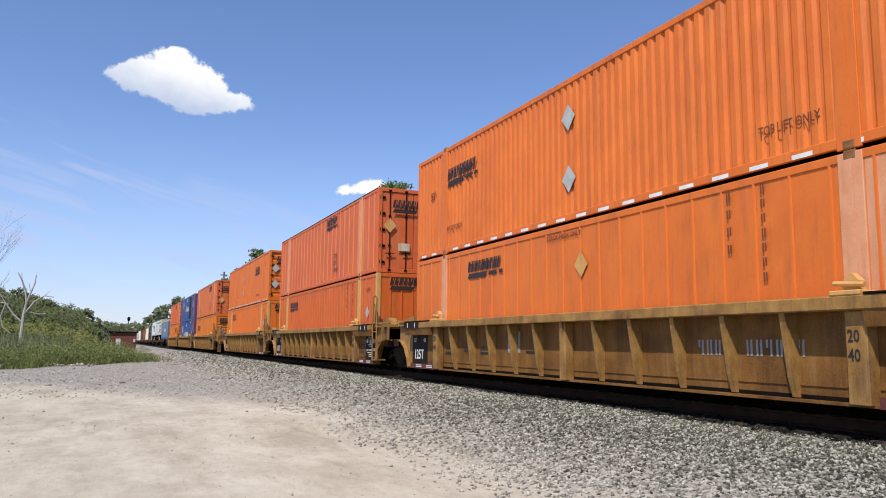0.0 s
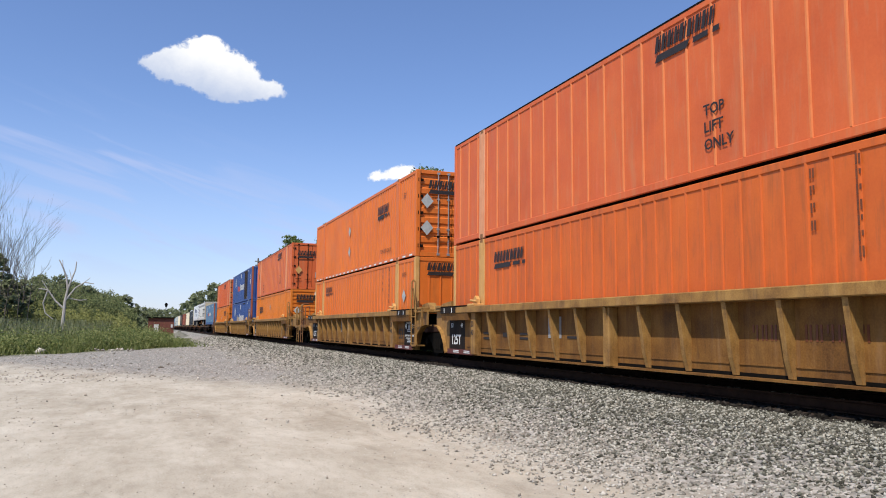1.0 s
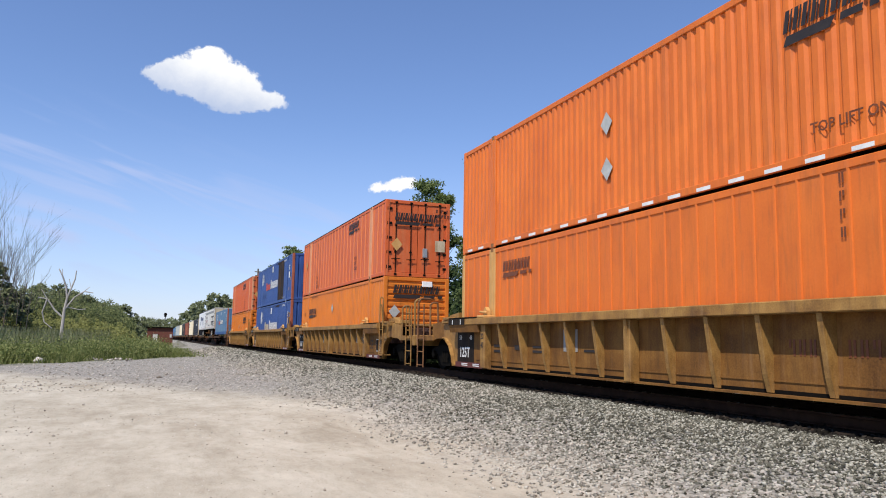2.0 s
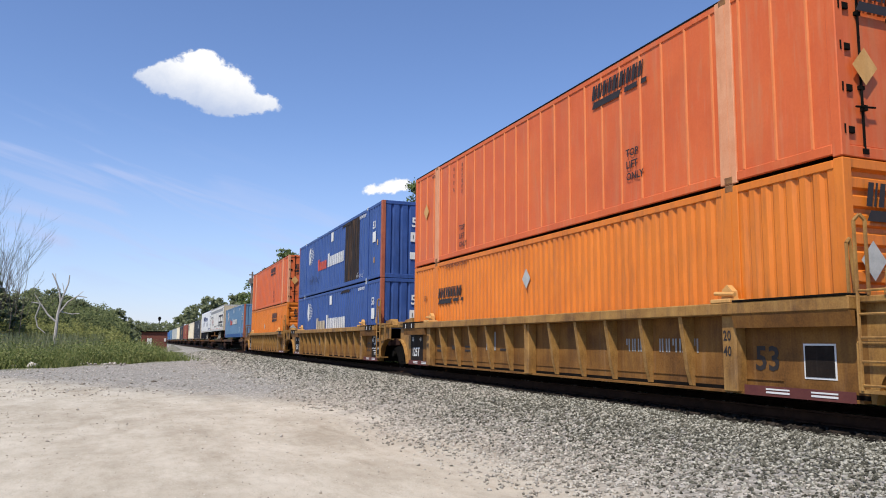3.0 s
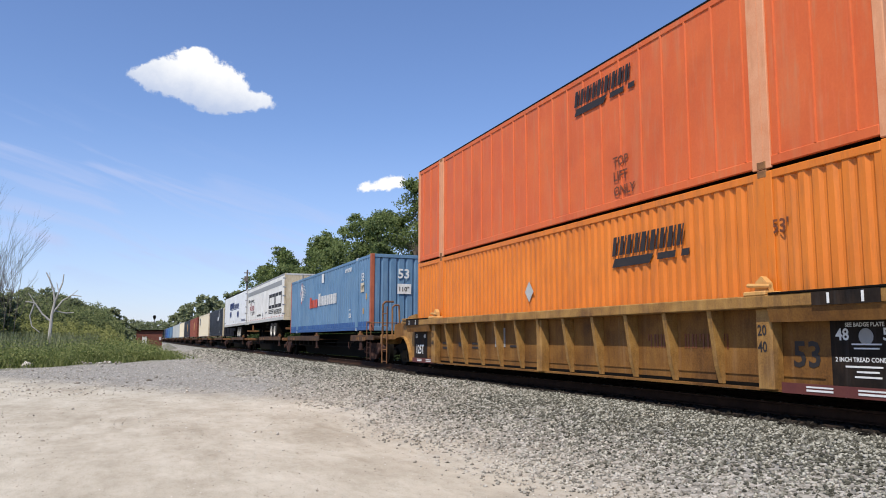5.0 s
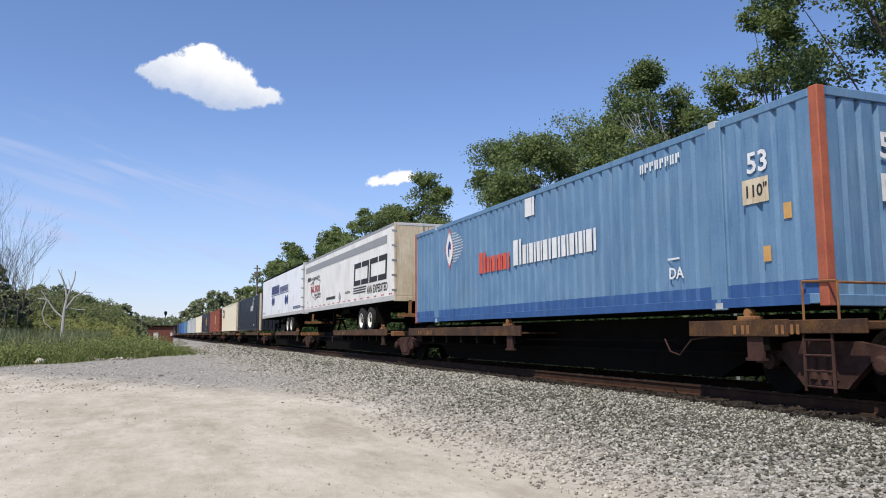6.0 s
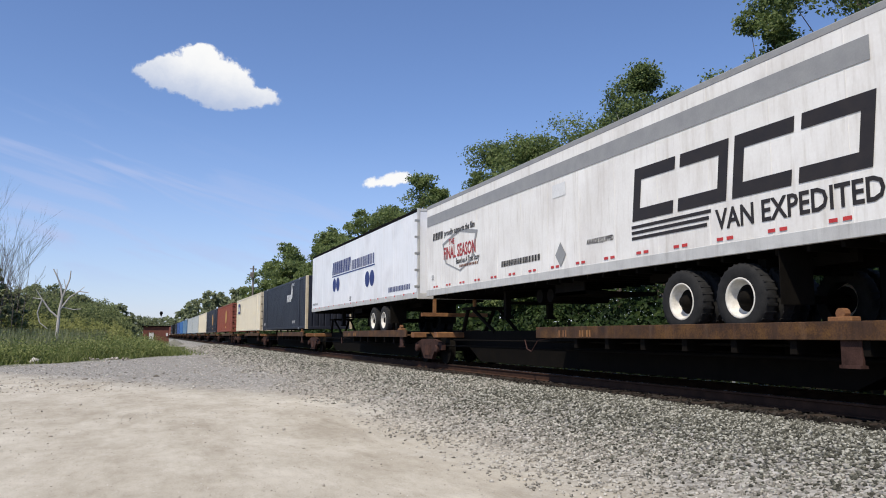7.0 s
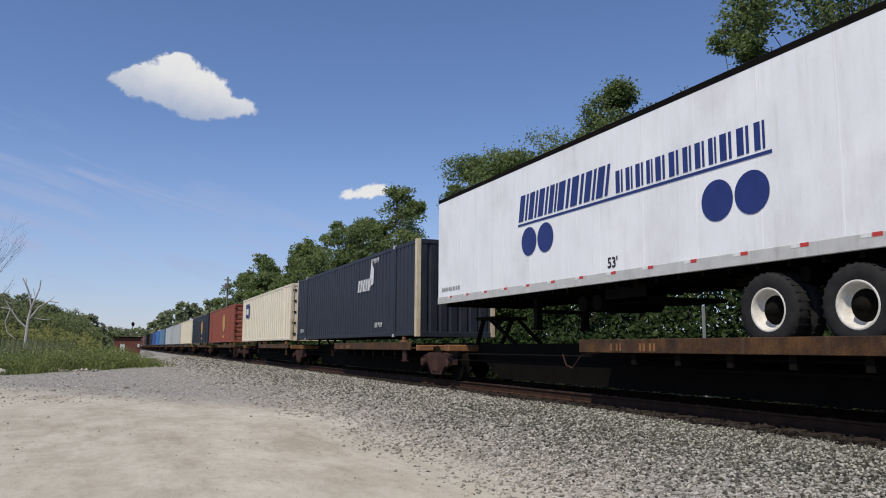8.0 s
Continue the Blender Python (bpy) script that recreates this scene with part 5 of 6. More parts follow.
def spine_car(y, first, last, both=False):
    car = rolls(thing("spine_car", "rusty yellow-brown spine car with a narrow deck on cast trucks", "rail car", "spine cars"), TRACK, y, RAIL)
    n = 17.52
    # belly made deep and black to fill the darkness below the deck
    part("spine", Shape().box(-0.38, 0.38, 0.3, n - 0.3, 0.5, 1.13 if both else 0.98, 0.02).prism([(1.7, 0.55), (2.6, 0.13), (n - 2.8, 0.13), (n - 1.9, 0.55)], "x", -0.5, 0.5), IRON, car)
    runs = ((0.3, 2.3), (8.2, n - 1.2)) if both else ((1.3, 9.9),)
    for a, b in runs:
        part("deck", Shape().box(-1.34, 1.34, a, b, DECK_TOP - 0.19, DECK_TOP - 0.142, 0.008), DECK, car, "rusty steel deck plate sunk between its edge beams")
        for sx in (-1, 1):
            x0, x1 = sorted((sx * 1.345, sx * 1.30))
            part("deck_edge", Shape().box(x0, x1, a, b, DECK_TOP - 0.23, DECK_TOP + 0.004, 0.008), DECK, car, "worn yellow edge beam")
        for q in (0, 0.1, 0.26, 0.36, 0.9, 1.0, 1.16):
            part("code_marking", Shape().box(-1.351, -1.346, b - 2.2 + q, b - 2.15 + q, DECK_TOP - 0.2, DECK_TOP - 0.07), RUST, car)
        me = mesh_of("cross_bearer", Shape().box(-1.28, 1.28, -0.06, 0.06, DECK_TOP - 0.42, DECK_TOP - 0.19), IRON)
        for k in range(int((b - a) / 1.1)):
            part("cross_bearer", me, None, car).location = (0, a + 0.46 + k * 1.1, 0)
        part("corner_lock", Shape().box(-1.33, -1.16, a + 0.6, a + 0.95, DECK_TOP, DECK_TOP + 0.06, 0.01).lathe([(0, 0), (0, 0.07), (0.1, 0.07), (0.1, 0)], (-1.3, a + 0.78, DECK_TOP + 0.1), 10), RUST, car)
        part("foot_step", Shape().box(-1.3, -1.26, a + 0.5, a + 0.8, 0.5, DECK_TOP - 0.2).box(-1.34, -1.2, a + 0.5, a + 0.8, 0.46, 0.5), BROWN_IRON, car)
        part("air_hose", Shape().path([(-1.25, b - 0.5, 0.8), (-1.3, b, 0.75), (-1.3, b + 0.3, 0.5), (-1.25, b + 0.6, 0.55), (-1.2, b + 0.8, 0.75)], 0.014), BROWN_IRON, car)
    # hitch for the nose of a trailer, or cross arms for a container
    if not both:
        h = Shape().box(-0.5, 0.5, n - 2.4, n - 1.4, 1.6, 1.68, 0.01)
        for sx in (-1, 1):
            h.tube((sx * 0.42, n - 1.7, 1.6), (sx * 0.36, n - 1.2, 0.95), 0.06).tube((sx * 0.42, n - 2.1, 1.6), (sx * 0.36, n - 3.4, 0.95), 0.05)
        part("hitch", h, IRON, car, "folding steel trailer hitch")
    part("cross_arm", Shape().box(-1.25, 1.25, n - 1.3, n - 1.0, 0.78, 0.95, 0.02), RUST, car)
    part("cross_arm", Shape().box(-1.25, 1.25, 0.8, 1.1, 0.78, 0.95, 0.02), RUST, car)
    part("brake_rod", Shape().tube((-0.9, 1.2, 0.55), (-0.9, n - 1.2, 0.55), 0.025).tube((-1.0, 3, 0.72), (-1.0, n - 2, 0.72), 0.02), IRON, car)
    truck(car, 0.0)
    if last:
        truck(car, n - 0.2)
        part("coupler", Shape().box(-0.2, 0.2, n, n + 1.5, 0.7, 0.95, 0.03), BROWN_IRON, car)
    if first:
        ladder(car, -1.28, -0.35, 0.1, 0.1, 1.0, 4, BROWN_IRON)
        part("end_platform", Shape().box(-1.32, 1.3, -0.55, 0.1, 0.88, 1.0, 0.02).box(-1.335, -1.29, -0.9, 1.2, 0.84, 1.02, 0.01), DECK, car, "worn yellow end platform")
        part("hand_rail", Shape().path([(-1.31, -0.5, 1.0), (-1.31, -0.5, 1.5), (-1.31, 0.05, 1.52), (-1.31, 0.05, 1.0)], 0.018).path([(-1.31, -0.5, 1.48), (0.3, -0.5, 1.48), (0.3, -0.5, 1.0)], 0.018), RUST, car, "thin rusty hand rail")
        part("brake_wheel", Shape().lathe([(0, 0.2), (0.02, 0.23), (0.04, 0.2), (0.02, 0.17), (0, 0.2)], (0.7, -0.5, 1.3), 16).tube((0.72, -0.5, 0.95), (0.72, -0.5, 1.3), 0.025), BROWN_IRON, car, "round iron handbrake wheel")
        part("coupler", Shape().box(-0.2, 0.2, -1.8, -0.3, 0.7, 0.95, 0.03), BROWN_IRON, car)
    return car


def road_wheels(parent, y, x=-1.28):
    """A pair of dual tyres on one axle, the outer rim white."""
    for sx in (-1, 1):
        for k in (0.0, 0.33):
            cx = sx * (1.16 - k)
            prof = [(-0.11, 0.29), (-0.125, 0.34), (-0.13, 0.44), (-0.10, 0.495), (-0.04, 0.508), (0.04, 0.508), (0.10, 0.495), (0.13, 0.44), (0.125, 0.34), (0.11, 0.29)]
            t = part("tyre", Shape().lathe(prof, (cx, y, 0.37), 28), RUBBER, parent, "black rubber tyre", smooth=True)
            g = Shape()
            for i in range(28):
                a = i * 2 * math.pi / 28
                g.box(-0.1, 0.1, -0.016, 0.016, 0.488, 0.5105)
                m = Matrix.Translation((cx, y, 0.37)) @ Matrix.Rotation(a, 4, "X")
                g.v[-8:] = [tuple(m @ Vector(v)) for v in g.v[-8:]]
            part("tread", g, RUBBER, t)
            rim = [(sx * 0.115, 0.30), (sx * 0.125, 0.285), (sx * 0.1, 0.26), (-sx * 0.01, 0.235), (-sx * 0.03, 0.20)]
            part("rim", Shape().lathe(rim, (cx, y, 0.37), 28), RIM_WHITE, t, "white steel rim", smooth=True)
            part("hub", Shape().lathe([(-sx * 0.035, 0.22), (-sx * 0.03, 0.12), (sx * 0.02, 0.11), (sx * 0.09, 0.085), (sx * 0.1, 0.0)], (cx, y, 0.37), 16), IRON, t, "dark hub", smooth=True)


def trailer(label, y, paint, end_paint, top=5.58, length=16.45, wheels=(3.25, 4.55), roof=GREY_BAND):
    """A box trailer parked on its spine car; origin on the deck under the near end."""
    zf, zt = 2.80 - 1.77, top - 1.77
    tr = rolls(thing("semi_trailer", label, "trailer", "trailers"), TRACK, y, 1.77)
    for sx in (-1, 1):
        a, b = sorted((sx * HW, sx * (HW - 0.04)))
        part("side_wall", Shape().box(a, b, 0.05, length - 0.03, zf + 0.16, zt - 0.1), paint, tr)
        a, b = sorted((sx * (HW + 0.006), sx * (HW - 0.05)))
        part("bottom_rail", Shape().box(a, b, 0.03, length, zf - 0.02, zf + 0.17, 0.008), ALU, tr, "dull aluminium side rail")
        part("top_rail", Shape().box(a, b, 0.03, length, zt - 0.12, zt, 0.015), roof, tr)
    seam = mesh_of("panel_seam", Shape().box(-HW - 0.0035, -HW + 0.002, -0.012, 0.012, zf + 0.17, zt - 0.12), paint)
    for i in range(1, 13):
        part("panel_seam", seam, None, tr).location = (0, i * length / 13, 0)
    mk = mesh_of("marker_tape", Shape().box(-HW - 0.010, -HW - 0.006, -0.14, -0.01, -0.025, 0.025), REFLECT_RED)
    mw = mesh_of("marker_tape", Shape().box(-HW - 0.010, -HW - 0.006, 0.01, 0.14, -0.025, 0.025), REFLECT_RED if paint is DIRTY_WHITE else LETTER_WHITE)
    for i in range(16):
        for k, me in enumerate((mk, mw)):
            part("marker_tape", me, None, tr).location = (0, 0.4 + i * length / 16.2 + (0.06 if k and paint is DIRTY_WHITE else 0), zf + (0.235 if paint is DIRTY_WHITE else 0.14))
    part("roof", Shape().box(-HW + 0.04, HW - 0.04, 0.02, length, zt - 0.06, zt + 0.005), roof, tr)
    part("floor", Shape().box(-HW + 0.04, HW - 0.04, 0.02, length, zf, zf + 0.12), IRON, tr)
    part("front_wall", Shape().box(-HW + 0.03, HW - 0.03, length - 0.05, length, zf, zt - 0.02), paint, tr)
    for k in (-1, 1):
        a, b = (-HW + 0.09, -0.008) if k < 0 else (0.008, HW - 0.09)
        d = part("door", Shape().box(a, b, -0.01, 0.04, zf + 0.14, zt - 0.1, 0.006), end_paint, tr, "rear door, weathered")
        part("lock_rod", Shape().tube((k * 0.22, -0.04, zf + 0.05), (k * 0.22, -0.04, zt - 0.05), 0.018).box(k * 0.22 - 0.2, k * 0.22 + 0.2, -0.07, -0.03, zf + 0.42, zf + 0.47), STEEL, d)
        for q in range(5):
            part("hinge", Shape().box(k * (HW - 0.02) - 0.12, k * (HW - 0.02) + 0.05, -0.03, 0.0, zf + 0.3 + q * 0.53, zf + 0.38 + q * 0.53, 0.006), STEEL, d)
    for sx in (-1, 1):
        a, b = sorted((sx * HW, sx * (HW - 0.09)))
        part("rear_post", Shape().box(a, b, -0.02, 0.06, zf - 0.05, zt, 0.01), end_paint if end_paint is CREAM else ALU, tr)
    part("rear_header", Shape().box(-HW + 0.09, HW - 0.09, -0.02, 0.06, zt - 0.1, zt, 0.01), ALU, tr)
    part("rear_sill", Shape().box(-HW + 0.09, HW - 0.09, -0.02, 0.06, zf - 0.05, zf + 0.13, 0.01), end_paint if end_paint is CREAM else ALU, tr)
    part("rear_guard", Shape().box(-1.15, 1.15, -0.03, 0.07, 0.42, 0.54, 0.01).box(-0.75, -0.65, -0.02, 0.06, 0.5, zf).box(0.65, 0.75, -0.02, 0.06, 0.5, zf), RUST, tr, "rusty rear impact guard")
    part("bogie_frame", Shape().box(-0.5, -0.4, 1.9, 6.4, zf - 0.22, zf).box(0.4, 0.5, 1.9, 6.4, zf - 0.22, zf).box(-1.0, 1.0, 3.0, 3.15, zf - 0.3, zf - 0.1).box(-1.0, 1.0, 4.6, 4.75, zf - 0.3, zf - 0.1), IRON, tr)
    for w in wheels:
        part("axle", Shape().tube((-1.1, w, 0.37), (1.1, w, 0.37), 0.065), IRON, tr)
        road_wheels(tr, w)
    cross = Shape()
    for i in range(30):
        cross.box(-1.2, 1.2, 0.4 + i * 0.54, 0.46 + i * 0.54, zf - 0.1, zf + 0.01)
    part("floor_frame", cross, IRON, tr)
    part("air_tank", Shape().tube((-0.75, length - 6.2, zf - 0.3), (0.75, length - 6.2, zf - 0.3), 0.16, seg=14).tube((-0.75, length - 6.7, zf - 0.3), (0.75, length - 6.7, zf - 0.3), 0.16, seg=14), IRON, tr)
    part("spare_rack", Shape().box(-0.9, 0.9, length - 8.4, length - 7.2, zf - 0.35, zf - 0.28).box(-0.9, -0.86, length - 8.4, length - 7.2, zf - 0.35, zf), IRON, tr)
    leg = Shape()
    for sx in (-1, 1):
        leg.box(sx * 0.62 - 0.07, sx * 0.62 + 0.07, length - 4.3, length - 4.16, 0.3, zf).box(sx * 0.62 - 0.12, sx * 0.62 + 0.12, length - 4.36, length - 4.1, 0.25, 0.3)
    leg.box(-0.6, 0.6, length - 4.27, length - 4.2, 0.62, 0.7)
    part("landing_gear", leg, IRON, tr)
    for a, b in ((-1.25, -0.65), (0.65, 1.25)):
        part("mud_flap", Shape().box(a, b, wheels[0] - 0.75, wheels[0] - 0.735, 0.25, zf), IRON, tr)
    return tr, zf, zt, length


def art(tr, name, s, u, z, length, material, label="", lift=0.008):
    for_side = Shape()
    for_side.f = s.f
    for_side.v = [(-HW - lift, length - (u + a), z + b) for a, b, c in s.v]
    return part(name, for_side, material, tr, label)


def block_letters(n, w, h, gap=0.1, t=0.23):
    """Heavy open brackets for a large mark, turned about by turns and slanted a little."""
    s = Shape()
    cell = w / n
    for i in range(n):
        a, c = i * cell, i * cell + cell * (1 - gap)
        k = h * t
        m, q = (a, a + k * 0.95) if i % 2 == 0 else (c - k * 0.95, c)
        pts = [(a, 0), (c, 0), (c, k), (q, k), (q, h - k), (c, h - k), (c, h), (a, h)] if i % 2 == 0 else [(a, 0), (c, 0), (c, h), (a, h), (a, h - k), (m, h - k), (m, k), (a, k)]
        s.poly([(u + v * 0.12, v, 0) for u, v in pts])
    return s


def disc(rx, ry, cx=0.0, cz=0.0, n=28):
    return Shape().poly([(cx + rx * math.cos(i * 2 * math.pi / n), cz + ry * math.sin(i * 2 * math.pi / n), 0) for i in range(n)])


def trailers():
    # white trailer with the grey band and the large black mark
    tr, zf, zt, ln = trailer("white box trailer with grey band, black mark and rusty doors", 146.72, DIRTY_WHITE, CREAM, 5.56, 16.45, (3.25, 4.55))
    art(tr, "grey_band", bars([(0, 0, 15.5, 0.31)]), 0.06, zt - 0.65, ln, GREY_BAND, "grey painted band")
    art(tr, "wordmark", block_letters(4, 4.95, 0.93), 10.68, zf + 0.80, ln, INK, "heavy black company mark as plain open blocks")
    art(tr, "mark_line", bars([(0, 0, 1.95, 0.055), (0, 0.10, 2.0, 0.055), (0, 0.2, 2.05, 0.055)]), 10.65, zf + 0.47, ln, INK)
    art(tr, "stencil", fitted("VAN EXPEDITED", 2.85, 0.30), 12.8, zf + 0.39, ln, INK, "black painted words")
    art(tr, "wordmark", slant_blocks(4, 0.9, 0.22), 0.55, zf + 1.62, ln, INK)
    shield = Shape()
    out = [(0, 0.3), (1.3, 0.6), (2.55, 0.4), (2.2, -0.35), (1.35, -0.6), (0.25, -0.3)]
    for (a, b), (c, d) in zip(out, out[1:] + out[:1]):
        shield.poly([(a, b, 0), (c, d, 0), (c * 0.9 + 0.1, d * 0.88 - 0.02, 0), (a * 0.9 + 0.1, b * 0.88 - 0.02, 0)])
    art(tr, "shield_mark", shield, 1.35, zf + 1.15, ln, GREY_BAND, "grey shield outline")
    art(tr, "red_mark", fitted("FINAL SEASON", 2.3, 0.34), 1.45, zf + 0.98, ln, DARK_RED, "dark red painted words", lift=0.011)
    art(tr, "stencil", fitted("THE", 0.42, 0.17), 1.86, zf + 1.36, ln, DARK_RED, lift=0.011)
    art(tr, "stencil", fitted("proudly supports the film", 2.2, 0.17), 1.5, zf + 1.66, ln, INK, lift=0.011)
    art(tr, "stencil", fitted("Based on A True Story", 1.6, 0.15), 2.4, zf + 0.78, ln, INK, lift=0.011)
    art(tr, "code_marking", slant_blocks(12, 1.3, 0.07, 0, 0.3), 2.65, zf + 0.66, ln, WORN_INK, lift=0.011)
    art(tr, "code_marking", slant_blocks(14, 2.0, 0.14, 0.1), 5.3, zf + 0.44, ln, INK)
    art(tr, "stencil", words("AIR-RIDE EQUIPPED", 0.14, 0.75), 9.16, zf + 0.56, ln, INK, "black stencilled words")
    art(tr, "placard_holder", Shape().poly([(-0.22, 0, 0), (0, -0.26, 0), (0.22, 0, 0), (0, 0.26, 0)]), 8.15, zf + 0.47, ln, GREY_BAND, lift=0.012)
    art(tr, "patch", bars([(0, 0, 0.55, 0.28)]), 7.84, zf + 1.7, ln, LETTER_WHITE)
    art(tr, "stencil", words("53", 0.2), 0.45, zf + 0.45, ln, GREY_BAND)
    part("code_marking", Shape().box(0.55, 0.63, -0.018, -0.012, zf + 0.6, zf + 1.7), INK, tr)
    # plain white trailer with the blue mark and twin discs
    tr, zf, zt, ln = trailer("clean white box trailer with a dark blue mark and twin discs", 164.05, WHITE, WHITE, 5.66, 16.5, (3.72, 5.07), IRON)
    art(tr, "wordmark", slant_blocks(8, 3.4, 0.57, 0.2, 0.14), 4.58, zf + 1.55, ln, LETTER_BLUE, "dark blue company mark as plain blocks")
    art(tr, "wordmark", slant_blocks(12, 3.5, 0.4, 0, 0.3), 8.15, zf + 1.54, ln, LETTER_BLUE)
    art(tr, "mark_line", bars([(0, 0, 7.1, 0.05)]), 4.56, zf + 1.45, ln, LETTER_BLUE)
    for u in (5.03, 5.71):
        art(tr, "disc_mark", disc(0.32, 0.31), u, zf + 1.08, ln, LETTER_BLUE, "dark blue disc")
    for u in (10.6, 11.27):
        art(tr, "disc_mark", disc(0.32, 0.31), u, zf + 0.98, ln, LETTER_BLUE, "dark blue disc")
    art(tr, "stencil", words("53'", 0.26), 7.85, zf + 0.24, ln, INK)
    art(tr, "code_marking", slant_blocks(14, 2.45, 0.18, 0, 0.35), 13.43, zf + 0.3, ln, LETTER_BLUE)
    art(tr, "code_marking", slant_blocks(8, 1.2, 0.1, 0, 0.3), 0.3, zf + 0.3, ln, GREY_BAND)
    part("wordmark", Shape().box(0.1, 0.9, -0.018, -0.012, zf + 2.0, zf + 2.2), LETTER_BLUE, tr)


SINGLE_Z = 1.93


def singles():
    c = container("chalky light blue corrugated container with orange corner posts", 128.3, SINGLE_Z, SKY_BLUE, "wide", "wide", corner=POST_RED, group="single containers", seed=20)
    emblem(c, 3.08, 2.1, LETTER_WHITE, 0.4, LETTER_BLUE)
    part("emblem_edge", on_face(Shape().poly([(0.0, 0.6, 0), (-0.34, 0, 0), (0, -0.6, 0), (0.34, 0, 0)]), SIDE, L, -HW, 0.005, 3.08, 2.1), LETTER_RED, c)
    part("wordmark", on_face(slant_blocks(5, 1.9, 0.54, 0, 0.14, 1.35), SIDE, L, -HW, 0.006, 5.2, 1.22), LETTER_RED, c, "red company mark as plain blocks")
    part("wordmark", on_face(slant_blocks(10, 3.7, 0.6, 0, 0.14, 1.35), SIDE, L, -HW, 0.006, 7.22, 1.26), LETTER_WHITE, c, "white company mark as plain blocks")
    part("label_panel", on_face(bars([(0, 0, 0.34, 0.42), (0.36, 0, 0.1, 0.42)]), SIDE, L, -HW, 0.006, 7.85, 2.33), LETTER_WHITE, c)
    stencil(c, "53", SIDE, 14.85, 1.95, 0.42, LETTER_WHITE)
    part("label_panel", on_face(bars([(0, 0, 0.5, 0.36)]), SIDE, L, -HW, 0.006, 14.75, 1.5), CREAM, c)
    stencil(c, "110\"", SIDE, 14.79, 1.6, 0.24, INK, lift=0.012)
    stencil(c, "53", END, 1.05, 2.0, 0.5, LETTER_WHITE)
    part("label_panel", on_face(bars([(0, 0, 0.55, 0.38)]), END, L, -HW, 0.006, 1.05, 1.4), LETTER_WHITE, c)
    stencil(c, "110\"", END, 1.08, 1.5, 0.24, INK, lift=0.012)
    code_bars(c, END, 2.1, 2.5, INK, 11, 0.1, 0.05)
    code_bars(c, SIDE, 12.3, 2.45, LETTER_WHITE, 8, 0.16, 0.02, False)
    stencil(c, "DA", SIDE, 13.0, 0.55, 0.26, LETTER_WHITE)
    part("code_marking", on_face(bars([(0, 0, 0.3, 0.03)]), SIDE, L, -HW, 0.006, 12.98, 0.86), LETTER_WHITE, c)
    part("rail_stripe", Shape().box(-HW - 0.012, -HW - 0.001, 0.3, L - 0.3, 0.03, 0.165), DEEP_BLUE, c, "deep blue lower strip")
    part("lower_band", corrugated(0.15, L - 0.15, 0.172, 0.36, 0.335, 0.045, SIDE, -HW + 0.007, 0.62, -1), DEEP_BLUE, c, "unfaded blue band along the foot of the wall")
    for su, sz in ((15.5, 1.2), (15.1, 0.65)):
        part("sticker", on_face(bars([(0, 0, 0.14, 0.22)]), SIDE, L, -HW, 0.006, su, sz), STRAW, c, "small yellow sticker")
    c = container("black-navy container with a small white mark and one cream corner post", 182.2, SINGLE_Z, NAVY, "wide", "wide", corner=CREAM, group="single containers", seed=21)
    part("wordmark", on_face(slant_blocks(5, 1.6, 0.42, 0.3), SIDE, L, -HW, 0.006, 10.2, 1.65), LETTER_WHITE, c, "white company mark as plain blocks")
    part("wordmark", on_face(Shape().poly([(0, 0, 0), (0.45, 0.1, 0), (0.5, 0.6, 0), (0.2, 0.9, 0)]), SIDE, L, -HW, 0.006, 11.6, 1.75), LETTER_WHITE, c)
    code_bars(c, SIDE, 11.8, 2.55, LETTER_WHITE, 6, 0.16, 0.03, False), code_bars(c, SIDE, 12.3, 0.35, LETTER_WHITE, 5, 0.16, 0.05, False), code_bars(c, SIDE, 1.0, 0.35, LETTER_WHITE, 4, 0.16, 0.05, False)
    c = container("ivory container with a small blue square mark", 199.7, SINGLE_Z, IVORY, "ribs", "door", corner=CREAM, group="single containers", seed=22)
    part("wordmark", on_face(bars([(0, 0, 1.4, 0.9)]), SIDE, L, -HW, 0.032, 1.6, 1.6), LETTER_BLUE, c)
    part("wordmark", on_face(bars([(0, 0, 0.9, 0.4)]), SIDE, L, -HW, 0.035, 1.85, 1.8), LETTER_WHITE, c)
    rest = [(220.3, BRICK_RED, "oxide red corrugated container with a yellow emblem", "fine"), (237.8, NAVY, "dark navy container with a yellow emblem", "wide"),
            (255.3, IVORY, "stained cream container on a spine car", "ribs"), (272.8, GREY_PAINT, "pale grey container on a spine car", "fine"), (290.4, GREY_PAINT, "pale grey container on a spine car", "fine"),
            (311.4, SKY_BLUE, "light blue container on a spine car", "wide"), (328.9, MID_BLUE, "bright blue container on a spine car", "wide"), (346.4, BLUE, "dark blue container on a spine car", "wide"),
            (363.9, NAVY, "near-black container on a spine car", "fine"), (381.4, IRON, "sooty dark container on a spine car", "fine"), (402.5, NAVY, "near-black container on a spine car", "fine"), (420, BRICK_RED, "dull red container on a spine car", "fine"), (437.5, NAVY, "near-black container on a spine car", "fine"), (455, BLUE, "dark blue container on a spine car", "fine")]
    for i, (y, m, lab, wall) in enumerate(rest):
        c = container(lab, y, SINGLE_Z, m, wall, "wide" if wall == "wide" else "door", group="single containers", seed=30 + i)
        if "emblem" in lab:
            part("emblem_disc", on_face(disc(0.8, 0.7), SIDE, L, -HW, 0.006, 10.5, 1.6), STRAW, c, "yellow emblem")
            part("emblem_core", on_face(bars([(-0.5, -1.1, 1.0, 0.2)]), SIDE, L, -HW, 0.006, 10.5, 1.5), STRAW, c)


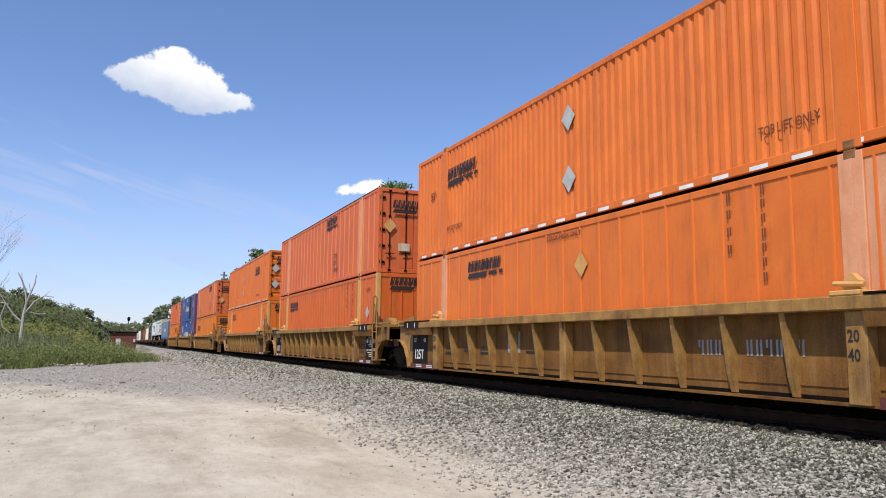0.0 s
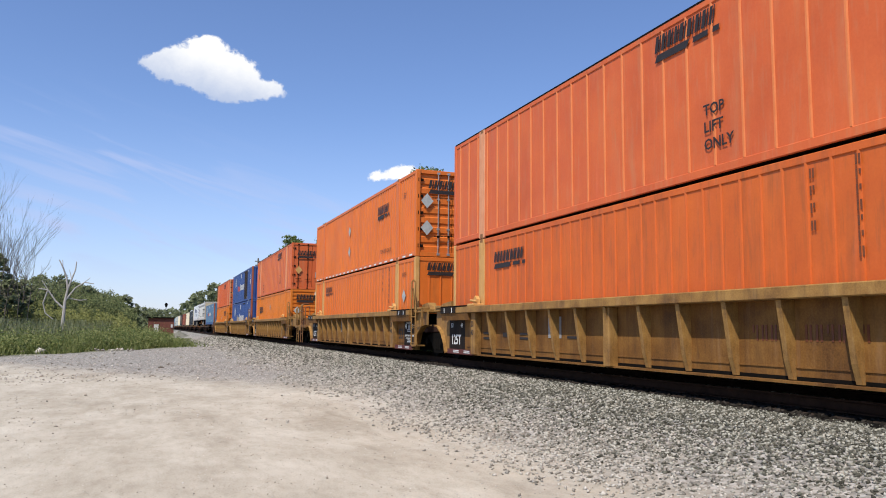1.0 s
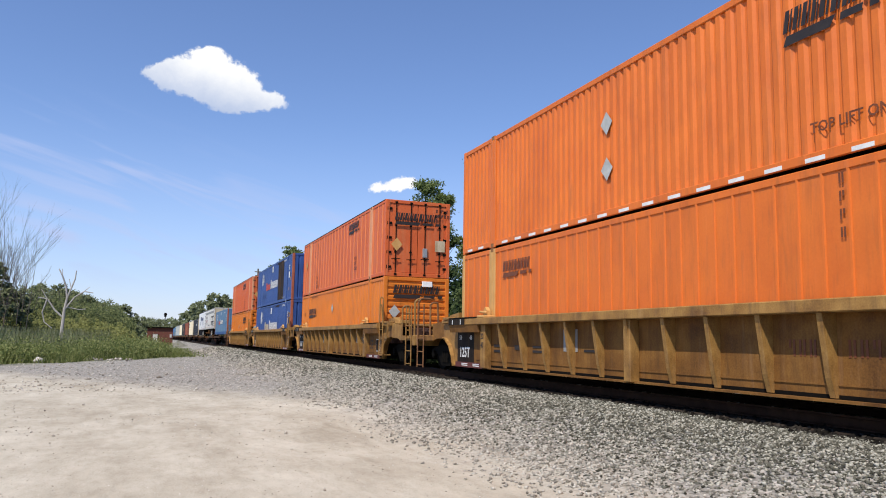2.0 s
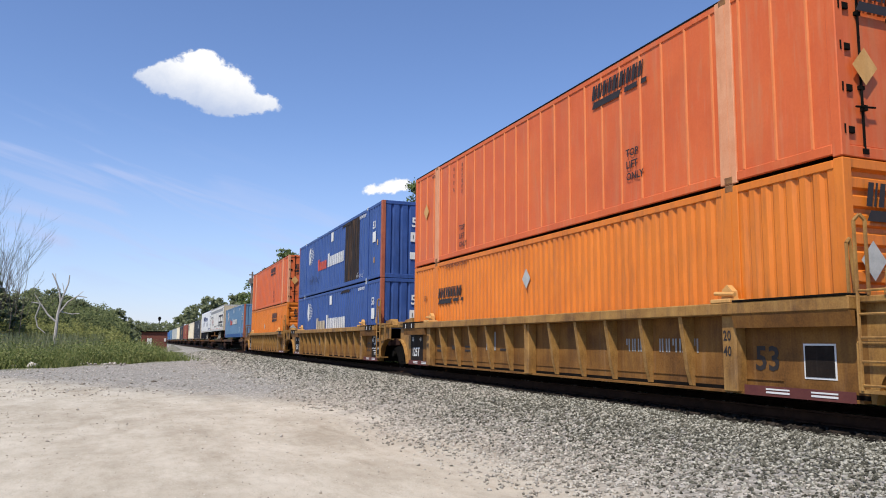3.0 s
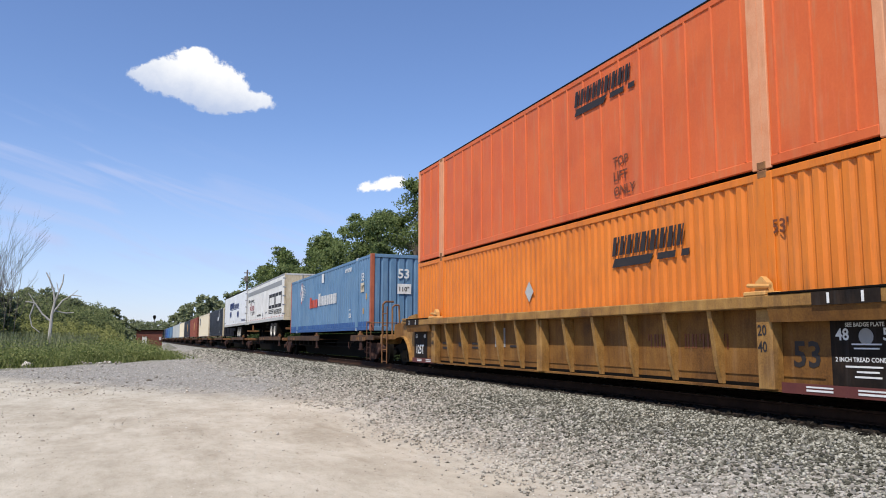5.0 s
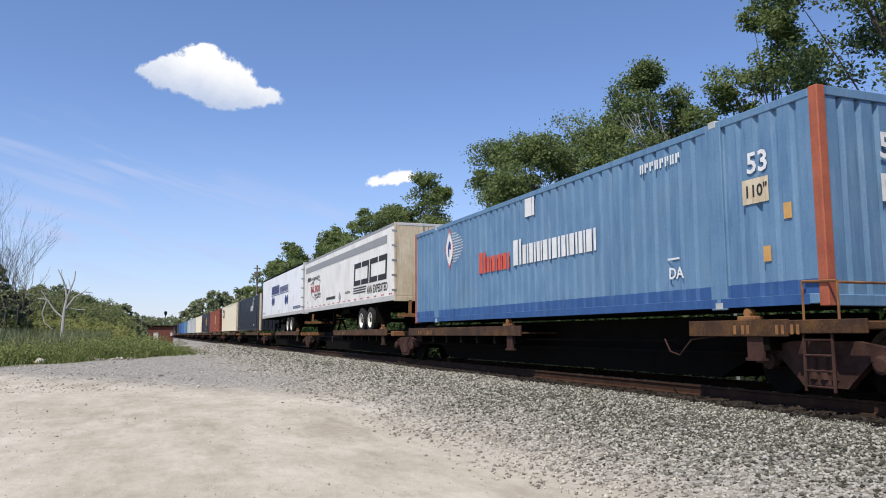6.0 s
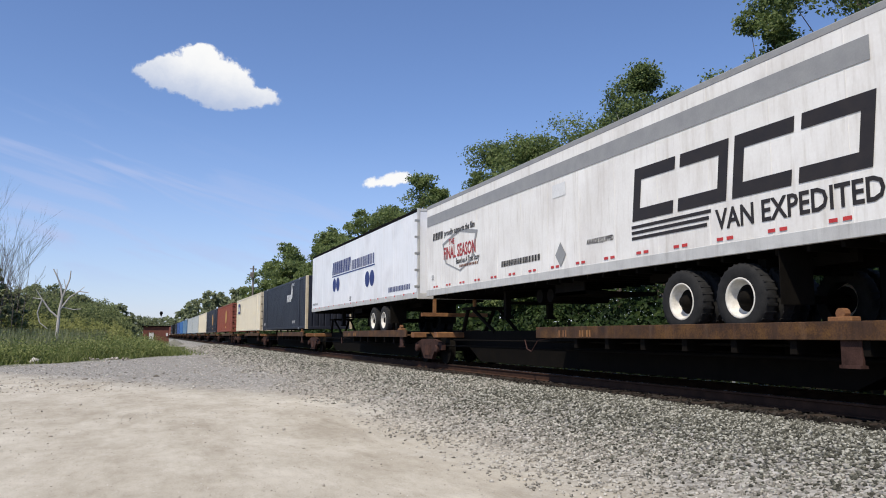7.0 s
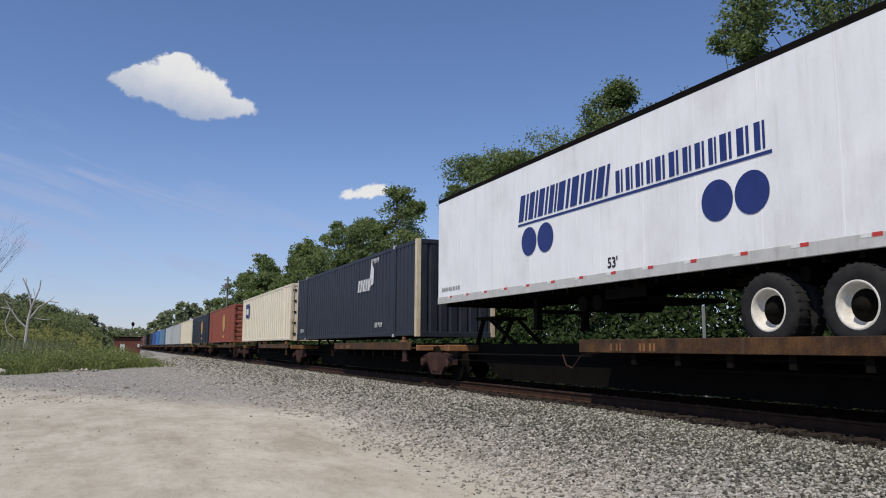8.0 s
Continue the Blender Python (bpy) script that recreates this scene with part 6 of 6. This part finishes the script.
stacks()
well_cars()
for i, y in enumerate(SPINES):
    k = i % 5
    spine_car(y, k == 0, k == 4 or i == len(SPINES) - 1, i == 0)
singles()
trailers()


# ---------------------------------------------------------------- plants
def leaf_mesh(name, centres, sizes, material, seed, lean=(-0.65, -0.65, 0.65), loose=0.8):
    """Loose pointed leaves, one small kite each, as one mesh."""
    rng = np.random.default_rng(seed)
    n = len(centres)
    up = rng.standard_normal((n, 3)) * loose + lean
    d = np.cross(up, rng.standard_normal((n, 3)))
    d /= np.linalg.norm(d, axis=1)[:, None]
    e = np.cross(up, d)
    e /= np.linalg.norm(e, axis=1)[:, None]
    s = np.asarray(sizes)[:, None]
    c = np.asarray(centres)
    v = np.stack([c - d * s, c + e * s * 0.55, c + d * s, c - e * s * 0.55], 1)
    return quads(name, v, material)


def quads(name, v, material):
    n = len(v)
    me = bpy.data.meshes.new(name)
    me.vertices.add(n * 4), me.loops.add(n * 4), me.polygons.add(n)
    me.vertices.foreach_set("co", v.reshape(-1))
    me.loops.foreach_set("vertex_index", np.arange(n * 4))
    me.polygons.foreach_set("loop_start", np.arange(n) * 4)
    me.update(calc_edges=True)
    me.materials.append(material)
    return me


def tree(label, x, y, h, r, base=0.3, leaves=6000, leaf=0.17, seed=1, material=None, clumps=26, z=0.0, group="trees beyond the track", trunk_r=0.16, lobe=0.30):
    rng = random.Random(seed)
    nr = np.random.default_rng(seed)
    t = thing("tree", label, "tree", group)
    t.location = (x, y, z)
    s = Shape()
    bend = (rng.uniform(-0.4, 0.4), rng.uniform(-0.4, 0.4))
    spine = [(bend[0] * k * k * h * 0.12, bend[1] * k * k * h * 0.12, h * 0.9 * k) for k in (0, 0.2, 0.4, 0.6, 0.8, 1.0)]
    for i in range(5):
        s.tube(spine[i], spine[i + 1], trunk_r * (1 - i * 0.18), trunk_r * (1 - (i + 1) * 0.18), 8, False)
    pts, cen = [], []
    for i in range(clumps):
        k = base + (1 - base) * rng.random() ** 0.85
        prof = math.sin(min(1.0, (k - base) / (1 - base) * 0.86 + 0.14) * math.pi) ** 0.6
        a, q = rng.uniform(0, 6.283), r * prof * math.sqrt(rng.uniform(0.15, 1.0))
        c = (math.cos(a) * q + bend[0] * k * k * h * 0.12, math.sin(a) * q + bend[1] * k * k * h * 0.12, h * (k * 0.97) - 0.02 * h)
        cen.append((c, rng.uniform(0.6, 1.15) * r * lobe))
        root = spine[max(0, min(5, int(k * 5 * 0.8)))]
        mid = tuple((root[j] * 0.45 + c[j] * 0.55) + (0.15 if j == 2 else 0) for j in range(3))
        s.tube(root, mid, trunk_r * 0.26, trunk_r * 0.16, 6, False).tube(mid, c, trunk_r * 0.16, trunk_r * 0.05, 6, False)
    part("trunk", s, BARK, t, "grey-brown trunk and limbs", fix=False)
    per = leaves // clumps
    for c, cr in cen:
        # each clump is a handful of twig sprays
        for _ in range(max(3, per // 30)):
            u = nr.standard_normal(3)
            u /= np.linalg.norm(u)
            q = np.array(c) + u * cr * nr.uniform(0.5, 1.0) * (1, 1, 0.8)
            pts.append(q + nr.normal(0, cr * 0.2, (30, 3)) * (1, 1, 0.7))
    pts = np.concatenate(pts)
    part("crown", leaf_mesh("crown", pts, nr.uniform(0.6, 1.25, len(pts)) * leaf, material or LEAF, seed), None, t)
    return t


def bare_tree(label, x, y, h, seed, thick=0.12, material=None, group="bare trees", depth=4, spread=0.5, z=0.0):
    rng = random.Random(seed)
    t = thing("bare_tree", label, "tree", group)
    t.location = (x, y, z)
    s = Shape()

    def grow(p, d, length, rad, k):
        q = p + d * length
        s.tube(p, q, rad, rad * 0.7, 6, False)
        if k == 0:
            return
        for i in range(rng.choice((2, 2, 3))):
            nd = (d + Vector((rng.uniform(-1, 1), rng.uniform(-1, 1), rng.uniform(-0.1, 0.6))) * spread).normalized()
            grow(q if i else p + d * length * rng.uniform(0.6, 1.0), nd, length * rng.uniform(0.55, 0.8), rad * 0.62, k - 1)
    grow(Vector((0, 0, 0)), Vector((rng.uniform(-0.08, 0.08), 0, 1)).normalized(), h * 0.42, thick, depth)
    part("trunk", s, material or BARK, t, fix=False)
    return t


def at(az, dist):
    return dist * math.sin(radians(az)), dist * math.cos(radians(az))


def woods_beyond():
    rows = [(53.0, 21.5, 18.5, 3.9, 24000, 0.115, 0.1), (45.0, 22.5, 16.0, 2.0, 17000, 0.11, 0.25), (48.5, 26.0, 10.5, 2.6, 9000, 0.112, 0.1), (37.6, 22.0, 14.2, 2.9, 19500, 0.112, 0.25), (34.4, 23.0, 13.4, 2.4, 13500, 0.12, 0.3),
            (28.2, 22.0, 13.9, 3.4, 18000, 0.128, 0.25), (24.9, 22.5, 15.3, 3.2, 16500, 0.136, 0.25), (31.4, 25.0, 15.0, 3.6, 13500, 0.136, 0.2),
            (19.6, 23.0, 16.2, 3.8, 15000, 0.16, 0.2), (17.4, 24.0, 15.2, 4.2, 13500, 0.176, 0.2), (15.2, 23.0, 16.6, 4.4, 12000, 0.192, 0.15), (13.2, 23.0, 15.2, 4.4, 10500, 0.224, 0.1), (11.8, 22.0, 15.0, 4.5, 9000, 0.24, 0.1),
            (9.7, 22.0, 17.2, 5.5, 10500, 0.264, 0.15), (8.2, 22.5, 15.8, 5.0, 7500, 0.288, 0.15), (10.8, 25.0, 15.4, 6.0, 7500, 0.288, 0.1)]
    for i, (az, x, h, r, n, leaf, base) in enumerate(rows):
        y = x / math.tan(radians(az))
        tree("tall leafy cottonwood with an uneven open crown" if i < 8 else "leafy broad tree in the line behind the track", x, y, h * 1.02, r, base, int(n * (2.1 if i < 8 else 1.6)), leaf * (0.72 if i < 8 else 0.8), 40 + i, LEAF if i % 3 else LEAF_DARK, clumps=34 if i < 8 else 40, lobe=0.38 if i < 8 else 0.32)
    bare_tree("leafless grey tree among the green ones", *(23.0, 26.2), 10.5, 3, 0.10, DEADWOOD, depth=5, spread=0.42)
    for i, (az, d, h, r) in enumerate([(6.2, 235, 15, 7), (5.2, 270, 17, 8), (4.3, 310, 18, 9), (3.5, 330, 17, 8), (2.9, 420, 17, 10), (2.2, 560, 18, 12), (7.2, 200, 14, 6)]):
        x, y = at(az, d)
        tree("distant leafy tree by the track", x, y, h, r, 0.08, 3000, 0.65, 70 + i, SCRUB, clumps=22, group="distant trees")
    # underbrush right behind the track
    nr = np.random.default_rng(9)
    pts, sz = [], []
    for n, y0, y1, leaf in ((52000, 4, 40, 0.12), (30000, 40, 90, 0.2), (15000, 90, 170, 0.34)):
        y = nr.uniform(y0, y1, n)
        x = 17.0 + 8.5 * nr.random(n)
        top = (1.6 + (x - 17.0) * 0.4) * (0.75 + 0.35 * np.sin(y * 0.9) * np.sin(y * 0.37 + 1) + 0.25 * np.sin(y * 2.3 + x))
        # lifts the leaves with the added bank that closes the sky gaps
        added_bank = np.clip((x - 18.5) / 5.5, 0, 1)
        z = -0.1 + 2.4 * added_bank * added_bank * (3 - 2 * added_bank) * np.clip((200 - y) / 90, 0, 1) + np.maximum(0.25, top) * nr.random(n) ** 0.55
        pts.append(np.stack([x, y, z], 1)), sz.append(nr.uniform(0.6, 1.3, n) * leaf)
    pts, sz = np.concatenate(pts), np.concatenate(sz)
    # leaves below this height take the darker colour that stands for tree shade
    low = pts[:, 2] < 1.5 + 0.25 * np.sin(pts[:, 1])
    tagged(new("shade_brush", leaf_mesh("shade_brush", pts[low], sz[low], SHADE_BRUSH, 17)), "low brush beyond the track, coloured dark for the tree shade", "bushes", kind="stuff")
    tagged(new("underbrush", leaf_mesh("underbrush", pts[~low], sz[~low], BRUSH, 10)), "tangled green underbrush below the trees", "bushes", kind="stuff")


woods_beyond()


def weeds():
    nr = np.random.default_rng(11)

    def blades(name, label, n, place, hmin, hmax, wide, material, lean=0.25):
        x, y, k = place(n)
        h = nr.uniform(hmin, hmax, n) * k
        a = nr.uniform(0, 6.283, n)
        w = wide * nr.uniform(0.6, 1.4, n)
        dx, dy = np.cos(a) * w, np.sin(a) * w
        lx, ly = nr.normal(0, lean, n) * h, nr.normal(0, lean, n) * h
        z = np.zeros(n)
        v = np.stack([np.stack([x - dx, y - dy, z], 1), np.stack([x + dx, y + dy, z], 1),
                      np.stack([x + lx + dx * 0.25, y + ly + dy * 0.25, h], 1), np.stack([x + lx - dx * 0.25, y + ly - dy * 0.25, h], 1)], 1)
        tagged(new(name, quads(name, v, material)), label, "grass", kind="stuff")

    def front(n, deep, back=0.0):
        """Points behind the edge of the growth, which runs slantwise from the near left to the hut."""
        x = 1.9 - 26 * nr.random(n) ** 1.25
        edge = 59 + 2.0 * np.minimum(x, 1.5) + 1.6 * np.sin(x * 1.7) + back
        y = edge + deep * nr.random(n) ** 1.5
        x = x - np.clip((y - 62) * 0.035, 0, 2.6)
        return x, y, np.clip(0.35 + (y - edge) / 7, 0.35, 1.0)
    blades("grass", "long green grass at the edge of the dirt lot", 46000, lambda n: front(n, 95), 0.35, 1.05, 0.028, WEED, 0.35)
    blades("reeds", "tall grey-green reeds and weeds", 22000, lambda n: (lambda p: (p[0] - 5.0, p[1], p[2]))(front(n, 30, 4)), 0.9, 2.2, 0.034, REED, 0.2)
    # leafy weeds among the grass, in clumps
    pts = []
    for i in range(300):
        x, y, k = (q[0] for q in front(1, 40, 1.5))
        rr = nr.uniform(0.35, 0.8) + 0.5 * nr.random() ** 3
        p = nr.normal(0, 0.8, (300, 3)) * (rr, rr, rr * 0.55) + (x - 0.5, y, rr * 0.75)
        p[:, 2] = np.abs(p[:, 2])
        pts.append(p)
    pts = np.concatenate(pts)
    tagged(new("leafy_weeds", leaf_mesh("leafy_weeds", pts, nr.uniform(0.045, 0.09, len(pts)), WEED, 12)), "leafy yellow-green weeds in clumps", "weeds", kind="stuff")
    # sparse tufts on the stone
    blades("tufts", "sparse low tufts of grass on the stone", 2600, lambda n: (nr.uniform(-2, 5.2, n), 62 + 40 * nr.random(n), np.full(n, 0.5)), 0.15, 0.5, 0.05, WEED, 0.4)


weeds()


def left_wood():
    for i, (az, d, el, r) in enumerate([(-1.7, 128, 2.05, 2.6), (-2.7, 120, 1.7, 3), (-3.5, 125, 2.3, 3.6), (-4.4, 118, 2.7, 3.6), (-5.2, 122, 3.0, 4), (-6.1, 110, 3.1, 4), (-7.0, 118, 3.2, 4),
                                        (-7.8, 100, 3.0, 4), (-8.9, 78, 4.3, 1.7), (-9.7, 74, 4.9, 2.0), (-10.8, 90, 5, 4), (-12.5, 85, 5.5, 4), (-3.0, 150, 2.3, 5), (-6.6, 150, 3.0, 6), (-0.6, 190, 1.25, 5), (0.4, 230, 1.1, 6)]):
        x, y = at(az, d)
        h = 1.6 + d * math.tan(radians(el))
        tree("leafy scrub tree in the low wood", x, y, h, r, 0.05, 6500 if d > 105 else 2600, 0.19, 90 + i, SCRUB, clumps=40, group="trees of the low wood", trunk_r=0.12)
    # the thicket below and between them
    nr = np.random.default_rng(31)
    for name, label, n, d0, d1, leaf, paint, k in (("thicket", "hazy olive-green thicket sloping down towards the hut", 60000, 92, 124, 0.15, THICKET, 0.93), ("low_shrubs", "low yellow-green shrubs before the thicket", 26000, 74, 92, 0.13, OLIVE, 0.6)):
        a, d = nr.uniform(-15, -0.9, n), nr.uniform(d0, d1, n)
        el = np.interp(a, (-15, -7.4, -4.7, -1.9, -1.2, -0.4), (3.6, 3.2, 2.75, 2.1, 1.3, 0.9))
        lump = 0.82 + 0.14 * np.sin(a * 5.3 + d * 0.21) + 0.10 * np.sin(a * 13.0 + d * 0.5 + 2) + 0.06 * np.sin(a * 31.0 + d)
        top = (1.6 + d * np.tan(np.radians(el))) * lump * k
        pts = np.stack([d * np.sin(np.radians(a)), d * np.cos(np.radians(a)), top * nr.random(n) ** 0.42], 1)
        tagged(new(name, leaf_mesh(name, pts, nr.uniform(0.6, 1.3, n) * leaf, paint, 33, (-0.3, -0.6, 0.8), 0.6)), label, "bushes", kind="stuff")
    for i, (az, d, h) in enumerate([(-8.0, 84, 8.6), (-8.5, 80, 10.2), (-9.0, 78, 10.6), (-9.3, 82, 9.6), (-9.9, 80, 11), (-7.4, 90, 7.4), (-6.6, 95, 6.8), (-4.6, 105, 6.2), (-3.9, 105, 5.6), (-8.2, 76, 9.0), (-8.8, 84, 9.8), (-9.1, 73, 9.5), (-7.1, 86, 7.0), (-5.9, 100, 6.6), (-5.0, 100, 6.4)]):
        x, y = at(az, d)
        bare_tree("thin leafless grey sapling above the scrub", x, y, h * 0.86, 20 + i, 0.045, TWIG, depth=4, spread=0.3)
    for i in range(9):
        x, y = at(-7.7 - 0.27 * i, 70 + (i * 7) % 11)
        bare_tree("tall leafless grey tree with fine twigs", x, y, 8.2 + 0.55 * i, 140 + i, 0.035, TWIG, depth=5, spread=0.42)
    # the bleached dead tree
    x, y = at(-5.55, 70)
    t = thing("dead_tree", "bleached bare dead tree with a forked trunk", "tree")
    t.location = (x, y, 0)
    s = Shape()
    for pts, r in (([(0, 0, 0), (0.05, 0, 2.2), (0.1, 0, 3.6), (0.25, 0, 4.6)], 0.2), ([(0.25, 0, 4.6), (0.1, 0.1, 5.6), (-0.2, 0, 6.4), (-0.5, 0, 7.0)], 0.11), ([(0.25, 0, 4.6), (0.5, 0, 5.4), (0.75, 0, 6.2), (0.8, 0, 6.9)], 0.10),
                   ([(0.1, 0, 3.6), (0.8, 0, 4.7), (1.5, 0, 5.2), (2.2, 0, 5.1)], 0.09), ([(0.05, 0, 3.0), (-0.6, 0, 3.6), (-1.2, 0, 4.5), (-1.9, 0, 4.6)], 0.10), ([(-1.2, 0, 4.5), (-1.5, 0, 3.4), (-1.3, 0, 2.6), (-0.7, 0, 2.1)], 0.08),
                   ([(0.15, 0, 3.9), (1.1, 0.2, 3.7), (1.7, 0.2, 3.75)], 0.06), ([(-0.2, 0, 6.4), (-0.25, 0, 7.0)], 0.04), ([(1.5, 0, 5.2), (1.9, 0, 5.6)], 0.04), ([(0.5, 0, 5.4), (0.3, 0.1, 6.2)], 0.045), ([(-1.2, 0, 4.5), (-1.7, 0, 5.3)], 0.045)):
        for i in range(len(pts) - 1):
            k0, k1 = 1 - i / len(pts), 1 - (i + 1) / len(pts)
            s.tube(pts[i], pts[i + 1], r * (0.28 + 0.5 * k0), r * (0.28 + 0.5 * k1), 7, False)
    part("trunk", s, DEADWOOD, t, fix=False)
    # far woods along the horizon
    nr = np.random.default_rng(15)
    n = 22000
    a = nr.uniform(radians(-50), radians(75), n)
    d = nr.uniform(650, 760, n)
    top = 10 + 6 * np.sin(a * 37) * np.sin(a * 11 + 1) + 3 * np.sin(a * 90)
    c = np.stack([d * np.sin(a), d * np.cos(a), np.maximum(3, top) * nr.random(n) ** 0.7], 1)
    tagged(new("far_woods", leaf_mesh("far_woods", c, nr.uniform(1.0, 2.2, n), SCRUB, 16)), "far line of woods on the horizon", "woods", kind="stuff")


left_wood()


# ---------------------------------------------------------------- hut, signal, pole, stone heap
def hut():
    x0, x1, y0, y1, h = -0.4, 4.15, 153.0, 157.0, 3.15
    t = thing("trackside_hut", "small flat-roofed red brick hut beside the track", "hut")
    part("wall", Shape().box(x0, x1, y0, y0 + 0.25, 0, h).box(x0, x1, y1 - 0.25, y1, 0, h).box(x0, x0 + 0.25, y0 + 0.25, y1 - 0.25, 0, h).box(x1 - 0.25, x1, y0 + 0.25, y1 - 0.25, 0, h), HUT_RED, t)
    part("roof", Shape().box(x0 - 0.25, x1 + 0.25, y0 - 0.3, y1 + 0.3, h, h + 0.2, 0.03), IRON, t, "dark flat roof")
    d = part("door", Shape().box(x0 + 1.0, x0 + 1.85, y0 - 0.06, y0 - 0.004, 0.02, 2.05, 0.01), HUT_DOOR, t, "pale grey door")
    part("door_frame", Shape().box(x0 + 0.92, x0 + 1.0, y0 - 0.08, y0 - 0.004, 0, 2.13).box(x0 + 1.85, x0 + 1.93, y0 - 0.08, y0 - 0.004, 0, 2.13).box(x0 + 1.0, x0 + 1.85, y0 - 0.08, y0 - 0.004, 2.05, 2.13), HUT_RED, d)
    part("meter_box", Shape().box(x1 - 0.55, x1 - 0.2, y0 - 0.15, y0 - 0.004, 1.4, 2.0, 0.02), HUT_DOOR, t)


hut()


def signal():
    x, y = at(0.98, 235)
    t = thing("railway_signal", "dark railway signal mast with a round target", "signal")
    t.location = (x, y, 0)
    part("mast", Shape().tube((0, 0, 0), (0, 0, 8.0), 0.1), IRON, t)
    part("target", Shape().tube((0, -0.2, 7.9), (0, -0.12, 7.9), 0.45, seg=20).box(-0.3, 0.3, -0.12, 0.15, 7.2, 8.4), IRON, t)
    part("ladder", Shape().tube((-0.2, 0.3, 0), (-0.2, 0.3, 6.4), 0.025).tube((0.2, 0.3, 0), (0.2, 0.3, 6.4), 0.025), IRON, t)
    part("platform", Shape().box(-0.5, 0.5, 0.1, 0.7, 6.1, 6.2), IRON, t)


signal()


def pole():
    x, y = 16.2, 128.0
    t = thing("utility_pole", "weathered wooden utility pole with a crossarm", "pole")
    t.location = (x, y, 0)
    part("shaft", Shape().tube((0, 0, -0.5), (0, 0, 13.0), 0.2, 0.14, 10), POLE_GREY, t)
    part("crossarm", Shape().box(-0.55, 0.55, -0.08, 0.08, 12.4, 12.56), POLE_GREY, t)
    part("equipment_box", Shape().box(-0.5, 0.1, -0.45, -0.1, 11.0, 11.9, 0.04), POLE_GREY, t)


pole()


def post():
    x, y = at(42.0, 22.4)
    t = thing("marker_post", "plain grey steel post in the brush beyond the track", "post")
    t.location = (x, y, ground_height(x, y))
    part("shaft", Shape().box(-0.04, 0.04, -0.025, 0.025, -0.2, 3.1, 0.004), GREY_BAND, t)


post()


def heap():
    s = Shape()
    n, m = 18, 7
    rng = random.Random(8)
    for j in range(m):
        k = j / (m - 1)
        for i in range(n):
            a = i * 2 * math.pi / n
            r = (1 - k) * (1 + 0.12 * rng.uniform(-1, 1))
            s.v.append((4.0 + 2.2 * r * math.cos(a), 118 + 3.5 * r * math.sin(a), 0.95 * (k ** 1.2) + 0.05 * rng.uniform(-1, 1)))
    s.f = [(j * n + i, j * n + (i + 1) % n, (j + 1) * n + (i + 1) % n, (j + 1) * n + i) for j in range(m - 1) for i in range(n)]
    tagged(part("gravel_mound", s, STONE, None), "low heap of pale crushed stone", "heap")
    nr = np.random.default_rng(21)
    spots = [(-8.6 + nr.normal(0, 1.3), 47.5 + nr.normal(0, 0.8), 0.15) for _ in range(26)] + [(-3.0 + nr.normal(0, 1.5), 54 + nr.normal(0, 0.7), 0.06) for _ in range(40)]
    sizes = [nr.uniform(0.12, 0.36) for _ in range(26)] + [nr.uniform(0.05, 0.16) for _ in range(40)]
    stones("rubble", "pale broken rubble at the edge of the weeds", spots, sizes, PEBBLE, 22)


heap()


def motions():
    for ob, (x, y, z) in MOVING:
        walk(ob, [(0.0, pose(x, y, z)), (4.0, pose(x, y - SPEED * 4, z)), (8.0, pose(x, y - SPEED * 8, z))])


motions()
